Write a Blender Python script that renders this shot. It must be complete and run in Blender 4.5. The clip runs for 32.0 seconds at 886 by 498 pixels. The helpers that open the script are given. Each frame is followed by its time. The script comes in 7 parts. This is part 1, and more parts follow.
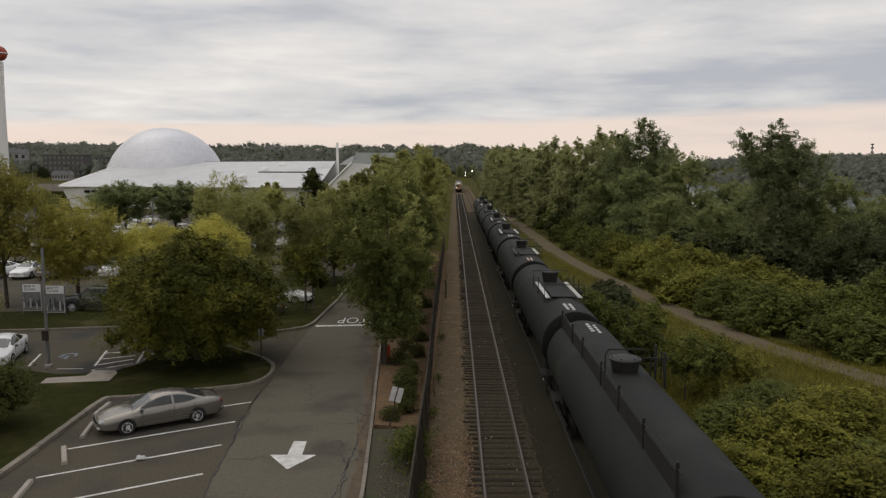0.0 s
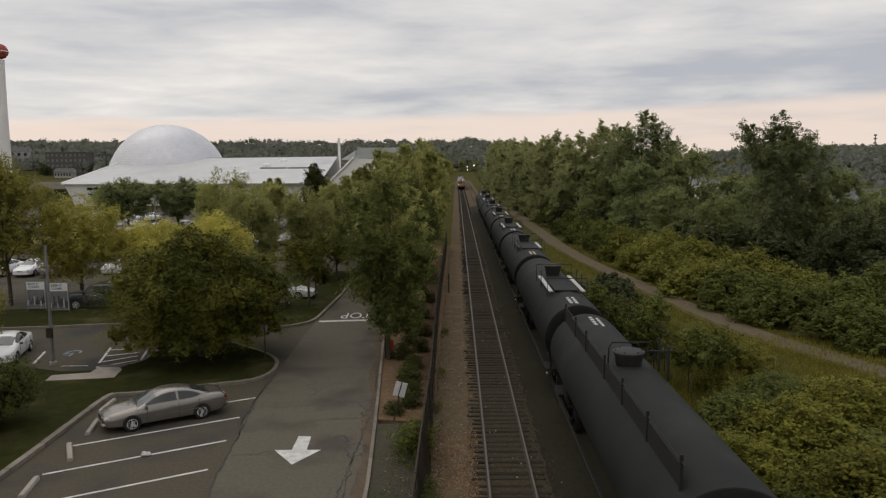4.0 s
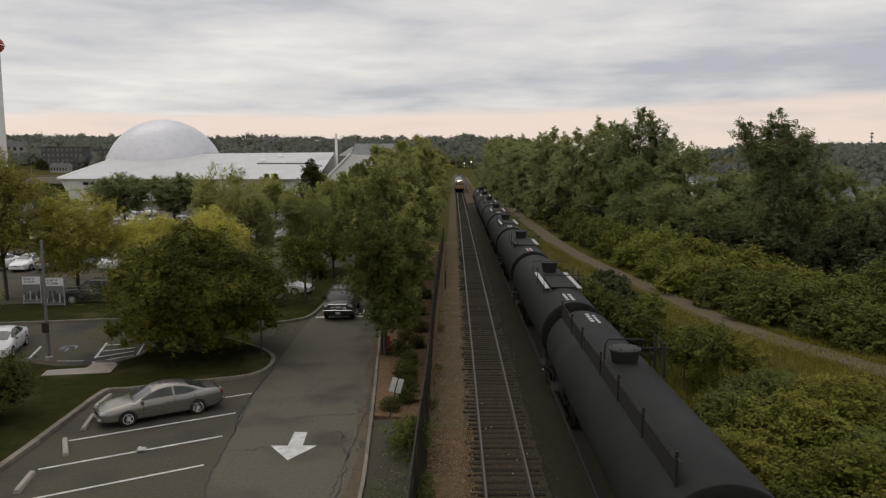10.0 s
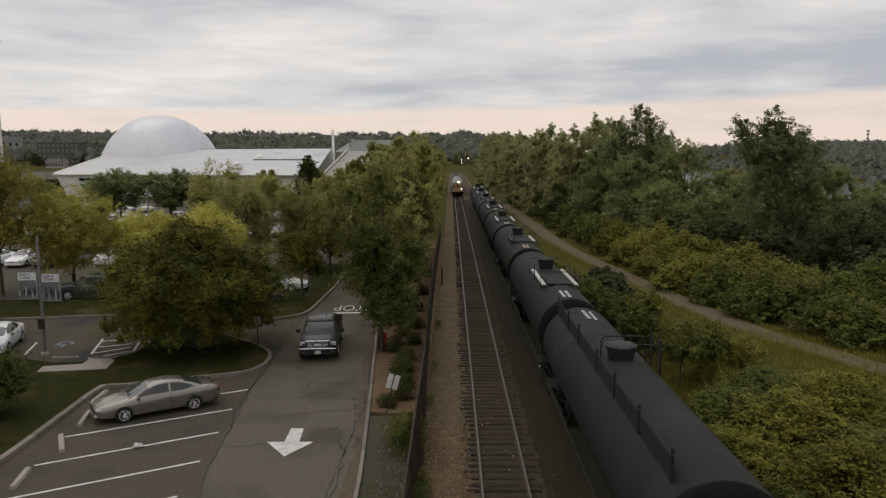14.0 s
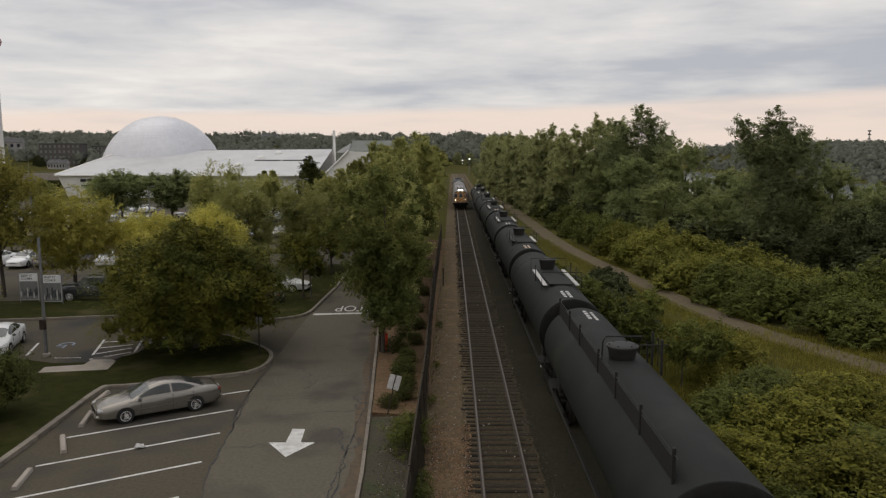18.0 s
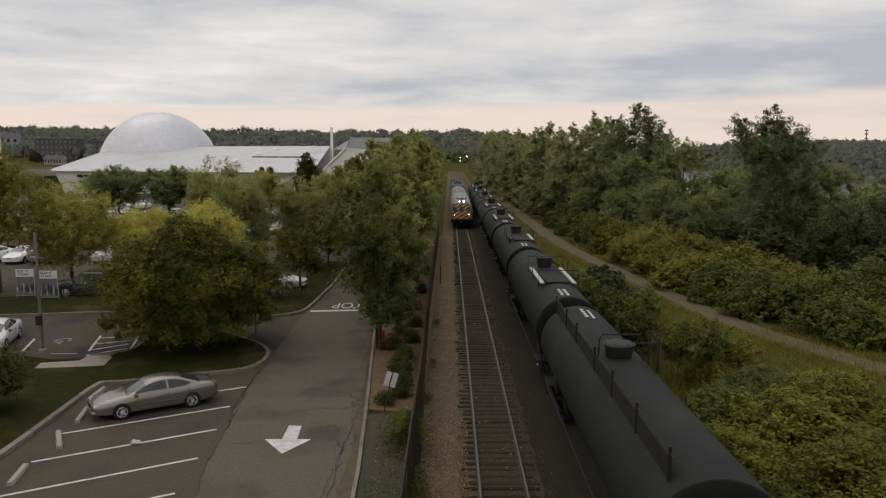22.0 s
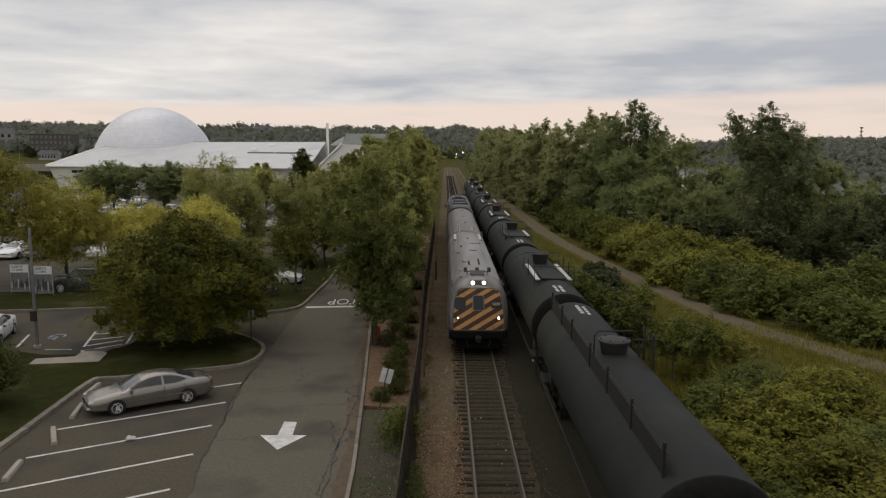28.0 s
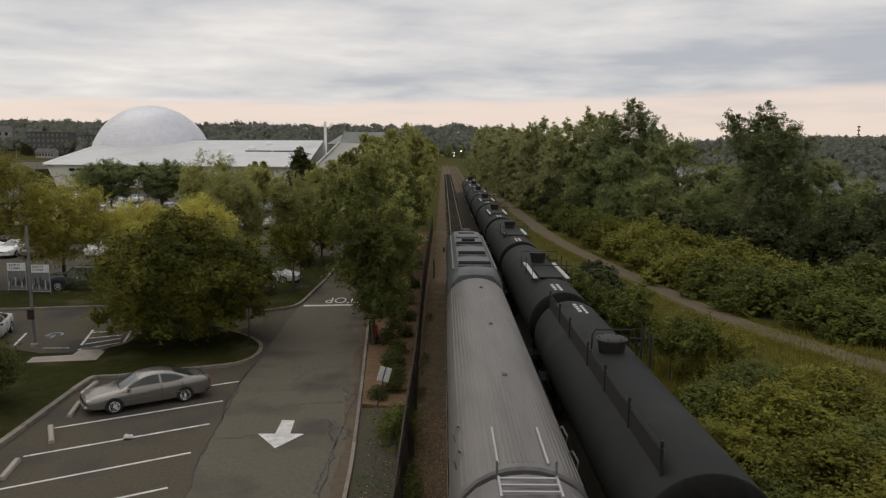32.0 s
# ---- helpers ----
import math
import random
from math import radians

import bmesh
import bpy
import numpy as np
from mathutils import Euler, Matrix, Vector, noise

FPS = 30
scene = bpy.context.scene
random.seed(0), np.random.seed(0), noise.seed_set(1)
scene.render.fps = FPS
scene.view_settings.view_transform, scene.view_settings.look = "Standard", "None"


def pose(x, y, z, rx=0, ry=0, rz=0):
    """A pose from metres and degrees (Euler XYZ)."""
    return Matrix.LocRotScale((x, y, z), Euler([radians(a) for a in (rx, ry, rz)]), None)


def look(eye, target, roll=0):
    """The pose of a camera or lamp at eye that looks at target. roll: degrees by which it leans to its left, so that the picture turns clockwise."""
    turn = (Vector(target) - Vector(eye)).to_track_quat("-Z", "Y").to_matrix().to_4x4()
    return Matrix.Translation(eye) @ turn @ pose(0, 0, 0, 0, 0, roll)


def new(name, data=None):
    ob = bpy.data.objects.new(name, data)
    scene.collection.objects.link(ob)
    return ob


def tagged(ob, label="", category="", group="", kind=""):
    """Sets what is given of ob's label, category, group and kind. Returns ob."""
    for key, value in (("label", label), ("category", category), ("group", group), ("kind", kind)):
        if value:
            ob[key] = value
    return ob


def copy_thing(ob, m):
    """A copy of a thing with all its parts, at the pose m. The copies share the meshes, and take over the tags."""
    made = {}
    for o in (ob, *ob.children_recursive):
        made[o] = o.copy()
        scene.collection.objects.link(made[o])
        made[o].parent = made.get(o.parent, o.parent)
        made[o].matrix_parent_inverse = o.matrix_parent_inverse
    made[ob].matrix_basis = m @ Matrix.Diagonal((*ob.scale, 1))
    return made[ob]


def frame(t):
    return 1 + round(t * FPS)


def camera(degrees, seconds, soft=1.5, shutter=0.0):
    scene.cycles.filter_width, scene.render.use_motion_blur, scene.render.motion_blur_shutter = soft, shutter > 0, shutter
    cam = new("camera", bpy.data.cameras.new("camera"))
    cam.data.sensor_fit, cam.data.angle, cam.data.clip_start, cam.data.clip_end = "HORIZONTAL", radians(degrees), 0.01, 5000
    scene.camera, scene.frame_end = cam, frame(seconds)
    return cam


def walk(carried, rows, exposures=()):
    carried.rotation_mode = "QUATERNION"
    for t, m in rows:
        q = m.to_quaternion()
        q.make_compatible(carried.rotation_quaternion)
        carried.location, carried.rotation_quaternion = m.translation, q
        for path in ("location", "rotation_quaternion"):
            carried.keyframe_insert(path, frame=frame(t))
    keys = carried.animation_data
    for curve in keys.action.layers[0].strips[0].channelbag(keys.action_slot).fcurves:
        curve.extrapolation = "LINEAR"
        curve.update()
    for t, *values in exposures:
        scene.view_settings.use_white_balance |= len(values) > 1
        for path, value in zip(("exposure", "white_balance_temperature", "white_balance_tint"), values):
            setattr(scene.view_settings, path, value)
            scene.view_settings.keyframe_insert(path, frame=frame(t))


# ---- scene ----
# The view from a high window over a railway line, with a car park beside it.
# World: y runs along the tracks, x to the right of them, z = 0 at the rail heads and the car park.
EYE = Vector((0.0, 0.0, 10.69))


def aim(pitch, yaw, roll):
    """A pose at the window: degrees down, to the right, and leaning."""
    return Matrix.Translation(EYE) @ pose(0, 0, 0, 90 - pitch, 0, -yaw) @ pose(0, 0, 0, 0, 0, roll)


cam = camera(61.6, 32.0, soft=1.3)
walk(cam, [(t, aim(p, y, r)) for t, p, y, r in (
    (0, 6.246, -0.896, 0.075), (0.5, 6.473, -0.840, 0.167), (1, 6.388, -0.817, 0.160), (1.5, 6.375, -0.789, 0.138), (2, 6.408, -0.855, 0.136),
    (2.5, 6.368, -0.867, 0.131), (3, 6.306, -0.776, 0.188), (3.5, 6.716, -1.106, -0.424), (5.5, 6.346, -1.092, -0.247), (6, 6.325, -1.065, -0.162),
    (6.5, 6.520, -0.861, 0.017), (7, 6.679, -0.810, -0.011), (7.5, 6.721, -0.955, -0.082), (8, 6.856, -1.044, -0.259), (8.5, 6.783, -0.957, -0.207),
    (9, 6.999, -0.885, -0.077), (9.5, 6.916, -0.901, -0.100), (10, 6.950, -0.850, -0.142), (10.5, 7.057, -0.871, -0.059), (11, 7.140, -0.854, -0.124),
    (11.5, 6.756, -0.904, -0.041), (12, 7.003, -0.739, 0.000), (12.5, 7.014, -0.684, 0.046), (13, 7.136, -0.562, 0.090), (13.5, 7.078, -0.558, 0.146),
    (14, 7.216, -0.599, -0.021), (14.5, 7.093, -0.657, 0.005), (16.5, 7.147, -0.612, -0.029), (17, 7.233, -0.744, -0.035), (17.5, 7.193, -0.717, -0.054),
    (18, 7.176, -0.690, -0.086), (18.5, 7.210, -0.611, -0.052), (19, 7.230, -0.547, -0.036), (19.5, 7.259, -0.540, -0.016), (20, 7.365, -0.610, -0.044),
    (20.5, 7.114, -0.664, -0.009), (21, 7.227, -0.559, 0.083), (21.5, 7.306, -0.493, 0.209), (22, 7.374, -0.474, 0.208), (22.5, 7.477, -0.489, 0.162),
    (23, 7.170, -0.805, 0.115), (23.5, 7.054, -0.692, 0.165), (24, 7.687, -0.376, 0.232), (24.5, 7.560, -0.483, 0.166), (25, 7.568, -0.426, 0.174),
    (25.5, 7.510, -0.422, 0.218), (27.5, 7.537, -0.267, 0.317), (28, 7.655, -0.143, 0.350), (28.5, 7.413, -0.342, 0.351), (29, 7.797, -0.108, 0.386),
    (29.5, 7.397, -0.247, 0.388), (30, 7.531, -0.119, 0.410), (30.5, 7.568, -0.073, 0.460), (31, 7.557, -0.057, 0.453), (31.5, 7.531, -0.101, 0.418),
    (32, 7.766, 0.025, 0.412),
)], exposures=((0.0, 0.0), (32.0, 0.0)))

# ---- world and sun ----
world = bpy.data.worlds.new("dusk_sky")
scene.world = world
world.use_nodes = True
wt = world.node_tree
wt.nodes.clear()
W = lambda kind: wt.nodes.new(kind)
L = wt.links.new


def wmath(op, a, b=None, clamp=False):
    n = W("ShaderNodeMath")
    n.operation, n.use_clamp = op, clamp
    for i, v in enumerate((a, b)):
        if v is None:
            continue
        if isinstance(v, (int, float)):
            n.inputs[i].default_value = v
        else:
            L(v, n.inputs[i])
    return n.outputs[0]


def wmix(fac, a, b):
    n = W("ShaderNodeMix")
    n.data_type = "RGBA"
    L(fac, n.inputs[0])
    for v, s in ((a, n.inputs[6]), (b, n.inputs[7])):
        if isinstance(v, tuple):
            s.default_value = (*v, 1)
        else:
            L(v, s)
    return n.outputs[2]


def wnoise(vec, scale, detail, rough=0.5, dist=0.0):
    n = W("ShaderNodeTexNoise")
    L(vec, n.inputs["Vector"])
    n.inputs["Scale"].default_value, n.inputs["Detail"].default_value = scale, detail
    n.inputs["Roughness"].default_value, n.inputs["Distortion"].default_value = rough, dist
    return n.outputs["Fac"]


def wstep(v, lo, hi):
    n = W("ShaderNodeMapRange")
    n.interpolation_type = "SMOOTHSTEP"
    L(v, n.inputs[0])
    n.inputs[1].default_value, n.inputs[2].default_value = lo, hi
    return n.outputs[0]


tc = W("ShaderNodeTexCoord")
sep = W("ShaderNodeSeparateXYZ")
L(tc.outputs["Generated"], sep.inputs[0])
up = wmath("MAXIMUM", sep.outputs[2], 0.0)
den = wmath("ADD", up, 0.10)
com = W("ShaderNodeCombineXYZ")
L(wmath("DIVIDE", sep.outputs[0], den), com.inputs[0])
L(wmath("MULTIPLY", wmath("DIVIDE", sep.outputs[1], den), 1.15), com.inputs[1])
big = wnoise(com.outputs[0], 0.36, 5.0, 0.5, 0.2)
fine = wnoise(com.outputs[0], 1.25, 5.0, 0.52, 0.3)
# flat layers of cloud, seen almost edge-on
lay = W("ShaderNodeCombineXYZ")
L(wmath("MULTIPLY", sep.outputs[0], 2.2), lay.inputs[0])
L(wmath("MULTIPLY", up, 12.5), lay.inputs[2])
layer = wnoise(lay.outputs[0], 1.2, 6.0, 0.55, 0.15)
cover = wmath("ADD", wmath("ADD", wmath("MULTIPLY", big, 0.34), wmath("MULTIPLY", fine, 0.24)), wmath("SUBTRACT", wmath("MULTIPLY", layer, 0.42), wmath("MULTIPLY", sep.outputs[0], 0.065)))
cloud = wmix(wstep(cover, 0.40, 0.53), (0.495, 0.508, 0.548), (0.73, 0.71, 0.70))
cloud = wmix(wstep(cover, 0.50, 0.62), cloud, (0.92, 0.87, 0.82))
# the clear, pinkish band along the horizon, under the slanting edge of the cloud
edge = wmath("ADD", wmath("SUBTRACT", up, wmath("MULTIPLY", sep.outputs[0], 0.022)), wmath("MULTIPLY", layer, 0.035))
cloud = wmix(wmath("MULTIPLY", wstep(edge, 0.086, 0.070), wmath("ADD", wmath("MULTIPLY", wstep(cover, 0.3, 0.55), 0.35), 0.6)), cloud, (0.90, 0.745, 0.65))
# an overcast sky is brighter towards the zenith
zen = W("ShaderNodeVectorMath")
zen.operation = "SCALE"
L(cloud, zen.inputs[0])
L(wmath("ADD", wmath("MULTIPLY", wmath("MAXIMUM", wmath("SUBTRACT", up, 0.2), 0.0), 0.75), 1.0), zen.inputs["Scale"])
cloud = zen.outputs[0]
sky = W("ShaderNodeTexSky")
sky.sky_type, sky.sun_disc = "NISHITA", False
sky.sun_elevation, sky.sun_rotation = radians(56), radians(-37)
skyc = W("ShaderNodeVectorMath")
skyc.operation = "SCALE"
L(sky.outputs[0], skyc.inputs[0])
skyc.inputs["Scale"].default_value = 0.05
share = W("ShaderNodeValue")
share.outputs[0].default_value = 0.92
allsky = wmix(share.outputs[0], skyc.outputs[0], cloud)
bg = W("ShaderNodeBackground")
bg.inputs["Strength"].default_value = 1.0
L(allsky, bg.inputs["Color"])
wo = W("ShaderNodeOutputWorld")
L(bg.outputs[0], wo.inputs["Surface"])

sun = new("sun", bpy.data.lights.new("sun", "SUN"))
sun.data.energy, sun.data.angle, sun.data.color = 0.3, radians(40), (1.0, 0.94, 0.86)
sun.matrix_world = look((-30, 40, 75), (0, 0, 0))


# ---- materials ----
def mat(name, c1, c2=None, scale=2.0, rough=0.7, metal=0.0, bump=0.0, bscale=None, spots=None, spot_scale=0.4, spot_lo=0.55,
        island=0.0, rand=0.0, spec=0.3, stretch=None, detail=5.0, coat=0.0):
    """A plain surface with grain at one scale, stains at a second, and relief."""
    m = bpy.data.materials.new(name)
    m.use_nodes = True
    t = m.node_tree
    N, K = t.nodes.new, t.links.new
    b = t.nodes["Principled BSDF"]
    b.inputs["Roughness"].default_value, b.inputs["Metallic"].default_value = rough, metal
    b.inputs["Specular IOR Level"].default_value = spec
    b.inputs["Coat Weight"].default_value = coat
    if c2 is None:
        c2 = tuple(v * 0.8 for v in c1)
    tex = N("ShaderNodeTexCoord")
    src = tex.outputs["Object"]
    if stretch:
        mp = N("ShaderNodeMapping")
        mp.inputs["Scale"].default_value = stretch
        K(src, mp.inputs[0])
        src = mp.outputs[0]
    n1 = N("ShaderNodeTexNoise")
    n1.inputs["Scale"].default_value, n1.inputs["Detail"].default_value = scale, detail
    n1.inputs["Roughness"].default_value = 0.6
    K(src, n1.inputs["Vector"])
    mr = N("ShaderNodeMapRange")
    mr.inputs[1].default_value, mr.inputs[2].default_value = 0.35, 0.65
    K(n1.outputs["Fac"], mr.inputs[0])
    mx = N("ShaderNodeMix")
    mx.data_type = "RGBA"
    mx.inputs[6].default_value, mx.inputs[7].default_value = (*c1, 1), (*c2, 1)
    K(mr.outputs[0], mx.inputs[0])
    col = mx.outputs[2]
    if spots:
        n2 = N("ShaderNodeTexNoise")
        n2.inputs["Scale"].default_value, n2.inputs["Detail"].default_value = spot_scale, 6.0
        K(src, n2.inputs["Vector"])
        r2 = N("ShaderNodeMapRange")
        r2.inputs[1].default_value, r2.inputs[2].default_value = spot_lo, spot_lo + 0.18
        K(n2.outputs["Fac"], r2.inputs[0])
        m2 = N("ShaderNodeMix")
        m2.data_type = "RGBA"
        K(r2.outputs[0], m2.inputs[0])
        K(col, m2.inputs[6])
        m2.inputs[7].default_value = (*spots, 1)
        col = m2.outputs[2]
    for amount, node, sock in ((island, "ShaderNodeNewGeometry", "Random Per Island"), (rand, "ShaderNodeObjectInfo", "Random")):
        if amount:
            o = N(node)
            hs = N("ShaderNodeHueSaturation")
            v = N("ShaderNodeMapRange")
            v.inputs[3].default_value, v.inputs[4].default_value = 1 - amount, 1 + amount
            K(o.outputs[sock], v.inputs[0])
            K(v.outputs[0], hs.inputs["Value"])
            K(col, hs.inputs["Color"])
            col = hs.outputs[0]
    K(col, b.inputs["Base Color"])
    if bump:
        nb = N("ShaderNodeTexNoise")
        nb.inputs["Scale"].default_value, nb.inputs["Detail"].default_value = bscale or scale * 4, 4.0
        K(src, nb.inputs["Vector"])
        bp = N("ShaderNodeBump")
        bp.inputs["Strength"].default_value, bp.inputs["Distance"].default_value = bump, 0.03
        K(nb.outputs["Fac"], bp.inputs["Height"])
        K(bp.outputs[0], b.inputs["Normal"])
    return m


def leaf_mat(name, c1, c2, amount=0.22, rand=0.18, trans=0.4):
    """Leaves: each its own tint, with light passing through."""
    m = mat(name, c1, c2, scale=0.5, rough=0.75, island=amount, rand=rand, spec=0.08)
    t = m.node_tree
    b = t.nodes["Principled BSDF"]
    col = b.inputs["Base Color"].links[0].from_socket
    tr = t.nodes.new("ShaderNodeBsdfTranslucent")
    t.links.new(col, tr.inputs["Color"])
    mx = t.nodes.new("ShaderNodeMixShader")
    mx.inputs[0].default_value = trans
    t.links.new(b.outputs[0], mx.inputs[1])
    t.links.new(tr.outputs[0], mx.inputs[2])
    t.links.new(mx.outputs[0], t.nodes["Material Output"].inputs["Surface"])
    return m


def glow_mat(name, colour, strength):
    m = bpy.data.materials.new(name)
    m.use_nodes = True
    b = m.node_tree.nodes["Principled BSDF"]
    b.inputs["Base Color"].default_value = (*colour, 1)
    b.inputs["Emission Color"].default_value, b.inputs["Emission Strength"].default_value = (*colour, 1), strength
    return m


M_ASPHALT = mat("asphalt", (0.067, 0.0575, 0.041), (0.088, 0.0755, 0.0535), spec=0.12, scale=9, rough=0.85, bump=0.25, bscale=60,
                spots=(0.044, 0.042, 0.040), spot_scale=0.22, spot_lo=0.5)
M_LANE = mat("lane_asphalt", (0.095, 0.0845, 0.0635), (0.118, 0.105, 0.079), scale=7, rough=0.85, bump=0.2, bscale=60, spots=(0.066, 0.058, 0.047), spot_scale=0.3, spot_lo=0.5, spec=0.12)
M_DUST = mat("gutter_dust", (0.125, 0.093, 0.064), (0.09, 0.073, 0.054), scale=3, rough=0.95, spots=(0.08, 0.07, 0.055), spot_scale=1.2, spec=0.05)
# ballast colour darkened to hold the shade beside the tank cars
M_SHADEBED = mat("shaded_oily_ballast", (0.023, 0.0212, 0.0135), (0.036, 0.032, 0.0205), scale=9, rough=0.95, bump=0.7, bscale=45, spots=(0.042, 0.035, 0.022), spot_scale=0.5, spec=0.08)
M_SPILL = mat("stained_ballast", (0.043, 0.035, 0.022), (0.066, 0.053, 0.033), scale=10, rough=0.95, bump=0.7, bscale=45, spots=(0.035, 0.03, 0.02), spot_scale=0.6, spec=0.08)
M_ROOFBROWN = mat("roof_fittings", (0.075, 0.06, 0.05), (0.055, 0.045, 0.038), scale=5, rough=0.7)
M_LID = mat("manway_lid", (0.026, 0.025, 0.023), (0.02, 0.0195, 0.018), scale=6, rough=0.6)
M_TAR = mat("tar", (0.026, 0.025, 0.024), scale=4, rough=0.6)
M_PAINT = mat("road_paint", (0.62, 0.61, 0.58), (0.42, 0.41, 0.39), scale=2.5, rough=0.7, spots=(0.2, 0.19, 0.18), spot_scale=6, spot_lo=0.6)
M_BLUE = mat("blue_paint", (0.22, 0.27, 0.34), (0.13, 0.16, 0.22), scale=5, rough=0.7)
M_KERB = mat("kerb_granite", (0.215, 0.187, 0.15), (0.158, 0.138, 0.112), scale=3, rough=0.85, bump=0.2, spots=(0.13, 0.115, 0.095), rand=0.15)
M_CONC = mat("concrete", (0.33, 0.295, 0.25), (0.27, 0.24, 0.205), scale=2, rough=0.85, bump=0.2, spots=(0.21, 0.2, 0.18), spot_scale=1.2)
M_GROUND = mat("meadow_earth", (0.05, 0.05, 0.013), (0.075, 0.068, 0.017), spec=0.03, scale=1.3, rough=0.95, bump=0.5, bscale=9, spots=(0.06, 0.055, 0.03), spot_scale=0.1)
M_LAWN = mat("lawn", (0.022, 0.025, 0.007), (0.033, 0.034, 0.01), spec=0.03, scale=2.2, rough=0.95, bump=0.5, bscale=25, spots=(0.065, 0.058, 0.026), spot_scale=0.35)
M_MULCH = mat("mulch", (0.108, 0.071, 0.042), (0.165, 0.108, 0.064), spec=0.08, scale=5, rough=0.95, bump=0.5, bscale=40, spots=(0.09, 0.075, 0.04), spot_scale=0.5)
M_GRAVELBED = mat("dark_gravel", (0.055, 0.05, 0.036), (0.088, 0.078, 0.057), spec=0.08, scale=14, rough=0.95, bump=0.7, bscale=60, spots=(0.05, 0.065, 0.025), spot_scale=0.6)
M_BALLAST = mat("ballast", (0.084, 0.063, 0.037), (0.128, 0.097, 0.057), spec=0.08, scale=12, rough=0.95, bump=0.8, bscale=45, spots=(0.060, 0.049, 0.038), spot_scale=0.3)
M_STONE = mat("ballast_stone", (0.085, 0.062, 0.044), (0.125, 0.094, 0.068), scale=6, rough=0.9, island=0.5)
M_RUST = mat("rust_stone", (0.27, 0.17, 0.1), (0.17, 0.112, 0.07), scale=6, rough=0.9, island=0.5, spec=0.08)
M_BEDSTONE = mat("bed_stone", (0.085, 0.076, 0.06), (0.05, 0.046, 0.036), scale=6, rough=0.9, island=0.6, spec=0.08)
M_SHOULDER = mat("tan_shoulder", (0.155, 0.116, 0.071), (0.11, 0.084, 0.053), scale=3.5, rough=0.95, bump=0.8, bscale=40, spots=(0.2, 0.136, 0.082), spot_scale=0.9, spec=0.05)
M_PALE = mat("pale_stone", (0.36, 0.32, 0.28), (0.25, 0.22, 0.19), scale=8, rough=0.85, island=0.3)
M_TIE = mat("sleeper_wood", (0.019, 0.016, 0.012), (0.05, 0.042, 0.031), spec=0.08, scale=3, rough=0.9, bump=0.4, stretch=(0.7, 6, 6), rand=0.35)
M_RAIL = mat("rail_steel", (0.06, 0.045, 0.034), (0.04, 0.03, 0.023), scale=5, rough=0.6, metal=0.3)
M_RAILHEAD = mat("rail_head", (0.16, 0.135, 0.112), (0.12, 0.1, 0.083), scale=4, rough=0.5, metal=0.6)
M_PATH = mat("path_gravel", (0.1, 0.081, 0.053), (0.13, 0.105, 0.069), spec=0.05, scale=3, rough=0.95, bump=0.4, bscale=40, spots=(0.10, 0.095, 0.04), spot_scale=0.35)
M_TANK = mat("tank_black", (0.0116, 0.0134, 0.0117), (0.0157, 0.0176, 0.0153), scale=0.8, rough=0.7, spec=0.14, bump=0.05, bscale=2, spots=(0.028, 0.028, 0.025), spot_scale=0.35, spot_lo=0.58, rand=0.15)
M_GUARD = mat("dull_black", (0.008, 0.008, 0.0072), (0.012, 0.012, 0.011), scale=5, rough=0.9, spec=0.05)
M_TANKDARK = mat("tank_fittings", (0.012, 0.0115, 0.01), (0.018, 0.017, 0.015), scale=6, rough=0.7)
M_IRON = mat("bogie_iron", (0.011, 0.01, 0.008), (0.017, 0.015, 0.012), scale=5, rough=0.85)
M_GRATE = mat("pale_grating", (0.46, 0.45, 0.43), (0.33, 0.32, 0.31), scale=7, rough=0.6)
M_WHITE = mat("white_marking", (0.55, 0.54, 0.52), (0.42, 0.41, 0.4), scale=6, rough=0.6)
M_STEEL = mat("stainless_roof", (0.215, 0.2, 0.196), (0.168, 0.157, 0.153), scale=0.9, rough=0.42, metal=0.35, bump=0.06, spots=(0.135, 0.122, 0.11), spot_scale=0.7, spot_lo=0.47, stretch=(2.5, 0.3, 1))
M_COACHROOF = mat("ribbed_steel_roof", (0.172, 0.16, 0.147), (0.138, 0.129, 0.118), scale=0.9, rough=0.5, metal=0.35, bump=0.05, spots=(0.14, 0.13, 0.118), spot_scale=0.5, stretch=(2.5, 0.35, 1))
M_STEELSIDE = mat("stainless_side", (0.42, 0.41, 0.40), (0.36, 0.35, 0.34), scale=1.2, rough=0.35, metal=0.6, stretch=(1, 0.3, 3))
M_GREYTRIM = mat("grey_trim", (0.12, 0.115, 0.11), (0.08, 0.078, 0.075), scale=4, rough=0.6)
M_ORANGE = mat("amber_paint", (0.52, 0.275, 0.09), (0.45, 0.235, 0.075), scale=3, rough=0.5, spots=(0.32, 0.16, 0.05), spot_scale=2)
M_STRIPE = mat("brown_black_paint", (0.05, 0.026, 0.016), (0.065, 0.034, 0.02), scale=4, rough=0.5)
M_BLACK = mat("black_paint", (0.028, 0.019, 0.014), (0.038, 0.026, 0.018), scale=4, rough=0.5)
M_RUBBER = mat("rubber", (0.018, 0.018, 0.018), scale=8, rough=0.85)
M_RIM = mat("alloy", (0.72, 0.71, 0.69), (0.6, 0.59, 0.57), scale=6, rough=0.4, metal=0.1)
M_CHROME = mat("chrome", (0.75, 0.75, 0.76), (0.65, 0.65, 0.66), scale=6, rough=0.12, metal=1.0)
M_GLASS = mat("dark_car_glass", (0.03, 0.033, 0.032), (0.04, 0.043, 0.041), scale=1.5, rough=0.06, spec=0.28)
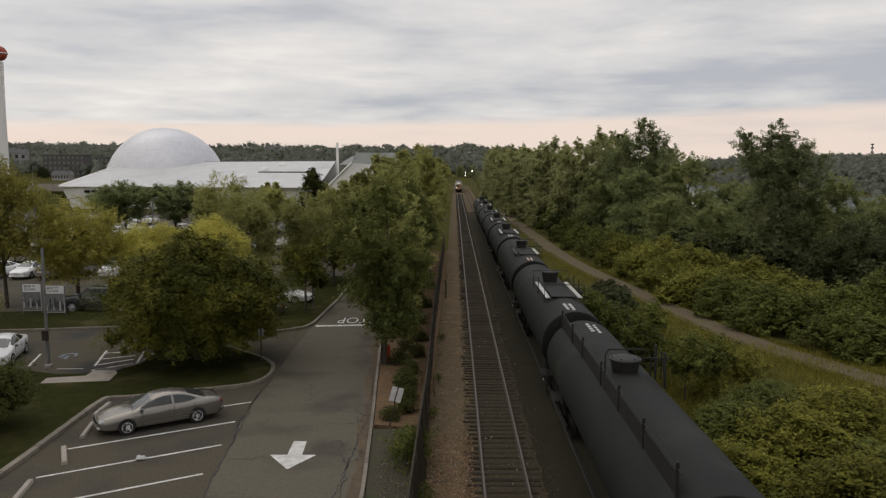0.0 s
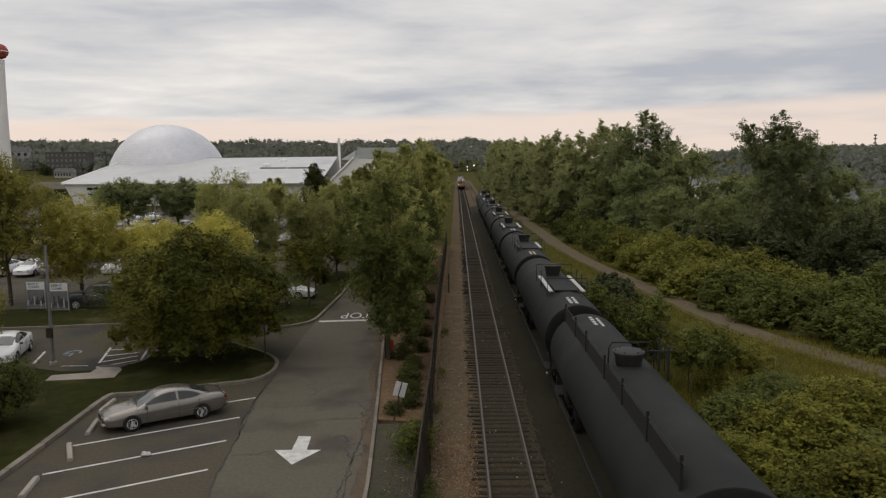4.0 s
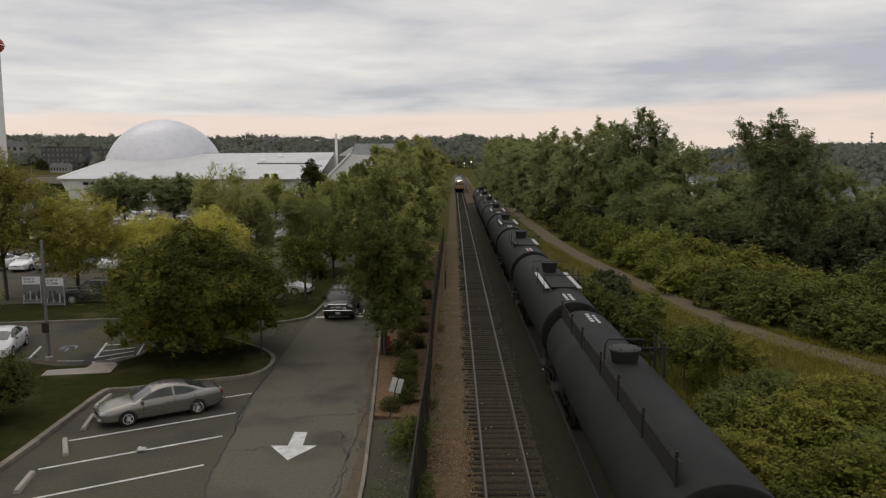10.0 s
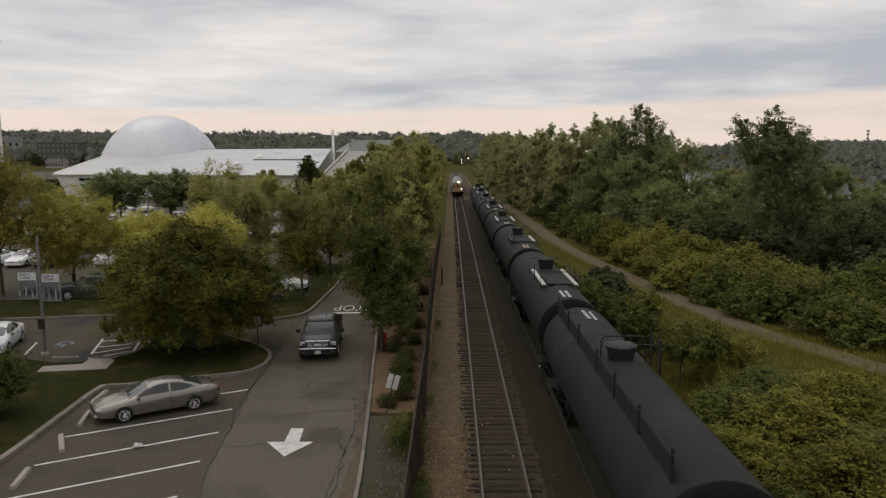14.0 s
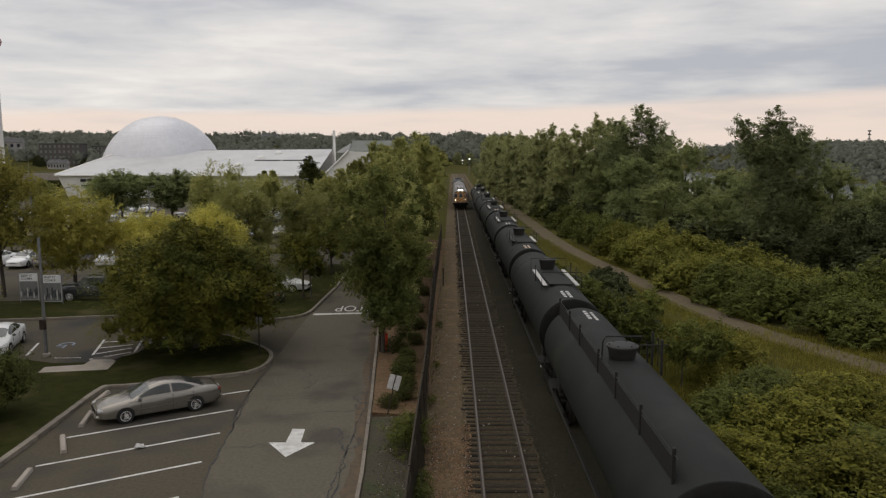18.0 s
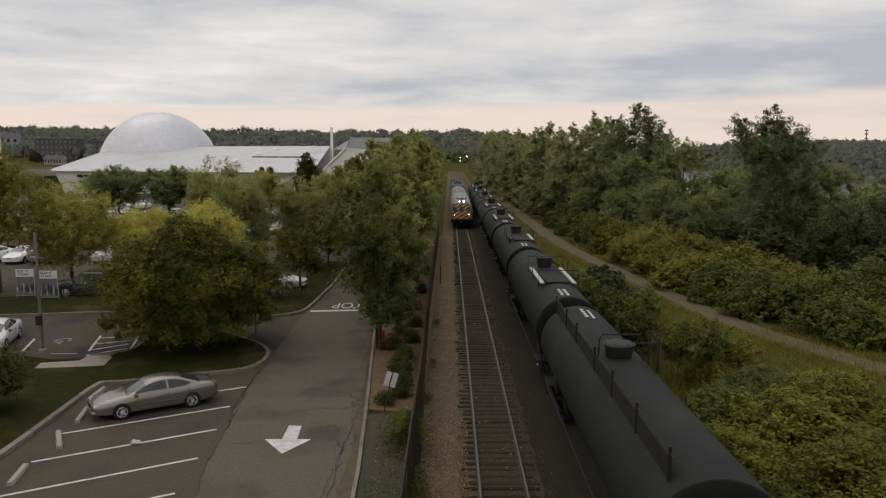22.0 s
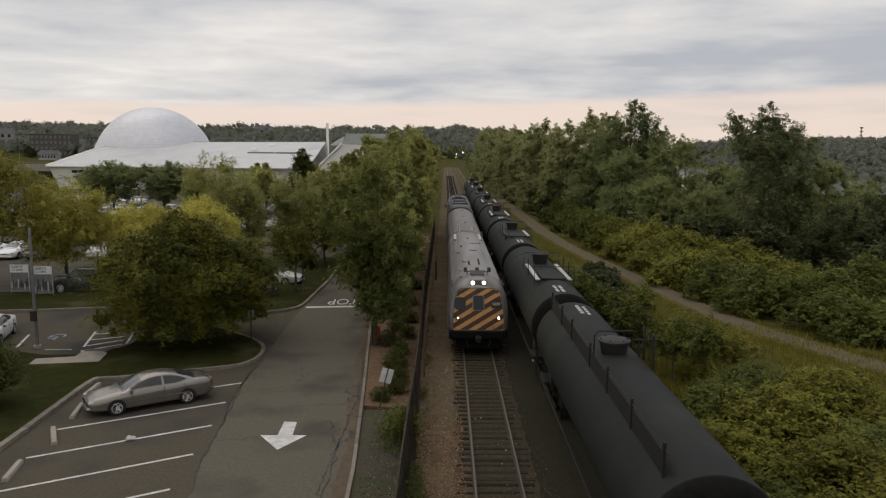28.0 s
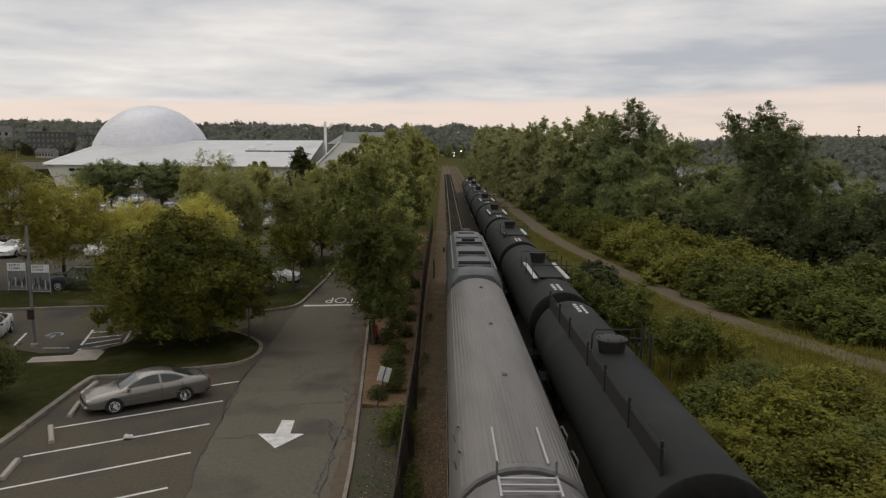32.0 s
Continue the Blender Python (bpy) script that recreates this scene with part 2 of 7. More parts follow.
M_SHIELD = mat("windscreen_glass", (0.045, 0.05, 0.05), (0.065, 0.07, 0.07), scale=1.2, rough=0.08, spec=0.5, coat=0.25)
M_LENS = mat("lamp_lens", (0.4, 0.4, 0.4), (0.3, 0.3, 0.3), scale=10, rough=0.2)
M_REDLENS = mat("red_lens", (0.16, 0.016, 0.012), scale=10, rough=0.15)
M_LOCO = mat("loco_grey", (0.105, 0.11, 0.108), (0.082, 0.086, 0.084), scale=1.4, rough=0.55, spots=(0.08, 0.08, 0.08), spot_scale=0.9)
M_BARK = mat("bark", (0.075, 0.062, 0.048), (0.045, 0.037, 0.03), scale=5, rough=0.95, bump=0.6, stretch=(3, 3, 0.6))
M_POLE = mat("galvanised_pole", (0.20, 0.20, 0.195), (0.15, 0.15, 0.147), scale=3, rough=0.55, metal=0.4)
M_FENCE = mat("fence_wire", (0.042, 0.035, 0.026), (0.06, 0.05, 0.038), spec=0.05, scale=6, rough=0.7)
M_HALLROOF = mat("pale_roof", (0.52, 0.52, 0.515), (0.47, 0.47, 0.47), scale=0.25, rough=0.5, spots=(0.4, 0.4, 0.4), spot_scale=0.08)
M_HALLWALL = mat("pale_wall", (0.72, 0.71, 0.68), (0.66, 0.65, 0.62), scale=0.3, rough=0.6)
M_DOME = mat("dome_panel", (0.66, 0.66, 0.69), (0.62, 0.62, 0.65), scale=0.4, rough=0.38, metal=0.4, island=0.035)
M_DOMEJOINT = mat("dome_joint", (0.56, 0.56, 0.59), scale=1, rough=0.6)
M_BRICK = mat("far_brick", (0.1, 0.09, 0.086), (0.085, 0.078, 0.074), scale=0.5, rough=0.9)
M_HOUSE = mat("far_house", (0.36, 0.345, 0.335), (0.29, 0.28, 0.27), scale=0.4, rough=0.8, rand=0.2)
M_ROOFDARK = mat("far_roof", (0.10, 0.095, 0.095), (0.07, 0.068, 0.068), scale=0.4, rough=0.8)
M_WINGROOF = mat("grey_green_roof", (0.17, 0.18, 0.16), (0.14, 0.15, 0.135), scale=0.3, rough=0.8)
M_WINDOW = mat("far_window", (0.025, 0.028, 0.03), scale=1, rough=0.15)
M_REDPANEL = mat("orange_red_plastic", (0.62, 0.07, 0.03), (0.5, 0.055, 0.025), scale=4, rough=0.5)
M_BALLRED = mat("ball_red", (0.35, 0.07, 0.05), (0.28, 0.055, 0.04), scale=0.5, rough=0.5)
M_BANNER = mat("banner_sheet", (0.66, 0.66, 0.65), (0.55, 0.56, 0.56), scale=0.8, rough=0.7)
M_BANNERINK = mat("banner_ink", (0.03, 0.035, 0.035), (0.05, 0.06, 0.06), scale=3, rough=0.7)
M_SILVER = mat("champagne_paint", (0.205, 0.188, 0.163), (0.188, 0.173, 0.15), scale=0.7, rough=0.25, metal=0.6, coat=0.5)
M_TRUCK = mat("graphite_paint", (0.042, 0.039, 0.036), (0.036, 0.034, 0.031), scale=0.8, rough=0.38, metal=0.4, coat=0.25)
M_WHITECAR = mat("white_paint", (0.74, 0.74, 0.73), (0.68, 0.68, 0.67), scale=0.8, rough=0.25, coat=0.5)
M_DARKCAR = mat("dark_paint", (0.035, 0.037, 0.04), (0.03, 0.031, 0.034), scale=0.8, rough=0.25, coat=0.6)
M_BLUECAR = mat("steel_blue_paint", (0.14, 0.17, 0.21), (0.12, 0.15, 0.19), scale=0.8, rough=0.28, metal=0.4, coat=0.6)
LEAF_OAK = leaf_mat("leaf_dark", (0.047, 0.059, 0.013), (0.128, 0.119, 0.0185), amount=0.1, trans=0.04)
LEAF_YELLOW = leaf_mat("leaf_yellow", (0.52, 0.475, 0.12), (0.43, 0.4, 0.1), trans=0.55)
LEAF_MID = leaf_mat("leaf_mid", (0.3, 0.31, 0.115), (0.39, 0.38, 0.135), amount=0.14, trans=0.55)
LEAF_ROW = leaf_mat("leaf_row", (0.25, 0.255, 0.088), (0.325, 0.31, 0.1), amount=0.14, trans=0.55)
LEAF_ROWDARK = leaf_mat("leaf_row_dark", (0.1, 0.12, 0.036), (0.165, 0.172, 0.046), amount=0.14)
LEAF_SHRUB = leaf_mat("leaf_shrub", (0.052, 0.06, 0.017), (0.08, 0.084, 0.022), trans=0.2)
LEAF_WOOD = leaf_mat("leaf_wood", (0.215, 0.255, 0.108), (0.275, 0.3, 0.12), amount=0.08, trans=0.5)
LEAF_WOODL = leaf_mat("leaf_wood_light", (0.225, 0.255, 0.106), (0.28, 0.3, 0.118), amount=0.08, trans=0.5)
LEAF_DEEP = leaf_mat("leaf_deep", (0.17, 0.198, 0.094), (0.228, 0.246, 0.108), amount=0.1, trans=0.45)
# leaves darkened to hold the shade at the foot of the wood
LEAF_THICKET_SHADE = leaf_mat("leaf_thicket_shade", (0.06, 0.07, 0.03), (0.09, 0.098, 0.04), amount=0.2, trans=0.2)
# paler copy of the wood's leaves, standing in for haze further off
LEAF_HAZE = leaf_mat("leaf_wood_haze", (0.29, 0.3, 0.14), (0.34, 0.345, 0.155), amount=0.06, trans=0.55)
LEAF_OLIVE = leaf_mat("leaf_olive", (0.2, 0.19, 0.048), (0.27, 0.245, 0.058))
LEAF_BUSH = leaf_mat("leaf_knotweed", (0.164, 0.156, 0.026), (0.096, 0.098, 0.017), amount=0.42, trans=0.18)
LEAF_BUSHY = leaf_mat("leaf_golden", (0.25, 0.235, 0.045), (0.19, 0.185, 0.036), amount=0.4)
LEAF_HEDGE = leaf_mat("leaf_hedge", (0.122, 0.134, 0.03), (0.08, 0.092, 0.022), amount=0.3, trans=0.2)
LEAF_BRIAR = leaf_mat("leaf_briar", (0.205, 0.2, 0.04), (0.14, 0.144, 0.029), amount=0.3, trans=0.25)
# far leaves greyed: the haze of distance is put into their colour
LEAF_FAR_HAZE = leaf_mat("leaf_far_haze", (0.165, 0.178, 0.142), (0.195, 0.207, 0.164), amount=0.04, rand=0.0)
M_GRASS = leaf_mat("grass_blade", (0.2, 0.178, 0.034), (0.15, 0.138, 0.026), amount=0.4)
M_WATER = mat("river_water", (0.10, 0.11, 0.115), (0.085, 0.095, 0.10), scale=0.02, rough=0.12, bump=0.06, bscale=0.6)
M_HEADLAMP = glow_mat("headlamp_glow", (1.0, 0.84, 0.58), 120.0)
M_DITCHLAMP = glow_mat("ditch_lamp_glow", (1.0, 0.78, 0.48), 70.0)
M_STREETLAMP = mat("lamp_head_grey", (0.2, 0.2, 0.195), (0.16, 0.16, 0.155), scale=3, rough=0.5)
M_SIGNALGLOW = glow_mat("signal_glow", (1.0, 0.95, 0.85), 3.0)


# ---- builders ----
class Build:
    """Collects vertices and faces of one mesh."""

    def __init__(self):
        self.v, self.f = [], []

    def add(self, verts, faces):
        k = len(self.v)
        self.v.extend(tuple(p) for p in verts)
        self.f.extend(tuple(i + k for i in q) for q in faces)
        return self

    def box(self, cx, cy, cz, sx, sy, sz, bevel=0.0, m=None):
        """A box by centre and size; bevel cuts its upright and upper edges."""
        hx, hy, hz = sx / 2, sy / 2, sz / 2
        b = min(bevel, hx * 0.9, hy * 0.9, hz * 0.9)
        if b <= 0:
            vs = [(x, y, z) for z in (-hz, hz) for x, y in ((-hx, -hy), (hx, -hy), (hx, hy), (-hx, hy))]
            fs = [(3, 2, 1, 0), (4, 5, 6, 7)] + [(i, (i + 1) % 4, 4 + (i + 1) % 4, 4 + i) for i in range(4)]
        else:
            def ring(d, z):
                x, y = hx - d, hy - d
                return [(-x, -y - 0, z), (x, -y, z), (x, y, z), (-x, y, z)]

            def ring8(d, z):
                x, y = hx - d, hy - d
                return [(-x + b, -y, z), (x - b, -y, z), (x, -y + b, z), (x, y - b, z), (x - b, y, z), (-x + b, y, z), (-x, y - b, z), (-x, -y + b, z)]
            vs = ring8(b, -hz) + ring8(0, -hz + b) + ring8(0, hz - b) + ring8(b, hz)
            fs = [tuple(range(7, -1, -1)), tuple(range(24, 32))]
            for r in range(3):
                fs += [(r * 8 + i, r * 8 + (i + 1) % 8, r * 8 + 8 + (i + 1) % 8, r * 8 + 8 + i) for i in range(8)]
        vs = [Vector((x + cx, y + cy, z + cz)) for x, y, z in vs] if m is None else [m @ Vector(p) + Vector((cx, cy, cz)) for p in vs]
        return self.add(vs, fs)

    def loft(self, rings, closed=True, caps=True):
        """Skin through rings of equal length."""
        n = len(rings[0])
        vs = [p for r in rings for p in r]
        fs = []
        for r in range(len(rings) - 1):
            for i in range(n if closed else n - 1):
                a, b = r * n + i, r * n + (i + 1) % n
                fs.append((a, b, b + n, a + n))
        if caps:
            fs += [tuple(range(n - 1, -1, -1)), tuple(range((len(rings) - 1) * n, len(rings) * n))]
        return self.add(vs, fs)

    def tube(self, path, radius, sides=6, taper=None):
        """A round bar along a path."""
        path = [Vector(p) for p in path]
        rings = []
        for i, p in enumerate(path):
            d = (path[min(i + 1, len(path) - 1)] - path[max(i - 1, 0)]).normalized()
            a = d.orthogonal().normalized() if abs(d.z) > 0.9 else Vector((0, 0, 1)).cross(d).normalized()
            b = d.cross(a)
            r = radius if taper is None else radius + (taper - radius) * i / (len(path) - 1)
            rings.append([p + (a * math.cos(k * math.tau / sides) + b * math.sin(k * math.tau / sides)) * r for k in range(sides)])
        return self.loft(rings)

    def revolve(self, profile, axis="z", at=(0, 0, 0), sides=24):
        """Turn a profile of (radius, height) about an axis."""
        rings = []
        for r, h in profile:
            ring = []
            for k in range(sides):
                c, s = math.cos(k * math.tau / sides) * r, math.sin(k * math.tau / sides) * r
                q = (c, s, h) if axis == "z" else (h, c, s) if axis == "x" else (s, h, c)
                ring.append((q[0] + at[0], q[1] + at[1], q[2] + at[2]))
            rings.append(ring)
        return self.loft(rings)

    def prism(self, outline, z0, z1):
        """An upright slab over a flat outline, counter-clockwise."""
        return self.loft([[(x, y, z0) for x, y in outline], [(x, y, z1) for x, y in outline]])

    def mesh(self, name, material, smooth=None):
        me = bpy.data.meshes.new(name)
        me.from_pydata(self.v, [], self.f)
        me.materials.append(material)
        if smooth is not None:
            me.polygons.foreach_set("use_smooth", [True] * len(me.polygons))
            me.set_sharp_from_angle(angle=radians(smooth))
        me.validate()
        return me


def part(name, b, material, parent=None, label="", smooth=None, at=None):
    """One mesh object, under a thing or under a part where a parent is given."""
    me = b if isinstance(b, bpy.types.Mesh) else b.mesh(name, material, smooth)
    ob = new(name, me)
    if parent is not None:
        ob.parent = parent
    if at is not None:
        ob.matrix_basis = at
    if label:
        tagged(ob, label)
    return ob


def thing(name, label, category, at=None, group="", kind=""):
    """An empty at the base of a thing, to which its parts belong."""
    ob = new(name)
    ob.empty_display_size = 0.2
    if at is not None:
        ob.matrix_basis = at
    return tagged(ob, label, category, group, kind)


def solid(name, b, material, label, category="", group="", kind="", smooth=None, at=None):
    """A thing that is one mesh."""
    return tagged(part(name, b, material, None, "", smooth, at), label, category, group, kind)


def leaf_mesh(name, centres, normals, size, material, aspect=0.5, seed=1):
    """Many small pointed leaves, each a piece of its own."""
    rng = np.random.default_rng(seed)
    n = len(centres)
    nrm = normals / (np.linalg.norm(normals, axis=1, keepdims=True) + 1e-9)
    a = np.cross(nrm, rng.normal(size=(n, 3)))
    a /= np.linalg.norm(a, axis=1, keepdims=True) + 1e-9
    b = np.cross(nrm, a)
    s = (np.asarray(size) * rng.uniform(0.6, 1.4, n))[:, None]
    co = np.stack([centres - a * s * 0.8 - b * s * aspect, centres - a * s * 0.8 + b * s * aspect, centres + a * s * 1.3], axis=1).reshape(-1, 3)
    me = bpy.data.meshes.new(name)
    me.vertices.add(3 * n)
    me.vertices.foreach_set("co", co.astype(np.float32).ravel())
    me.loops.add(3 * n)
    me.loops.foreach_set("vertex_index", np.arange(3 * n, dtype=np.int32))
    me.polygons.add(n)
    me.polygons.foreach_set("loop_start", np.arange(0, 3 * n, 3, dtype=np.int32))
    me.update(calc_edges=True)
    me.materials.append(material)
    return me


def sphere_points(rng, n):
    p = rng.normal(size=(n, 3))
    return p / np.linalg.norm(p, axis=1, keepdims=True)


def crown_points(seed, lobes, leaves, spread, low=-0.75, tuft=26, reach=0.55, lift=0.3, fan=0.16, flat=1.0, level=0.8):
    """Leaves along sprays that stand out of many lobes. lobes: rows of x, y, z, radius."""
    rng = np.random.default_rng(seed)
    lob = np.asarray(lobes, float)
    k = max(leaves // tuft, 1)
    w = lob[:, 3] ** 2
    pick = rng.choice(len(lob), size=k, p=w / w.sum())
    d = sphere_points(rng, k)
    d[:, 2] = np.where(d[:, 2] < low, -d[:, 2], d[:, 2])
    r = lob[pick, 3]
    c0 = lob[pick, :3] + d * (r * (0.85 - np.abs(rng.normal(0, spread, k))))[:, None]
    axis = d * 0.75 + rng.normal(0, 0.45, (k, 3)) + np.array([0, 0, lift])
    axis[:, 2] *= flat
    axis /= np.linalg.norm(axis, axis=1, keepdims=True)
    length = (0.25 + reach * r) * rng.uniform(0.5, 1.35, k)
    own = np.repeat(np.arange(k), tuft)
    t = rng.random(len(own)) ** 0.8
    thick = (length[own] * fan + 0.05) * (1.25 - 0.8 * t)
    c = c0[own] + axis[own] * (length[own] * t)[:, None] + rng.normal(0, 1, (len(own), 3)) * thick[:, None]
    nrm = d[own] * 0.35 + rng.normal(0, 0.55, (len(own), 3)) + np.array([0, 0, level])
    return c, nrm


# ---- ground and river ----
def ground_z(x, y):
    """Height of the land: flat at the line, down to the river on the right, hills far off."""
    r = math.hypot(x, y)
    z = -0.32
    bank = min(max((x - 42 - 0.10 * max(y, 0)) / 30, 0), 1)
    z -= 7.5 * bank * bank * (3 - 2 * bank)
    far_bank = min(max((x - 205 - 0.05 * max(y, 0)) / 40, 0), 1)
    z += 8.5 * far_bank
    hill = min(max((r - 420) / 420, 0), 1)
    side = 1.0 if x < 60 else 0.55
    land = max(1 - bank, far_bank)
    z += land * (side * 25 * hill * hill * (3 - 2 * hill) + 4.0 * hill * math.sin(x * 0.011 + 1.0) * math.cos(y * 0.006))
    return z


def ground_grid():
    b = Build()
    ax = sorted(set([-4000, -2500, -1600, -1100] + list(range(-900, -100, 50)) + list(range(-100, 100, 6)) + list(range(100, 900, 30)) + [1100, 1600, 2500, 4000]))
    ay = sorted(set([-4000, -2000, -1000, -500, -200, -100, -50] + list(range(-20, 120, 8)) + list(range(120, 500, 20)) + list(range(500, 1000, 40)) + [1100, 1400, 2000, 3000, 4500]))
    vs = [(x, y, ground_z(x, y)) for y in ay for x in ax]
    n = len(ax)
    fs = [(j * n + i, j * n + i + 1, (j + 1) * n + i + 1, (j + 1) * n + i) for j in range(len(ay) - 1) for i in range(n - 1)]
    return b.add(vs, fs)


solid("ground", ground_grid(), M_GROUND, "grassy earth reaching to wooded hills", "ground", kind="structure", smooth=80)
solid("water", Build().prism([(60, 20), (900, 20), (900, 900), (60, 900)], -6.2, -5.2), M_WATER, "grey river water under an overcast sky", "river", kind="structure")

# ---- car park ----
SEAM = [(-7.0, -12), (-7.0, 12), (-7.4, 18), (-7.9, 22), (-8.4, 24.8), (-8.6, 27.5), (-9.0, 30.2), (-9.2, 33), (-9.3, 37), (-9.6, 46), (-9.7, 60), (-9.8, 95)]
LANE = [(-2.85, -12), (-2.85, 22), (-3.1, 26.5), (-3.5, 32.5), (-3.95, 39), (-4.35, 46), (-4.6, 60), (-4.8, 95)] + SEAM[::-1]
LOT = SEAM + [(-4.8, 95), (-8, 175), (-110, 175), (-110, -12)]
solid("road", Build().prism(LANE, -0.5, 0.0), M_LANE, "lighter grey-brown asphalt of the lane", "asphalt", kind="structure")
solid("road", Build().prism(LOT, -0.5, 0.0), M_ASPHALT, "worn grey asphalt of a car park with sealed cracks", "asphalt", kind="structure")


def smooth_line(points, n=6, closed=False):
    """A finer line through points."""
    pts = [Vector((*p, 0)) for p in points]
    out = []
    m = len(pts)
    for i in range(m if closed else m - 1):
        p0, p1, p2, p3 = [pts[k % m] if closed else pts[min(max(k, 0), m - 1)] for k in (i - 1, i, i + 1, i + 2)]
        for s in range(n):
            t = s / n
            q = 0.5 * (2 * p1 + (p2 - p0) * t + (2 * p0 - 5 * p1 + 4 * p2 - p3) * t * t + (3 * p1 - p0 - 3 * p2 + p3) * t ** 3)
            out.append((q.x, q.y))
    if not closed:
        out.append((pts[-1].x, pts[-1].y))
    return out


def offset(line, d):
    out = []
    for i, (x, y) in enumerate(line):
        a, b = Vector(line[max(i - 1, 0)]), Vector(line[min(i + 1, len(line) - 1)])
        t = (b - a).normalized()
        out.append((x - t.y * d, y + t.x * d))
    return out


def ribbon(line, width, z0, z1):
    b = Build()
    l, r = offset(line, width / 2), offset(line, -width / 2)
    return b.loft([[(*l[i], z0), (*r[i], z0), (*r[i], z1), (*l[i], z1)] for i in range(len(line))])


def kerb(line, width=0.2, height=0.15, length=1.6):
    """A kerb of granite stones laid end to end along a line."""
    base = thing("kerb", "pale granite kerb stones round the car park", "kerb", kind="structure")
    run, acc = [line[0]], 0.0
    count = 0
    for i in range(1, len(line)):
        acc += (Vector(line[i]) - Vector(line[i - 1])).length
        run.append(line[i])
        if acc >= length or i == len(line) - 1:
            jit = (count * 37 % 7 - 3) * 0.004
            a, b = Vector(run[0]), Vector(run[-1])
            short = [tuple(a + (b - a).normalized() * 0.012)] + run[1:-1] + [tuple(b - (b - a).normalized() * 0.012)]
            part("kerb_stone", ribbon(short, width, -0.3, height + jit), M_KERB, base)
            run, acc = [line[i]], 0.0
            count += 1
    return base


right_kerb = smooth_line([(-2.72, 12), (-2.96, 22), (-3.21, 26.5), (-3.62, 32.5), (-4.1, 39), (-4.55, 46), (-4.8, 60), (-4.95, 94)], 12)
kerb(right_kerb, 0.13, 0.13, 2.4)
rngd = random.Random(8)
inner_edge = [(x - 0.09, y) for x, y in right_kerb if y < 60]
outer_edge = [(x - 0.3 - 0.12 * math.sin(y * 0.9) - rngd.uniform(0, 0.14), y) for x, y in inner_edge]
solid("gutter_dirt", Build().add([(*p, 0.003) for q in zip(inner_edge, outer_edge) for p in q], [(2 * i, 2 * i + 2, 2 * i + 3, 2 * i + 1) for i in range(len(inner_edge) - 1)]), M_DUST, "tan dust and grit washed along the kerb", "dirt", kind="structure")

# planting strip between kerb and fence: mulch, with dark gravel at the near end
strip = right_kerb
bed = [(x + 0.1, y) for x, y in strip if y > 29.5] + [(-0.95, 94), (-1.1, 29.5)]
solid("planting_bed", Build().prism(bed[::-1], -0.4, 0.06), M_MULCH, "reddish brown mulch bed along the fence", "mulch", kind="structure")
bed2 = [(x + 0.1, y) for x, y in strip if y <= 29.6] + [(-1.1, 29.5), (-1.3, 12)]
solid("gravel_bed", Build().prism(bed2[::-1], -0.4, 0.05), M_GRAVELBED, "dark gravel strip with weeds beside the kerb", "gravel", kind="structure")

# grass bank on the left with its kerb, and the tongue round the big tree
bank = smooth_line([(-15.65, 20), (-15.75, 24), (-15.87, 27.5), (-16.05, 30.5), (-16.1, 32.4), (-15.95, 33.2), (-15.1, 33.4), (-13.45, 34.1), (-11.6, 34.75), (-10.25, 35.4),
                    (-9.55, 36.7), (-9.68, 38.7), (-10.6, 40.4), (-12.0, 41.8), (-13.4, 43.0), (-15.0, 43.6), (-16.4, 42.9), (-17.1, 41.2), (-17.1, 39.2), (-17.5, 38.3)], 6)
kerb(bank[:31], 0.24, 0.16, 1.9)
kerb(bank[30:], 0.2, 0.15, 1.4)
lawn = bank + [(-17.4, 37.3), (-20.4, 36.9), (-23.5, 38.0), (-24, 33), (-40, 28), (-40, 14), (-15.6, 14)]
solid("lawn", Build().prism(lawn, -0.3, 0.13), M_LAWN, "mown grass round the island tree", "lawn", kind="structure")
solid("pavement", Build().prism([(-20.3, 35.2), (-17.15, 35.75), (-17.4, 37.25), (-17.75, 37.6), (-18.8, 37.55), (-18.75, 36.6), (-20.5, 36.15)], 0.0, 0.15), M_CONC, "pale concrete footpath slab leading to the bays", "footpath", kind="structure")
ramp = part("ramp", Build().prism([(-18.8, 37.56), (-17.75, 37.61), (-17.5, 38.6), (-19.0, 38.2)], 0.0, 0.09), M_BRICK)
tagged(ramp, "reddish tactile ramp at the footpath", "ramp", kind="structure")

# second island, with the stop line
island = smooth_line([(-16.5, 45.8), (-13.5, 46.6), (-11.3, 47.6), (-10.5, 48.15), (-9.93, 48.9), (-9.68, 50.3), (-9.55, 54.3), (-9.44, 61.0), (-9.8, 72.0)], 6)
kerb(island, 0.2, 0.15, 2.0)
solid("lawn", Build().prism(island + [(-12.0, 72), (-12.2, 62), (-12.6, 57), (-13.6, 52), (-16.5, 50)], -0.3, 0.12), M_LAWN, "grass island with a mulch ring beside the stop line", "lawn", kind="structure")
# planted strip across the lot behind the bays
strip2 = smooth_line([(-44, 45.6), (-36, 46.5), (-28.6, 47.3), (-25.0, 47.9), (-21, 48.8)], 5)
kerb(strip2, 0.2, 0.15, 2.4)
solid("lawn", Build().prism(strip2 + [(-21.3, 53.8), (-25, 53.8), (-29, 53.8), (-44, 52)], -0.3, 0.12), M_LAWN, "dark grass strip between two rows of bays", "lawn", kind="structure")
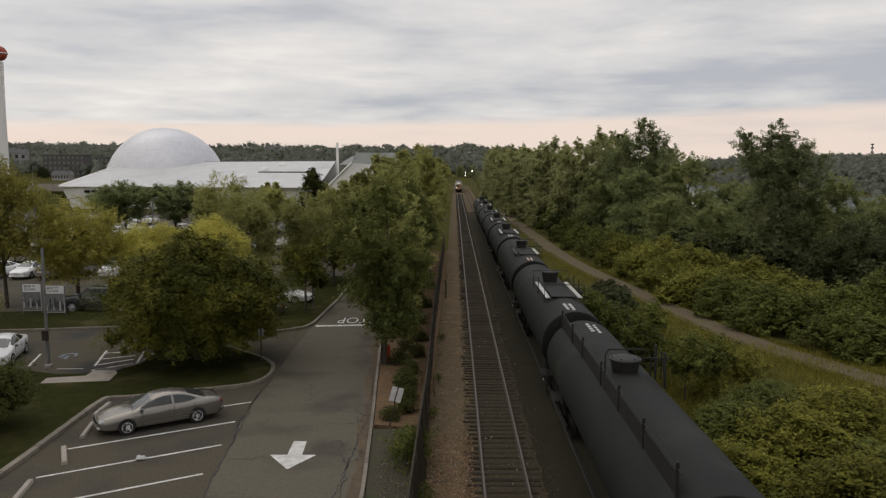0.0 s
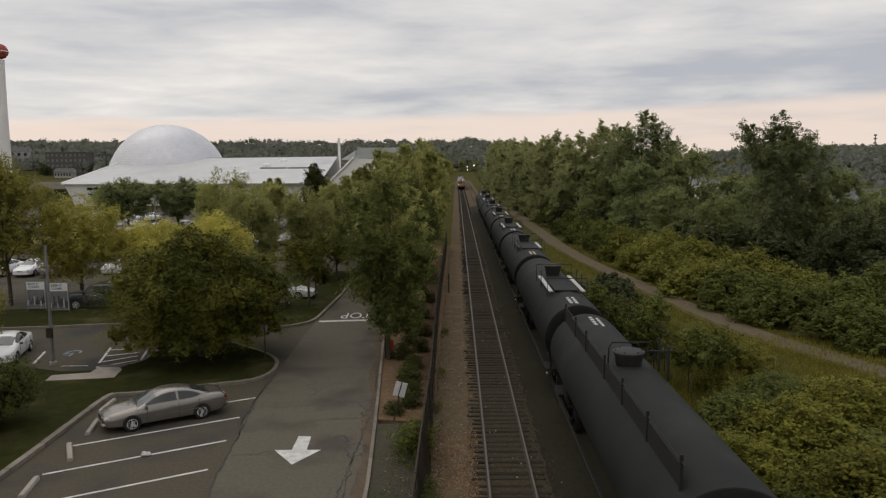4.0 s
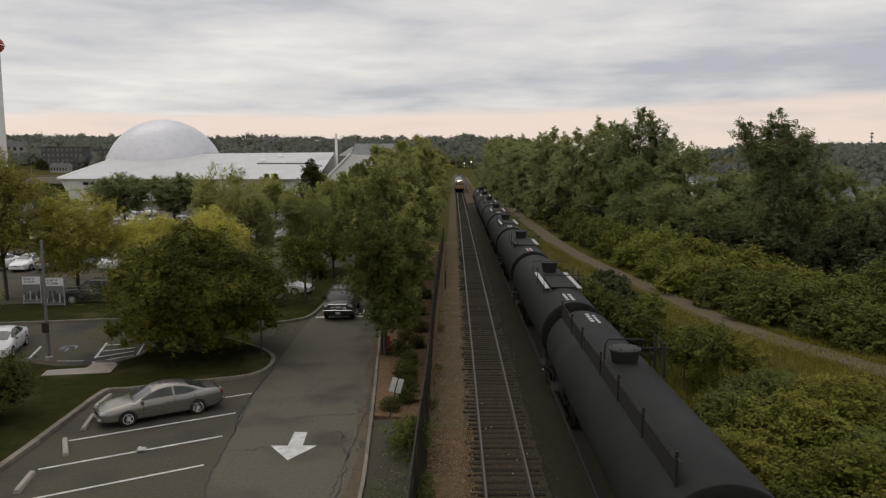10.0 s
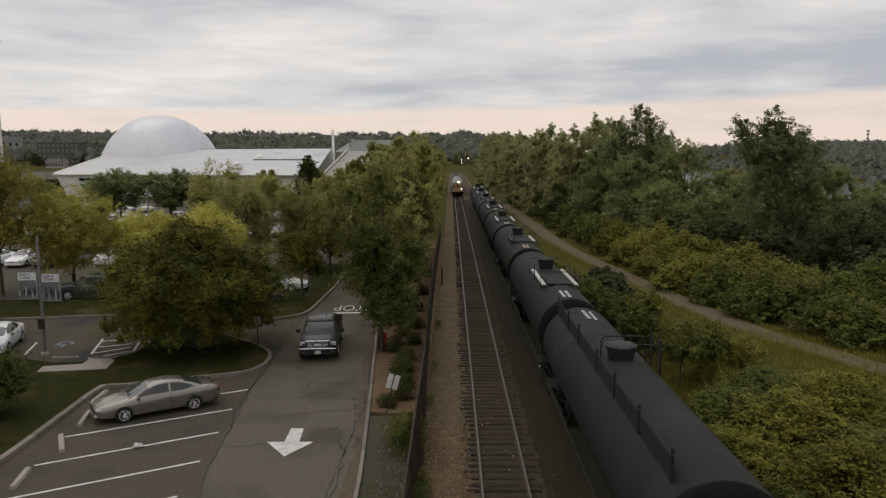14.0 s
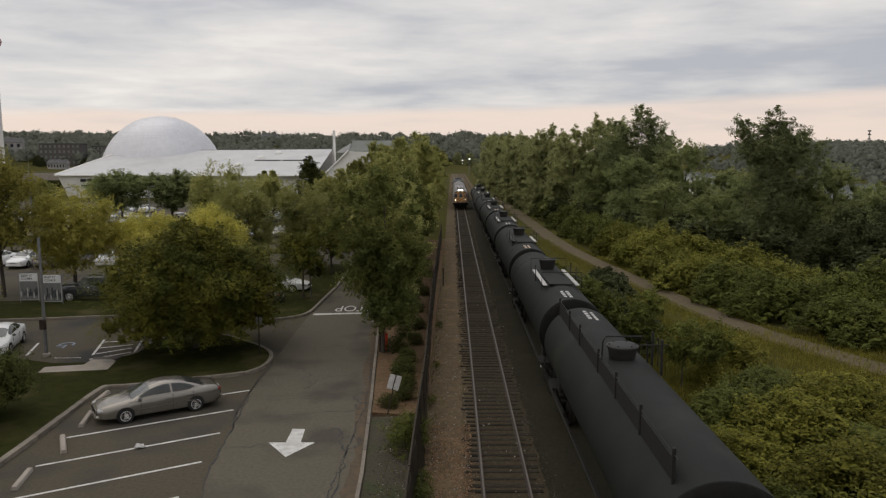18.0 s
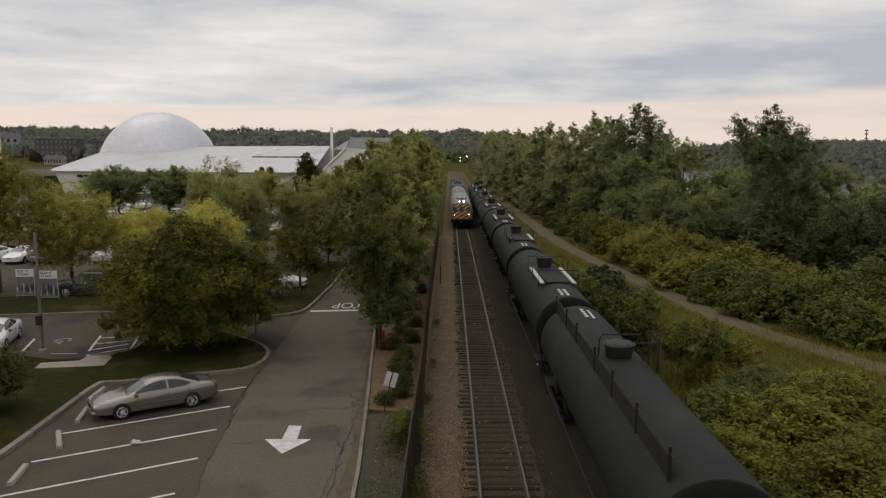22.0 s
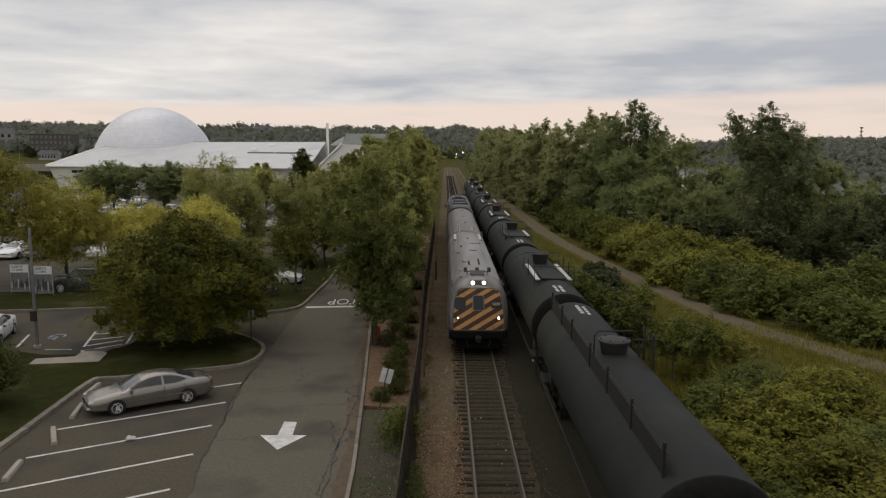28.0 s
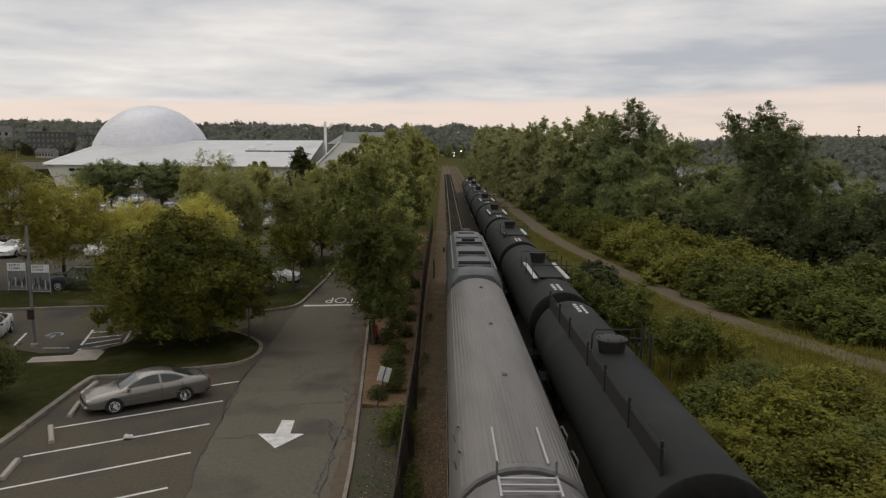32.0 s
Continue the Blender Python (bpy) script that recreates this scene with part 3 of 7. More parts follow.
for k, (x0, x1, y0) in enumerate(((-75, -16, 79), (-80, -18, 104), (-90, -20, 128))):
    solid("lawn", Build().prism([(x0, y0), (x1, y0 + 2), (x1, y0 + 5), (x0, y0 + 3)], -0.3, 0.14), M_LAWN, "grass strip with trees between rows of parked cars", "lawn", kind="structure")


# ---- painted markings ----
def stripe(a, b, width=0.11, z=0.004, name="bay_line", label="white painted bay line on asphalt", material=M_PAINT):
    return solid(name, ribbon([a, b], width, z - 0.003, z + 0.002), material, label, "road marking", kind="structure")


D1 = Vector((-5.48, -3.19)).normalized()
for end, length in (((-9.30, 32.95), 6.4), ((-9.26, 30.31), 6.35), ((-9.01, 27.66), 6.3), ((-8.81, 24.92), 6.3), ((-8.62, 22.2), 6.3), ((-8.45, 19.5), 6.3)):
    e = Vector(end)
    stripe(tuple(e), tuple(e + D1 * length))
arrow = Build().prism([(-5.95, 25.36), (-5.15, 26.72), (-5.68, 26.72), (-5.78, 28.08), (-6.28, 28.12), (-6.24, 26.71), (-6.88, 26.70)], 0.001, 0.006)
solid("lane_arrow", arrow, M_PAINT, "large white arrow painted on the lane", "road marking", kind="structure")
stripe((-9.4, 49.4), (-4.7, 49.95), 0.42, name="stop_line", label="white painted stop line across the lane")
for a, b in (((-19.45, 39.0), (-20.36, 42.3)), ((-20.2, 41.75), (-18.9, 42.1)), ((-19.75, 40.45), (-18.2, 41.2)), ((-19.38, 39.2), (-17.95, 40.45)), ((-19.2, 38.1), (-17.6, 39.55)), ((-17.3, 39.1), (-18.05, 42.1))):
    stripe(a, b, 0.13, label="white hatched painted zone beside the bay")
stripe((-23.0, 38.9), (-23.8, 41.5), 0.13)
stripe((-26.9, 38.5), (-28.3, 42.5), 0.13)
stripe((-21.2, 38.36), (-19.8, 38.43), 0.06, label="thin painted line along the kerb")


def flat_text(body, size, m, material, name, label):
    cu = bpy.data.curves.new(name, "FONT")
    cu.body, cu.size, cu.align_x, cu.align_y = body, size, "CENTER", "CENTER"
    tmp = bpy.data.objects.new(name, cu)
    me = bpy.data.meshes.new_from_object(tmp)
    me.materials.append(material)
    bpy.data.objects.remove(tmp)
    ob = new(name, me)
    ob.matrix_basis = m
    return tagged(ob, label)


word = flat_text("STOP", 1.0, pose(-6.85, 51.45, 0.006, 0, 0, 183) @ Matrix.Diagonal((1.12, 2.7, 1, 1)), M_PAINT, "stop_word", "the word STOP in white road paint")
tagged(word, category="road marking", kind="structure")
# wheelchair symbol on the reserved bay
sym = Build()
for k in range(14):
    a0, a1 = math.radians(150 + k * 17), math.radians(150 + (k + 1) * 17)
    sym.add([(math.cos(a) * r, math.sin(a) * r, 0) for a in (a0, a1) for r in (0.42, 0.6)], [(0, 1, 3, 2)])
sym.add([(-0.1, 0.1, 0), (0.05, 0.1, 0), (0.05, 1.0, 0), (-0.1, 1.0, 0)], [(0, 1, 2, 3)])
sym.add([(0.05, 0.1, 0), (0.7, 0.1, 0), (0.7, 0.24, 0), (0.05, 0.24, 0)], [(0, 1, 2, 3)])
sym.add([(0.02, 0.55, 0), (0.5, 0.55, 0), (0.5, 0.66, 0), (0.02, 0.66, 0)], [(0, 1, 2, 3)])
solid("bay_symbol", sym, M_BLUE, "pale blue wheelchair symbol painted on a bay", "road marking", kind="structure", at=pose(-22.0, 41.2, 0.006, 0, 0, 190) @ Matrix.Diagonal((0.75, 0.85, 1, 1)))


def tar_seam(points, width, seed):
    rng = random.Random(seed)
    line = smooth_line(points, 10)
    ph = rng.uniform(0, 6)
    line = [(x + rng.uniform(-1, 1) * 0.035 + 0.07 * math.sin(i * 0.9 + ph) * math.sin(i * 0.37), y + rng.uniform(-1, 1) * 0.05 + 0.06 * math.cos(i * 0.7 + ph)) for i, (x, y) in enumerate(line)]
    wide = [width * rng.choice((0.35, 0.5, 0.6, 0.8, 1.0, 1.5)) / 2 for _ in line]
    full, back = offset(line, 1.0), offset(line, -1.0)
    l = [(x + (a - x) * w, y + (c - y) * w) for (x, y), (a, c), w in zip(line, full, wide)]
    r = [(x + (a - x) * w, y + (c - y) * w) for (x, y), (a, c), w in zip(line, back, wide)]
    b = Build()
    b.add([(*p, 0.005) for q in zip(l, r) for p in q], [(2 * i, 2 * i + 1, 2 * i + 3, 2 * i + 2) for i in range(len(line) - 1)])
    return solid("sealed_crack", b, M_TAR, "black tar seal over a crack in the asphalt", "road marking", kind="structure")


tar_seam([(-7.4, 18), (-7.9, 22), (-8.4, 24.8), (-8.6, 27.5), (-9.0, 30.2), (-9.2, 33), (-9.3, 37)], 0.07, 1)
tar_seam([(-8.6, 27.5), (-8.75, 28.6), (-8.85, 29.8), (-9.0, 31.4)], 0.067, 11)
tar_seam([(-3.7, 20), (-3.75, 24), (-3.85, 26), (-3.8, 28.5), (-3.75, 31.5), (-4.0, 35), (-4.3, 39)], 0.055, 2)
tar_seam([(-3.85, 26.0), (-4.2, 26.6), (-4.1, 27.3), (-3.6, 27.2), (-3.45, 26.6), (-3.8, 26.1)], 0.067, 3)
tar_seam([(-3.8, 31.2), (-4.3, 31.7), (-4.2, 32.5), (-3.7, 32.6), (-3.5, 31.9)], 0.078, 4)
tar_seam([(-9.0, 31.6), (-7.5, 31.7), (-5.8, 31.9), (-4.0, 31.7)], 0.056, 5)
tar_seam([(-7.2, 29.6), (-5.5, 30.0), (-3.9, 30.3)], 0.056, 6)
tar_seam([(-6.6, 33.2), (-6.4, 34.6), (-5.3, 35.3), (-4.1, 35.2)], 0.056, 7)
tar_seam([(-8.4, 26.2), (-7.6, 26.3), (-6.9, 26.6)], 0.050, 8)
tar_seam([(-3.85, 26.6), (-3.9, 25.2), (-3.85, 24.2), (-3.95, 22.9), (-3.9, 21.8)], 0.05, 12)
tar_seam([(-4.75, 27.9), (-4.55, 28.2), (-4.3, 27.7), (-4.35, 27.2)], 0.06, 13)
tar_seam([(-3.85, 28.9), (-3.5, 29.3), (-3.75, 29.7)], 0.06, 14)
tar_seam([(-3.8, 30.4), (-4.15, 30.9), (-3.7, 31.3), (-3.35, 31.0)], 0.08, 15)
tar_seam([(-8.9, 29.4), (-9.15, 30.3), (-9.0, 31.3), (-9.25, 32.4), (-9.15, 34)], 0.06, 16)
tar_seam([(-6.5, 26.75), (-6.1, 26.95), (-5.75, 26.85), (-5.4, 27.0)], 0.05, 17)
tar_seam([(-7.5, 36.2), (-7.0, 35.4), (-7.2, 34.6), (-6.6, 34.0), (-6.8, 33.2)], 0.07, 18)
tar_seam([(-9.4, 44.5), (-8.0, 44.2), (-6.0, 44.8), (-4.4, 44.4)], 0.067, 9)


def wheel_stop(x0, y0, x1, y1):
    d = Vector((x1 - x0, y1 - y0))
    b = Build()
    n = 2
    l = d.length / 2
    prof = [(-0.11, 0), (0.11, 0), (0.10, 0.08), (0.07, 0.135), (-0.07, 0.135), (-0.10, 0.08)]
    b.loft([[(s * l, p[0] * (0.94 if abs(s) == 1 else 1), p[1] * (0.94 if abs(s) == 1 else 1)) for p in prof] for s in (-1, -0.97, 0.97, 1)])
    return solid("wheel_stop", b, M_CONC, "weathered concrete wheel stop on the asphalt", "wheel stop", group="wheel stops of the bays",
                 at=pose((x0 + x1) / 2, (y0 + y1) / 2, 0.002, 0, 0, math.degrees(math.atan2(d.y, d.x))))


for w in ((-15.62, 32.5, -15.5, 30.85), (-15.1, 29.85, -14.72, 28.2), (-14.9, 27.15, -14.05, 25.6), (-14.42, 24.1, -14.1, 22.6)):
    wheel_stop(*w)

bag = Build()
rngb = random.Random(5)
for k, (x, y, r) in enumerate(((0, 0, 0.11), (0.12, 0.04, 0.09), (0.05, 0.07, 0.08))):
    bag.revolve([(0.02, 0), (r, 0.03), (r * 1.05, r * 0.8), (r * 0.6, r * 1.5), (0.02, r * 1.7)], at=(x, y, 0), sides=9)
bag.v = [(x + rngb.uniform(-0.03, 0.03), y + rngb.uniform(-0.03, 0.03), z) for x, y, z in bag.v]
solid("litter_bag", bag, M_WHITE, "crumpled white plastic bag lying on the asphalt", "litter", at=pose(-11.55, 26.1, 0.003))

# ---- railway ----
TRACK_X, TANK_X = 1.78, 5.43
rngt = random.Random(9)


def ballast_sheet():
    b = Build()
    xs = [-1.05, -0.6, -0.1, 0.35, 0.8, 1.2, 1.78, 2.4, 2.8, 3.3, 3.7, 4.2, 4.8, 5.5, 6.2, 6.8, 7.4, 8.2]
    ys = [-20 + 1.6 * i for i in range(120)] + [175 + 15 * i for i in range(22)]
    prof = {0: -0.36, 1: -0.22, 5: -0.21, 6: -0.21, 7: -0.21, 8: -0.21, 9: -0.22, 10: -0.2, 16: -0.24, 17: -0.4}
    vs = []
    for y in ys:
        for i, x in enumerate(xs):
            z = prof.get(i, -0.185) + rngt.uniform(-0.02, 0.02)
            vs.append((x + rngt.uniform(-0.06, 0.06), y, z))
    n = len(xs)
    b.add(vs, [(j * n + i, j * n + i + 1, (j + 1) * n + i + 1, (j + 1) * n + i) for j in range(len(ys) - 1) for i in range(n - 1)])
    return b


solid("track_bed", ballast_sheet(), M_BALLAST, "brown gravel ballast under two tracks", "ballast", kind="structure", smooth=60)


def rail(x, parent):
    # rails of the tank cars' line are near black, the others lighter
    r = part("rail", Build().loft([[(x + a, y, z) for a, z in ((-0.07, -0.16), (0.07, -0.16), (0.07, -0.145), (0.012, -0.13), (0.012, -0.05), (0.036, -0.04), (0.036, -0.008),
                                                              (-0.036, -0.008), (-0.036, -0.04), (-0.012, -0.05), (-0.012, -0.13), (-0.07, -0.145))] for y in (-20, 500)]), M_RAIL if x < 3.5 else M_IRON, parent)
    part("running_surface", Build().box(x, 240, -0.002, 0.055, 520, 0.012), M_RAILHEAD if x < 3.5 else M_IRON, r, "polished rail head" if x < 3.5 else "dark rail head")


oct_f = [(0, 2, 4), (2, 1, 4), (1, 3, 4), (3, 0, 4), (2, 0, 5), (1, 2, 5), (3, 1, 5), (0, 3, 5)]


def pebbles(count, x0, x1, y0, y1, z, s0, s1, seed):
    rng = random.Random(seed)
    b = Build()
    for _ in range(count):
        s = rng.uniform(s0, s1)
        x, y = rng.uniform(x0, x1), y0 + (y1 - y0) * rng.random() ** 1.6
        a = rng.uniform(0, 6.28)
        c, d = math.cos(a) * s, math.sin(a) * s
        k = rng.uniform(0.5, 0.9)
        b.add([(x + c, y + d, z), (x - c, y - d, z), (x - d * k, y + c * k, z), (x + d * k, y - c * k, z), (x, y, z + s * 0.7), (x, y, z - s * 0.5)], oct_f)
    return b


solid("ballast_stones", pebbles(5200, -1.0, 2.9, 14, 75, -0.185, 0.025, 0.06, 3), M_STONE, "loose brown ballast stones along the track", "stones", kind="stuff")
# the tank cars' shade is painted on the ballast as this dark sheet
solid("shaded_oily_ballast", Build().add([(x + rngt.uniform(-0.06, 0.06) * (0.4 if i else 3.5), -10 + 0.6 * j, z + rngt.uniform(-0.012, 0.012)) for j in range(320) for i, (x, z) in enumerate(((3.0, -0.2), (3.7, -0.13), (4.3, -0.03), (5.0, -0.02), (5.8, -0.02), (6.6, -0.05), (7.3, -0.17)))],
                                   [(j * 7 + i, j * 7 + i + 1, j * 7 + i + 8, j * 7 + i + 7) for j in range(319) for i in range(6)]), M_SHADEBED, "ballast heaped to the rails under the tank cars, coloured dark for their shade", "ballast", kind="structure", smooth=60)
solid("shaded_oily_ballast", Build().add([(x + rngt.uniform(-0.05, 0.05), -10 + 0.5 * j, -0.172 + rngt.uniform(-0.003, 0.003)) for j in range(400) for x in (1.1, 1.5, 2.0, 2.42, 2.8, 3.12)], [(j * 6 + i, j * 6 + i + 1, j * 6 + i + 7, j * 6 + i + 6) for j in range(399) for i in range(5)]), M_SPILL, "brown oil-stained ballast between the rails", "ballast", kind="structure", smooth=60)
solid("ballast_shoulder", Build().add([(x + rngt.uniform(-0.05, 0.05), 8 + 0.6 * j, z + rngt.uniform(-0.012, 0.012)) for j in range(150) for x, z in ((-1.3, -0.27), (-0.7, -0.17), (-0.1, -0.152), (0.25, -0.155), (0.5, -0.19))], [(j * 5 + i, j * 5 + i + 1, j * 5 + i + 6, j * 5 + i + 5) for j in range(149) for i in range(4)]), M_SHOULDER, "tan gravel shoulder between fence and track", "ballast", kind="structure", smooth=60)
solid("dark_stones", pebbles(2600, 2.7, 4.1, 14, 60, -0.17, 0.02, 0.05, 24), M_BEDSTONE, "dark stones at the edge of the darkened ballast", "stones", kind="stuff")
solid("rust_stones", pebbles(6500, -0.95, 0.75, 14.0, 29, -0.155, 0.02, 0.05, 14), M_RUST, "tan and rust-coloured stones beside the fence", "stones", kind="stuff")
solid("pale_stones", pebbles(420, -0.9, 0.7, 15, 45, -0.145, 0.015, 0.045, 4), M_PALE, "scattered pale stones and litter on the ballast", "stones", kind="stuff")
solid("pale_stones", pebbles(70, 1.2, 4.0, 16, 60, -0.15, 0.02, 0.05, 5), M_PALE, "scattered pale stones between the rails", "stones", kind="stuff")
solid("bed_gravel", pebbles(2200, -2.7, -1.15, 14.5, 29.4, 0.05, 0.015, 0.045, 16), M_BEDSTONE, "dark loose gravel of the planting strip", "stones", kind="stuff")
solid("bed_stones", pebbles(380, -2.6, -1.2, 15, 31, 0.055, 0.012, 0.04, 6), M_PALE, "pale stones and wood chips in the gravel strip", "stones", kind="stuff")

# ---- fence ----
fence = thing("fence", "dark chain-link fence overgrown at its foot beside the track", "fence")
fy = [14 + 3.0 * i for i in range(28)]


def lean(y):
    """The near end of the fence leans towards the kerb."""
    return 0.04 + 0.16 * min(max((31 - y) / 7, 0), 1)


def foot(y):
    return -1.06 - 0.010 * min(max(y - 24, 0), 26) + 0.05 * min(max((31 - y) / 7, 0), 1)


for y in fy:
    part("post", Build().tube([(foot(y), y, -0.4), (foot(y) - lean(y), y, 2.05)], 0.045, 8), M_FENCE, fence)
part("top_rail", Build().tube([(foot(y) - lean(y), y, 2.0) for y in fy], 0.035, 6), M_FENCE, fence)
part("bottom_rail", Build().tube([(foot(y), y, -0.02) for y in fy], 0.02, 6), M_FENCE, fence)
wire = Build()
y = 14.0
while y < 94:
    for s in (1, -1):
        y2 = y + s * 1.9
        w = 0.014
        wire.add([(foot(y) + 0.006 * s, y - w, -0.05), (foot(y) + 0.006 * s, y + w, -0.05), (foot(y2) - lean(y2) + 0.006 * s, y2 + w, 2.0), (foot(y2) - lean(y2) + 0.006 * s, y2 - w, 2.0)], [(0, 1, 2, 3)])
    y += 0.075
part("wire_mesh", wire, M_FENCE, fence, "dark woven wire")
for i, y in enumerate(fy[:-1]):
    sc = Build()
    n = 8
    top = [1.80 + 0.14 * math.sin(i * 1.7 + k * 0.9) for k in range(n + 1)]
    rows = []
    for k in range(n + 1):
        yy = y + 0.06 + 2.88 * k / n
        a = foot(yy) + 0.05 * math.sin(k * 1.3 + i * 2.0) + 0.03
        c = foot(yy) - lean(yy) + 0.06 * math.sin(k * 1.1 + i) + 0.02
        m = (a + c) / 2 - 0.07 - 0.06 * math.sin(k * 1.9 + i)
        rows.append([(a, yy, -0.25), (a + 0.012, yy, -0.25), (m + 0.012, yy, 0.8), (c + 0.012, yy, top[k]), (c, yy, top[k]), (m, yy, 0.8)])
    part("screen_sheet", sc.loft(rows), M_FENCE, fence, "dark sagging screening sheet", 60)

# ---- gravel path and verge on the right ----
path_c = smooth_line([(27.5, 29.0), (22.4, 37.6), (20.85, 41.4), (19.3, 45.6), (18.1, 51.0), (17.2, 57.6), (16.2, 65.9), (15.0, 75.5), (14.15, 84.0), (13.5, 95.6), (13.1, 117.7), (12.75, 141), (12.4, 165), (12.2, 205), (11.6, 300)], 8)
pz = Build()
wl, wr = offset(path_c, 1.2), offset(path_c, -1.0)
pz.loft([[(*wl[i], -0.6), (*wr[i], -0.6), (*wr[i], -0.29), (*wl[i], -0.29)] for i in range(len(path_c))])
solid("footpath", pz, M_PATH, "trodden light brown gravel path through the greenery", "path", kind="structure")


# ---- tank cars ----
def bogie(parent, y, z_wheel=0.46, wheel_r=0.46, base=1.8, width=1.5, mat_frame=None):
    bo = part("bogie", Build().box(-0.98, y, 0.55, 0.14, base + 0.9, 0.28, 0.05).box(0.98, y, 0.55, 0.14, base + 0.9, 0.28, 0.05).box(0, y, 0.62, 1.9, 0.5, 0.25, 0.04), mat_frame or M_IRON, parent)
    for s in (-1, 1):
        b = Build().revolve([(0.07, -1.0), (0.07, 1.0)], "x", (0, y + s * base / 2, z_wheel), 10)
        for sx in (-1, 1):
            b.revolve([(0.06, sx * 0.66), (wheel_r, sx * 0.66), (wheel_r, sx * 0.80), (0.06, sx * 0.80)] if sx > 0 else [(0.06, -0.80), (wheel_r, -0.80), (wheel_r, -0.66), (0.06, -0.66)], "x", (0, y + s * base / 2, z_wheel), 20)
        part("wheelset", b, M_IRON, bo)
    return bo


def rail_frame(bars, r=0.02):
    b = Build()
    for p in bars:
        b.tube(p, r, 5)
    return b


def tank_car(y, first=False, pale=True, variant=0):
    car = thing("tank_car", "black railway tank car with top platform, parked on the far track", "tank car", pose(TANK_X, y, 0), "standing train of tank cars")
    R, ZC = 1.50, 2.80
    ends = (-9.07, 8.63) if first else (-8.65, 8.65)
    shell = part("tank", Build().revolve([(0.02, ends[0] + 0.40), (R - 0.05, ends[0] + 0.40), (R, ends[0] + 0.44), (R, ends[1] - 0.44), (R - 0.05, ends[1] - 0.40), (0.02, ends[1] - 0.40)], "y", (0, 0, ZC), 48), M_TANK, car, "", 40)
    # the dished ends are darker than the barrel
    for s, ye in zip((-1, 1), ends):
        dish = [(max((R - 0.02) * math.sin(math.pi / 2 * k / 7) ** 0.6, 0.01), ye - s * 0.42 * (1 - math.cos(math.pi / 2 * k / 7))) for k in range(8)]
        part("tank_head", Build().revolve(dish if s < 0 else dish[::-1], "y", (0, 0, ZC), 32), M_GUARD, shell, "dark dished tank end", 60)
    for yy in (() if first else (-5.4, 5.4)):
        part("weld_seam", Build().revolve([(R + 0.001, yy - 0.03), (R + 0.008, yy - 0.02), (R + 0.008, yy + 0.02), (R + 0.001, yy + 0.03)], "y", (0, 0, ZC), 48), M_TANKDARK, shell)
    part("underframe", Build().box(0, 0, 1.12, 0.5, 17.2, 0.32, 0.03).box(0, -7.3, 1.25, 2.7, 1.3, 0.12, 0.03).box(0, 7.3, 1.25, 2.7, 1.3, 0.12, 0.03), M_TANKDARK, car)
    for s in (-1, 1):
        part("coupler", Build().box(0, s * 8.85, 0.95, 0.24, 0.5, 0.26, 0.05), M_IRON, car)
        part("saddle", Build().box(0, s * 6.4, 1.5, 2.3, 0.8, 0.5, 0.05), M_TANKDARK, car)
        bogie(car, s * 6.9)
        for sx in (-1, 1):
            lad = Build()
            for k in range(4):
                lad.tube([(sx * 1.22, s * 7.9, 0.7 + 0.28 * k), (sx * 1.22, s * 8.3, 0.7 + 0.28 * k)], 0.016, 5)
            lad.tube([(sx * 1.22, s * 7.9, 0.5), (sx * 1.22, s * 7.9, 1.75)], 0.02, 5).tube([(sx * 1.22, s * 8.3, 0.5), (sx * 1.22, s * 8.3, 1.75)], 0.02, 5)
            part("ladder", lad, M_TANKDARK, car)
    part("end_mark", Build().box(-1.40, -8.2, 1.2, 0.03, 0.2, 0.05), M_WHITE, car, "white reflective end mark")
    for sy in (-1, 1):
        part("side_sill", Build().tube([(sy * 1.38, -7.6, 1.22), (sy * 1.38, 7.6, 1.22)], 0.035, 6), M_TANKDARK, car)
    # manway with its bell shape
    YM, ZM = (0.45, -0.15) if first else (0.9, 0.0)
    bell = part("manway", Build().revolve([(0.36, 4.2), (0.38, 4.3), (0.42, 4.5), (0.46, 4.74), (0.46, 4.78), (0.02, 4.78)], "z", (0, YM, ZM), 20), M_TANKDARK, car, "drum-shaped manway housing", 35)
    part("lid", Build().revolve([(0.44, 4.78), (0.51, 4.79), (0.51, 4.84), (0.46, 4.87), (0.3, 4.88), (0.02, 4.88)], "z", (0, YM, ZM), 20), M_LID, bell, "dull grey lid", 35)
    for k in range(6):
        a = k * math.tau / 6
        part("bolt", Build().revolve([(0.03, 4.84), (0.03, 4.9), (0.01, 4.91)], "z", (0.42 * math.cos(a), YM + 0.42 * math.sin(a), ZM), 8), M_LID, bell)
    # platform with gratings and hand rails
    if not first:
        part("platform", Build().box(0, -3.3, 4.33, 1.2, 2.6, 0.06, 0.01), M_TANK, car, "dark top plate")
        for sx in (-1, 1):
            g = part("walkway", Build().box(sx * 0.80, -2.15, 4.30, 0.21, 5.0 if pale else 3.6, 0.06, 0.01), M_GRATE if (pale or sx > 0) else M_TANKDARK, car, "pale grating walkway")
            for k in range(-1, 2):
                part("bracket", Build().tube([(sx * 0.86, k * 1.6 - 2.15, 4.27), (sx * 0.74, k * 1.6 - 2.15, 3.95)], 0.025, 5), M_TANKDARK, g)
        bars = [[(-0.98, yy, 4.05), (-0.98, yy, 4.95), (0.98, yy, 4.95), (0.98, yy, 4.05)] for yy in (-4.65, 0.4)]
        for sx in (-1, 1):
            bars += [[(sx * 0.98, yy, 4.05), (sx * 0.98, yy, 4.93)] for yy in ((-3.0, -1.3) if sx > 0 else (-1.9,))]
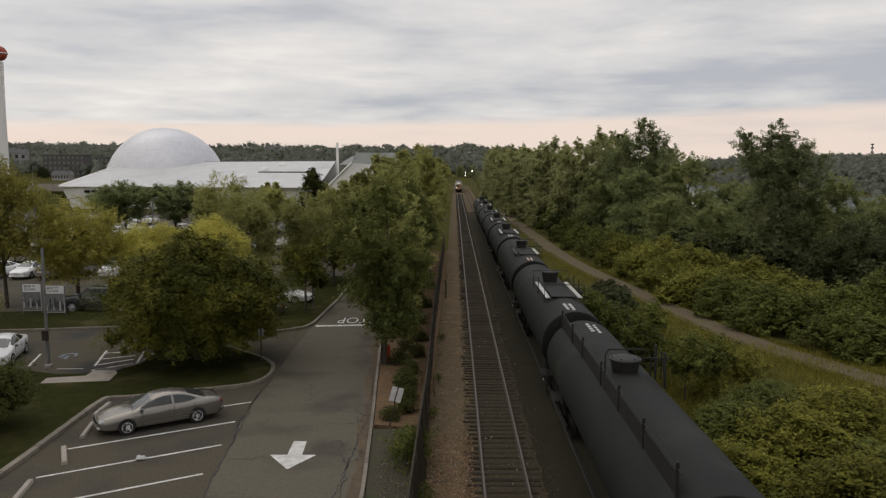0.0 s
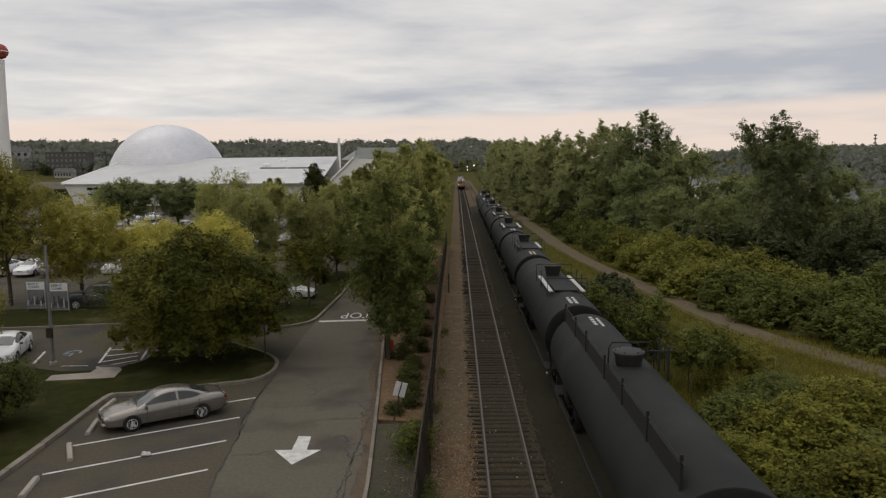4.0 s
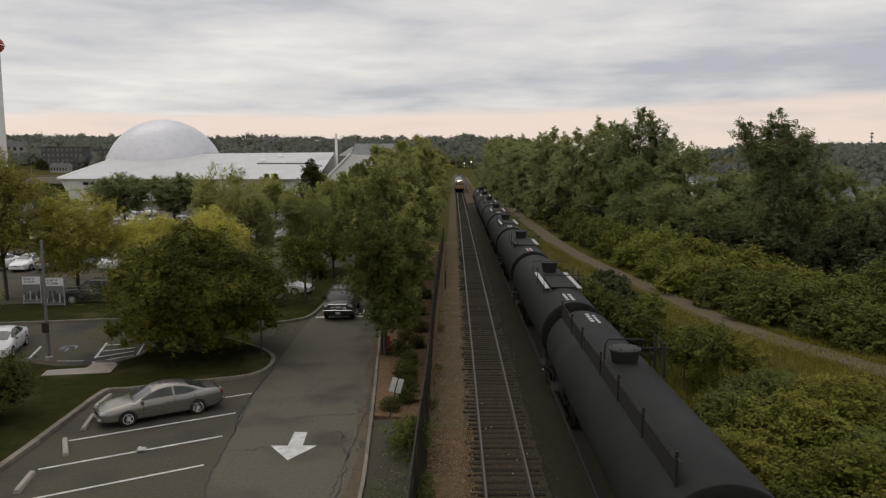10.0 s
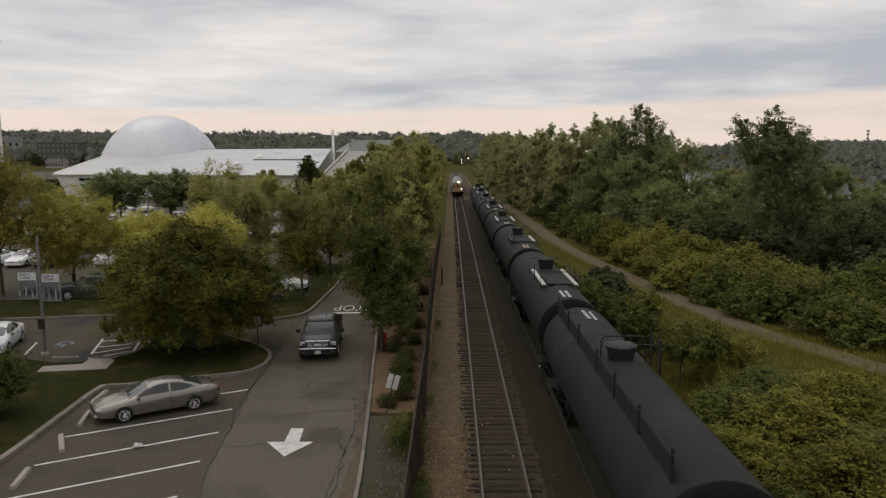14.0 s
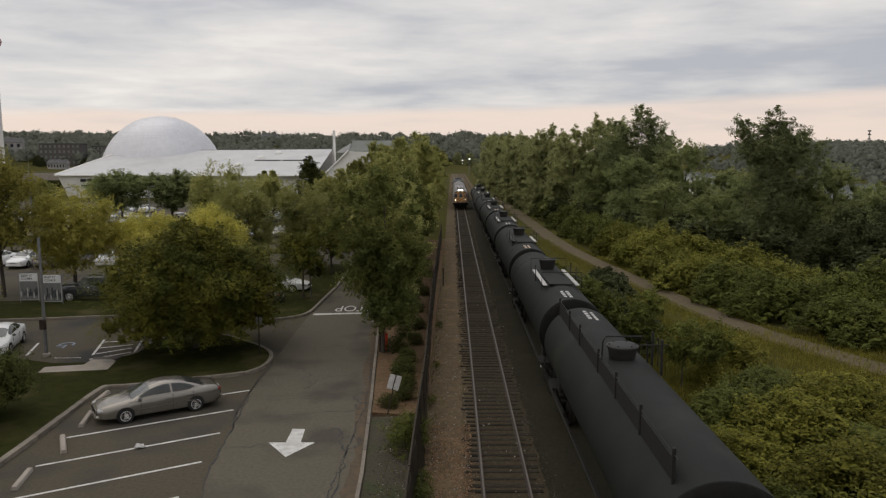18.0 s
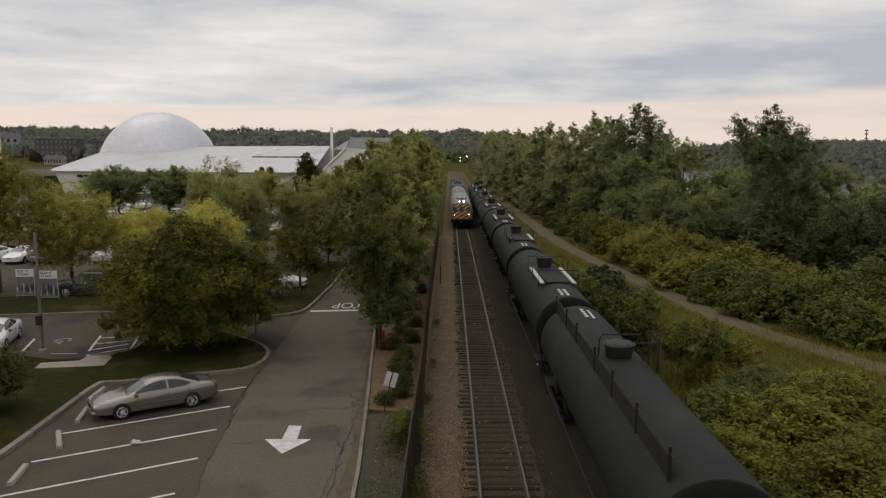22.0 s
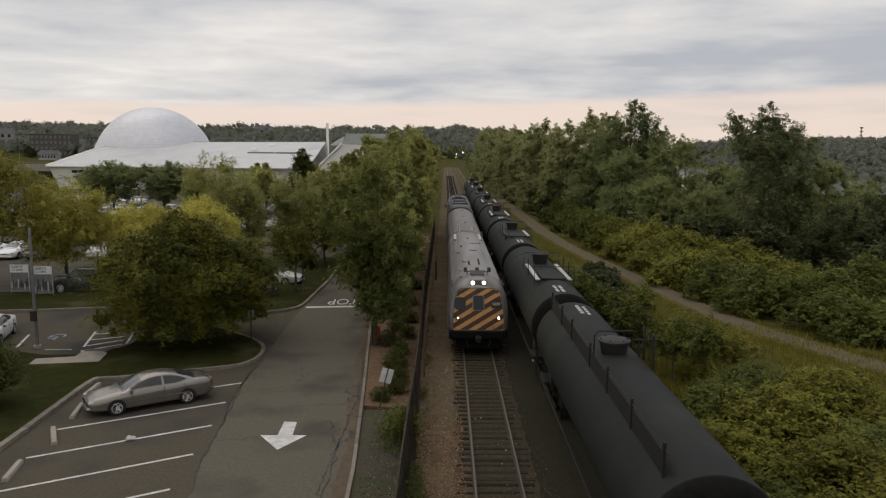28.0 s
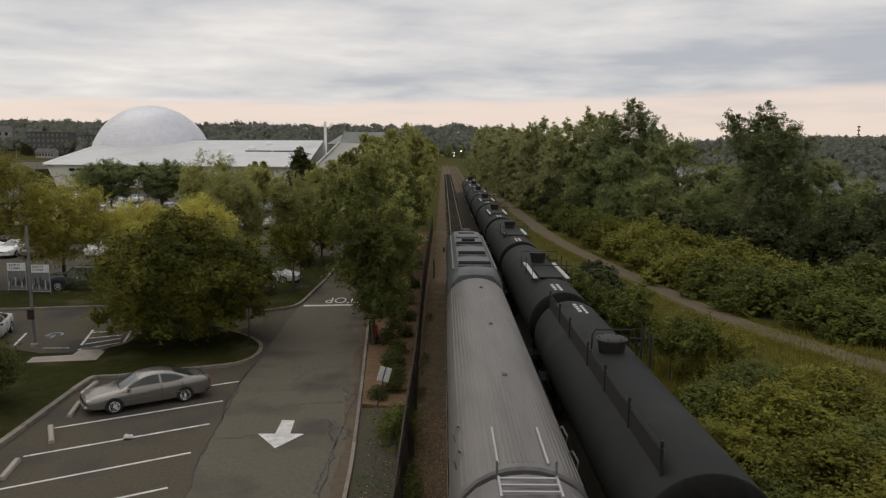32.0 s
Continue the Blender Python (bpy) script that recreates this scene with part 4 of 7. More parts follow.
        bars.append([(0.98, -4.65, 4.5), (0.98, 0.4, 4.5)])
        for p in bars:
            part("hand_rail", rail_frame([p], 0.024), M_TANKDARK, car)
    else:
        part("hand_rail", rail_frame([[(-0.64, YM + 0.05, 4.17), (-0.62, YM + 0.05, 4.8), (-0.52, YM + 0.05, 4.96), (0.62, YM + 0.05, 4.96), (0.80, YM + 0.05, 4.76), (0.82, YM + 0.05, 4.1)]], 0.028), M_TANKDARK, car)
        part("hand_rail", rail_frame([[(0.3, YM - 1.0, 4.95), (1.15, YM - 1.0, 4.95)]], 0.02), M_TANKDARK, car)
        for yy, w in ((YM + 0.1, 0.16), (YM - 0.95, 0.18)):
            part("rail_board", Build().box(0.98, yy, 4.55, 0.05, w, 1.1, 0.01), M_TANKDARK, car, "flat black stanchion")
        for yy in (YM - 0.3, YM - 0.65):
            part("hand_rail", rail_frame([[(1.05, yy, 4.1), (1.05, yy, 5.0)]], 0.02), M_TANKDARK, car)
        # long guard along the tank's shoulder
        guard = part("guard_rail", rail_frame([[(-0.89, -8.4, 4.62), (-0.89, 8.3, 4.62)]], 0.014), M_TANKDARK, car, "thin rail along the tank's shoulder")
        for yy in (-8.1, -5.4, -2.7, -0.2, 3.1, 5.4, 8.0):
            part("stanchion", Build().box(-0.89, yy, 4.36, 0.07, 0.075, 0.80, 0.01), M_TANKDARK, guard)
        for k in range(6):
            part("guard_panel", Build().box(-0.885, -6.75 + 2.68 * k, 4.26, 0.012, 2.6, 0.52), M_TANKDARK, guard, "dark sheet panel")
    # stencilled marks that cannot be read: plain bars
    yb = 6.6 if first else -7.1
    for k in range(2):
        for j in range(4):
            xx = (0.05 if first else -0.22) + 0.24 * k
            part("marking", Build().box(xx - 0.02, yb - 0.4 + j * 0.4 - 0.12 * k, ZC + math.sqrt(R * R - xx * xx) + 0.004, 0.14, 0.25, 0.012), M_WHITE if first or variant % 2 else M_ORANGEMARK, car)
    if not first:
        for j in range(2):
            part("marking", Build().box(0.2, 3.2 + 0.22 * j, ZC + 1.487 + 0.006, 0.22, 0.12, 0.012), M_WHITE, car)
    # fittings along the crown
    part("safety_valve", Build().revolve([(0.11, 4.22), (0.11, 4.42), (0.14, 4.44), (0.14, 4.5), (0.05, 4.54)], "z", (0.0, YM + 1.25, 0), 12), M_TANKDARK, car)
    return car


M_ORANGEMARK = mat("pale_orange_mark", (0.62, 0.48, 0.36), (0.5, 0.38, 0.28), scale=6, rough=0.6)
# k = -1 is an unseen car, added to shade the next car's end
for k in range(-1, 8):
    tank_car(22.9 - (0.2 if k == 0 else 0.85 if k < 0 else 0) + 18.1 * k, first=(k == 0), pale=(k % 3 != 2), variant=k)


# ---- the train ----
def coach_ring(y, scale=1.0, zs=1.0, low=0.85):
    half = [(1.30, low), (1.46, low + 0.06), (1.56, 1.35), (1.60, 1.9), (1.585, 2.5), (1.50, 2.98), (1.33, 3.36), (1.06, 3.63), (0.72, 3.82), (0.36, 3.92), (0.0, 3.95)]
    pts = half + [(-x, z) for x, z in half[-2::-1]]
    return [(x * scale, y, 0.85 + (z - 0.85) * zs) for x, z in pts]


def roof_z(x):
    x = abs(x)
    pts = [(0.0, 3.95), (0.36, 3.92), (0.72, 3.82), (1.06, 3.63), (1.33, 3.36), (1.50, 2.98)]
    for (a, za), (b, zb) in zip(pts, pts[1:]):
        if x <= b:
            return za + (zb - za) * (x - a) / (b - a)
    return 2.98


PLATE = [(1.20, 0.95), (1.33, 1.1), (1.36, 1.4), (1.36, 1.9), (1.30, 2.5), (1.23, 2.95), (1.14, 3.25), (1.02, 3.40), (0.72, 3.46), (0.36, 3.48), (0.0, 3.49)]


def nose_rings():
    """The rounded shell between the raked front plate and the full section."""
    body = [(x, z) for x, _, z in coach_ring(0)][:11]
    out = []
    for k in range(8):
        u = k / 7 * math.pi / 2
        half = []
        for i, ((px, pz), (bx, bz)) in enumerate(zip(PLATE, body)):
            half.append((px + (bx - px) * math.sin(u), 0.2 * max(pz - 1.3, 0) + (0.35 + 1.0 * (i / 10) ** 2) * (1 - math.cos(u)), pz + (bz - pz) * math.sin(u)))
        out.append(half + [(-x, y, z) for x, y, z in half[-2::-1]])
    return out


def coach(name, label, ribs, front):
    """Its leading end is at y = 0 and it reaches to positive y."""
    car = thing(name, label, "train car", pose(TRACK_X, 100, 0), "passing train")
    LEN = 23.7 if front else 23.3
    if front:
        rings = nose_rings() + [coach_ring(1.95), coach_ring(LEN - 0.1), coach_ring(LEN, 0.985, 0.99)]
    else:
        rings = [coach_ring(0.0, 0.985, 0.99), coach_ring(0.1), coach_ring(LEN - 0.1), coach_ring(LEN, 0.985, 0.99)]
    skin = M_COACHROOF if ribs else M_STEEL
    body = part("body", Build().loft(rings), skin, car, "", 35)
    xs = [i * 0.11 for i in range(-12, 13)] if ribs else [x * s for s in (-1, 1) for x in (0.90, 0.97, 1.04, 1.11, 1.18, 1.25, 1.31, 1.37)]
    for x in xs:
        z = roof_z(x)
        part("roof_rib", Build().box(x, LEN / 2 + (1.0 if front else 0), z + 0.002, 0.028, LEN - (3.0 if front else 0.5), (0.03 if abs(x + 0.1) < 0.3 else 0.012) if ribs else 0.014), skin, body)
    for sx in (-1, 1):
        for k in range(10):
            part("window", Build().box(sx * 1.588, 3.0 + 2.0 * k, 2.2, 0.03, 1.5, 0.62, 0.01), M_WINDOW, car)
        part("side_skirt", Build().box(sx * 1.40, LEN / 2 + 0.2, 0.68, 0.08, LEN - 6.5, 0.4), M_GREYTRIM, car)
        for k in range(6):
            part("side_flute", Build().box(sx * 1.585, LEN / 2, 1.15 + 0.09 * k, 0.025, LEN - 2.6, 0.03), M_STEELSIDE, body)
    for y in (3.9, LEN - 3.9):
        bogie(car, y, base=2.6)
    part("underfloor_box", Build().box(0, LEN / 2, 0.6, 2.2, 9, 0.5, 0.05), M_GREYTRIM, car)
    # ends: dark gangway frames
    ends = [LEN] if front else [0.0, LEN]
    for y in ends:
        s = 1 if y > 1 else -1
        part("gangway", Build().box(0, y + s * 0.14, 2.1, 1.3, 0.26, 2.5, 0.05), M_RUBBER, car, "black rubber gangway frame")
        part("end_ring", Build().loft([coach_ring(y - s * 0.02, 0.99, 1.001, 0.9), coach_ring(y + s * 0.05, 0.97, 0.985, 0.9)]), M_GREYTRIM, car, "dark edge of the roof end", 30)
    return car


def on_roof(b, x, y, sx, sy, h, bevel=0.01):
    return b.box(x, y, roof_z(x) + h / 2 - 0.01, sx, sy, h, bevel)


cab_car = coach("cab_car", "grey railway cab car with amber and black striped nose", False, True)
# nose: a raked plate with diagonal stripes, and what sits on it
RAKE = pose(0, -0.01, 1.3, -11.3)
EDGE = [(1.33, 0.0), (1.35, 0.6), (1.29, 1.2), (1.22, 1.68), (1.13, 1.98), (1.0, 2.13), (0.8, 2.19)]
EDGE = EDGE + [(-x, h) for x, h in EDGE[::-1]]


def clip(pts, f):
    """The part of a flat outline on which f is positive."""
    out = []
    for a, b in zip(pts, pts[1:] + pts[:1]):
        fa, fb = f(a), f(b)
        if fa >= 0:
            out.append(a)
        if fa * fb < 0:
            t = fa / (fa - fb)
            out.append((a[0] + (b[0] - a[0]) * t, a[1] + (b[1] - a[1]) * t))
    return out


def slab(outline_xz, y0, y1):
    """A plate standing upright over an outline in x and z."""
    return Build().loft([[(x, y0, z) for x, z in outline_xz], [(x, y1, z) for x, z in outline_xz]])


def rounded(cx, cz, w, h, r):
    out = []
    for sx, sz, a0 in ((1, 1, 0), (-1, 1, 90), (-1, -1, 180), (1, -1, 270)):
        for k in range(4):
            a = math.radians(a0 + 30 * k)
            out.append((cx + sx * (w / 2 - r) + r * math.cos(a), cz + sz * (h / 2 - r) + r * math.sin(a)))
    return out


nose = part("nose_plate", slab(EDGE, -0.05, 0.03), M_ORANGE, cab_car, "amber nose with black diagonal stripes", at=RAKE)
for k in range(-6, 4):
    x0 = k * 0.86 + 0.1
    band = [(x0 - 0.23, 0.0), (x0 + 0.22, 0.0), (x0 + 0.22 + 3.6, 2.2), (x0 - 0.23 + 3.6, 2.2)]
    for (xa, ha), (xb, hb) in zip(EDGE, EDGE[1:] + EDGE[:1]):
        band = clip(band, lambda p: (xb - xa) * (p[1] - ha) - (hb - ha) * (p[0] - xa) - 0.012) if len(band) > 2 else band
    if len(band) > 2:
        part("stripe", slab(band, -0.054, -0.064), M_STRIPE, nose)
part("plate_rim", Build().tube([(x, -0.045, h) for x, h in EDGE], 0.03, 6), M_GREYTRIM, nose, "dark rim of the front plate")
part("foot_rail", Build().tube([(-1.3, -0.09, -0.03), (1.3, -0.09, -0.03)], 0.035, 6), M_ROOFBROWN, nose)
part("door_frame", slab(rounded(0, 1.42, 0.62, 0.82, 0.12), -0.062, -0.10), M_STEEL, nose, "pale rounded window frame")
part("door_window", slab(rounded(0, 1.42, 0.53, 0.73, 0.09), -0.09, -0.112), M_WINDOW, nose)
part("cab_window", slab(rounded(-0.97, 1.38, 0.60, 0.66, 0.2), -0.062, -0.10), M_WINDOW, nose)
part("number_panel", slab(rounded(0.94, 1.36, 0.52, 0.44, 0.04), -0.062, -0.09), M_BLACK, nose, "black number panel")
for j in range(4):
    part("number_bar", Build().box(0.79 + 0.1 * j, -0.096, 1.36, 0.06, 0.012, 0.15), M_GRATE, nose)
for sx in (-1, 1):
    part("ditch_lamp", Build().revolve([(0.13, -0.06), (0.13, -0.11), (0.08, -0.13)], "y", (sx * 1.07, 0, 0.62), 14), M_BLACK, nose)
    part("lamp_glass", Build().revolve([(0.012, -0.145), (0.042, -0.14), (0.05, -0.13)], "y", (sx * 1.07, 0, 0.62), 14), M_DITCHLAMP, cab_car, "lit amber-white ditch lamp", at=RAKE)
    part("marker_lamp", Build().revolve([(0.09, -0.05), (0.09, -0.09), (0.05, -0.11)], "y", (sx * 0.97, 0, 2.0), 12), M_ROOFBROWN, nose)
    part("corner_post", Build().tube([(sx * 1.43, 0.28, 1.2), (sx * 1.44, 0.34, 2.0), (sx * 1.37, 0.52, 2.9)], 0.03, 6), M_STEELSIDE, cab_car)
house_1 = part("headlamp_housing", Build().box(0, 0.85, 3.66, 0.92, 0.7, 0.42, 0.09), M_STEEL, cab_car)
part("headlamp_plate", slab(rounded(0, 3.72, 0.84, 0.25, 0.06), 0.47, 0.505), M_GREYTRIM, house_1)
for sx in (-1, 1):
    part("headlamp", Build().revolve([(0.125, 0.0), (0.125, -0.02), (0.11, -0.025)], "y", (sx * 0.29, 0.47, 3.73), 14), M_STEELSIDE, house_1)
    part("lamp_glass", Build().revolve([(0.012, -0.045), (0.062, -0.042), (0.07, -0.02)], "y", (sx * 0.29, 0.47, 3.73), 14), M_HEADLAMP, cab_car, "lit headlamp")
part("skirt", Build().box(0, 0.16, 1.04, 3.06, 0.62, 0.5, 0.1), M_GUARD, cab_car, "black front skirt")
part("pilot", Build().box(0, 0.3, 0.55, 2.3, 0.3, 0.66, 0.05), M_GUARD, cab_car, "black pilot plate")
part("coupler", Build().box(0, -0.25, 0.88, 0.3, 0.7, 0.3, 0.06), M_IRON, cab_car)
for sx in (-1, 1):
    part("hose", Build().tube([(sx * 0.6, -0.02, 0.95), (sx * 0.62, -0.2, 0.7), (sx * 0.5, -0.18, 0.4)], 0.03, 6), M_RUBBER, cab_car)
# roof fittings of the cab car
part("horn_mount", Build().loft([[(-0.36, 1.55, 3.86), (0.36, 1.55, 3.86), (0.36, 1.55, 3.98), (-0.36, 1.55, 3.98)], [(-0.40, 2.15, 3.9), (0.40, 2.15, 3.9), (0.40, 2.15, 4.12), (-0.40, 2.15, 4.12)]]), M_BLACK, cab_car, "black sloping plate under the horns")
for x in (-0.64, 0.0, 0.66):
    part("horn", Build().box(x, 2.35, 4.12, 0.19, 0.2, 0.24, 0.02), M_ROOFBROWN, cab_car)
    part("horn_foot", Build().tube([(x * 0.85, 2.3, roof_z(x) - 0.05), (x * 0.85, 2.3, 4.03)], 0.03, 6), M_GREYTRIM, cab_car)
part("roof_bar", Build().tube([(-0.7, 2.3, 4.03), (0.7, 2.3, 4.03)], 0.03, 6), M_ROOFBROWN, cab_car)
for x, y, sx, sy in ((-0.48, 6.9, 0.46, 0.62), (0.10, 11.6, 0.44, 0.42), (-0.82, 11.6, 0.36, 0.42), (0.23, 15.3, 0.44, 0.56), (0.62, 16.3, 0.40, 0.62)):
    hat = part("roof_hatch", on_roof(Build(), x, y, sx, sy, 0.03), M_ROOFBROWN, cab_car, "dark frame of a roof hatch")
    part("hatch_lid", on_roof(Build(), x, y, sx - 0.12, sy - 0.12, 0.044), M_STEEL, hat)
for x, y in ((-0.34, 6.15), (-0.34, 5.45), (0.26, 7.0), (0.26, 6.2), (0.26, 5.45), (-0.63, 14.0), (-0.05, 18.0)):
    part("roof_vent", on_roof(Build(), x, y, 0.11, 0.24, 0.12, 0.04), M_ROOFBROWN, cab_car)
part("roof_vent", Build().revolve([(0.07, 0.0), (0.07, 0.3), (0.05, 0.33)], "y", (-0.88, 4.0, roof_z(0.88) + 0.06), 10), M_STEELSIDE, cab_car, "bright roof pipe")
part("roof_vent", Build().box(-0.88, 1.9, roof_z(0.88) + 0.06, 0.1, 0.26, 0.2, 0.03), M_STEELSIDE, cab_car)
for sx in (-1, 1):
    tray = part("vent_tray", Build().box(sx * 0.98, 21.0, 3.70, 0.26, 3.7, 0.05, 0.01), M_GREYTRIM, cab_car, "row of pale roof vents")
    for k in range(6):
        part("vent_lid", Build().box(sx * 0.98, 19.5 + 0.6 * k, 3.745, 0.2, 0.5, 0.05, 0.01), M_STEELSIDE, tray)
    for y in (1.5, 2.4):
        part("grab_rail", Build().tube([(sx * 1.36, y, 3.28), (sx * 1.40, y + 0.05, 3.42), (sx * 1.34, y + 0.5, 3.46), (sx * 1.32, y + 0.6, 3.34)], 0.025, 5), M_GREYTRIM, cab_car)
for k in range(3):
    part("end_step", Build().box(0, 23.3 - 0.3 * k, 4.0, 1.15, 0.06, 0.05), M_STEELSIDE, cab_car)
for sx in (-1, 1):
    part("step_side", Build().box(sx * 0.6, 23.0, 3.95, 0.05, 0.9, 0.1), M_STEELSIDE, cab_car)
    part("end_post", Build().tube([(sx * 0.62, 23.6, 3.8), (sx * 0.62, 23.6, 4.25)], 0.025, 5), M_GREYTRIM, cab_car)

trail_car = coach("coach", "stainless steel passenger coach with ribbed roof", True, False)
for sx in (-1, 1):
    part("roof_gutter", on_roof(Build(), sx * 0.55, 1.3, 0.06, 2.1, 0.07), M_STEELSIDE, trail_car)
    for yy in (1.6, 3.2):
        part("grab_rail", Build().tube([(sx * 1.42, yy, 3.15), (sx * 1.47, yy + 0.05, 3.34), (sx * 1.38, yy + 0.35, 3.48), (sx * 1.32, yy + 0.5, 3.36)], 0.025, 5), M_GREYTRIM, trail_car)
for y in (6.5, 13.0, 20.5):
    part("roof_vent", on_roof(Build(), 0.1, y, 0.16, 0.2, 0.08, 0.03), M_GREYTRIM, trail_car)


def locomotive():
    car = thing("locomotive", "grey diesel locomotive pushing the train", "locomotive", pose(TRACK_X, 150, 0), "passing train")

    def ring(y, s=1.0, top=4.25):
        half = [(1.40, 0.95), (1.50, 1.1), (1.52, 3.0), (1.44, 3.45), (1.12, top - 0.22), (0.92, top - 0.05), (0.6, top), (0.0, top + 0.03)]
        pts = half + [(-x, z) for x, z in half[-2::-1]]
        return [(x * s, y, z) for x, z in pts]
    part("body", Build().loft([ring(0.0, 0.93, 4.0), ring(0.25, 0.98, 4.15), ring(0.7), ring(18.6), ring(19.6, 0.97, 4.1), ring(20.6, 0.85, 3.2)]), M_LOCO, car, "", 30)
    part("end_recess", Build().box(0, 0.02, 3.45, 1.5, 0.12, 0.35, 0.04), M_RUBBER, car)
    for sx in (-1, 1):
        part("marker_lamp", Build().revolve([(0.1, 0.0), (0.1, -0.06), (0.05, -0.08)], "y", (sx * 1.12, 0.05, 3.55), 10), M_GREYTRIM, car)
        part("roof_side_strip", Build().box(sx * 1.18, 9.5, 4.05, 0.12, 16, 0.05, 0.01), M_GREYTRIM, car)
        part("side_grille", Build().box(sx * 1.53, 6.0, 2.9, 0.04, 7.0, 0.7, 0.01), M_GREYTRIM, car)
        part("fuel_tank", Build().box(sx * 0.75, 10, 0.7, 1.3, 5.0, 0.6, 0.1), M_IRON, car)
        part("mirror", Build().box(sx * 1.68, 18.6, 2.8, 0.2, 0.06, 0.4, 0.02), M_GREYTRIM, car)
    for y, l, w in ((1.9, 1.1, 1.9), (5.9, 1.3, 1.75), (10.6, 1.2, 1.85)):
        rim = part("roof_fan", Build().box(0, y, 4.29, w, l, 0.12, 0.05), M_LOCO, car, "roof fan cowl")
        part("fan_opening", Build().box(0, y, 4.36, w - 0.12, l - 0.15, 0.06, 0.02), M_GUARD, rim)
    part("exhaust", Build().box(0, 13.0, 4.33, 0.9, 1.4, 0.18, 0.05), M_RUBBER, car)
    part("roof_hatch", Build().box(0, 15.2, 4.30, 1.6, 2.0, 0.08, 0.03), M_LOCO, car)
    part("roof_vent", Build().box(0, 17.2, 4.32, 1.2, 0.8, 0.14, 0.04), M_GREYTRIM, car)
    part("horn", Build().box(0, 18.4, 4.38, 0.7, 0.3, 0.2, 0.05), M_GREYTRIM, car)
    for y in (3.6, 16.6):
        bogie(car, y, base=2.8)
    part("gangway", Build().box(0, -0.12, 1.9, 1.2, 0.24, 2.2, 0.05), M_RUBBER, car)
    return car


loco = locomotive()


# ---- road vehicles ----
def outline(x0, x1, w, r=0.25, n=4):
    """A rounded plan outline from x0 (rear) to x1 (front), half-width w."""
    pts = []
    for cx, cy, a0 in ((x1 - r, w - r, 0), (x0 + r, w - r, 90), (x0 + r, -w + r, 180), (x1 - r, -w + r, 270)):
        for k in range(n + 1):
            a = math.radians(a0 + 90 * k / n)
            pts.append((cx + r * math.cos(a), cy + r * math.sin(a)))
    return pts


def hull_ring(x, w, zb, zm, zt, crown):
    half = [(0, zb), (w * 0.80, zb), (w * 0.95, zb + 0.06), (w, zb + 0.22), (w * 1.0, zm), (w * 0.965, zt - 0.06), (w * 0.90, zt), (w * 0.55, zt + crown * 0.8), (0, zt + crown)]
    pts = half + [(-y, z) for y, z in half[-2:0:-1]]
    return [(x, y, z) for y, z in pts]


def car_wheel(parent, x, y, r, width, spokes=5):
    s = 1 if y > 0 else -1
    w = part("wheel", Build().revolve([(r * 0.62, -width / 2), (r * 0.9, -width / 2), (r, -width / 2 + 0.03), (r, width / 2 - 0.03), (r * 0.9, width / 2), (r * 0.62, width / 2)], "y", (x, y, r), 24), M_RUBBER, parent, "black tyre", 40)
    rim = Build().revolve([(r * 0.64, s * (width / 2 - 0.05)), (r * 0.64, s * (width / 2 + 0.004)), (r * 0.58, s * (width / 2 + 0.006)), (r * 0.57, s * (width / 2 - 0.05))], "y", (x, y, r), 24)
    rim.revolve([(r * 0.16, s * (width / 2 - 0.06)), (r * 0.16, s * width / 2), (0.01, s * (width / 2 + 0.005))], "y", (x, y, r), 12)
    for k in range(spokes):
        a = k * math.tau / spokes + 0.3
        m = Matrix.Rotation(a, 3, "Y")
        rim.box(x + math.sin(a) * r * 0.37, y + s * (width / 2 - 0.015), r + math.cos(a) * r * 0.37, r * 0.34, 0.03, r * 0.58, 0.0, m)
    part("rim", rim, M_RIM, w, "spoked alloy rim")
    part("hub_disc", Build().revolve([(0.01, s * (width / 2 - 0.07)), (r * 0.6, s * (width / 2 - 0.07)), (r * 0.6, s * (width / 2 - 0.08)), (0.01, s * (width / 2 - 0.08))], "y", (x, y, r), 16), M_GREYTRIM, w)
    return w


def arch(parent, x, y, r):
    """The dark hollow round a wheel, a little proud of the flank."""
    s = 1 if y > 0 else -1
    pts = [(math.cos(math.radians(a)), math.sin(math.radians(a))) for a in range(-12, 193, 12)]
    part("wheel_arch", Build().loft([[(x + c * r, y + s * 0.004, r * 0.93 + d * r) for c, d in pts], [(x + c * r, y - s * 0.05, r * 0.93 + d * r) for c, d in pts]]), M_RUBBER, parent)


def curve(x, knots):
    """Smooth height along the car through knots (x, z), x rising."""
    for (xa, za), (xb, zb) in zip(knots, knots[1:]):
        if x <= xb:
            t = min(max((x - xa) / (xb - xa), 0), 1)
            return za + (zb - za) * t
    return knots[-1][1]


def soft_curve(x, knots, r=0.16):
    return sum(curve(x + r * k / 2, knots) for k in (-2, -1, 0, 1, 2)) / 5


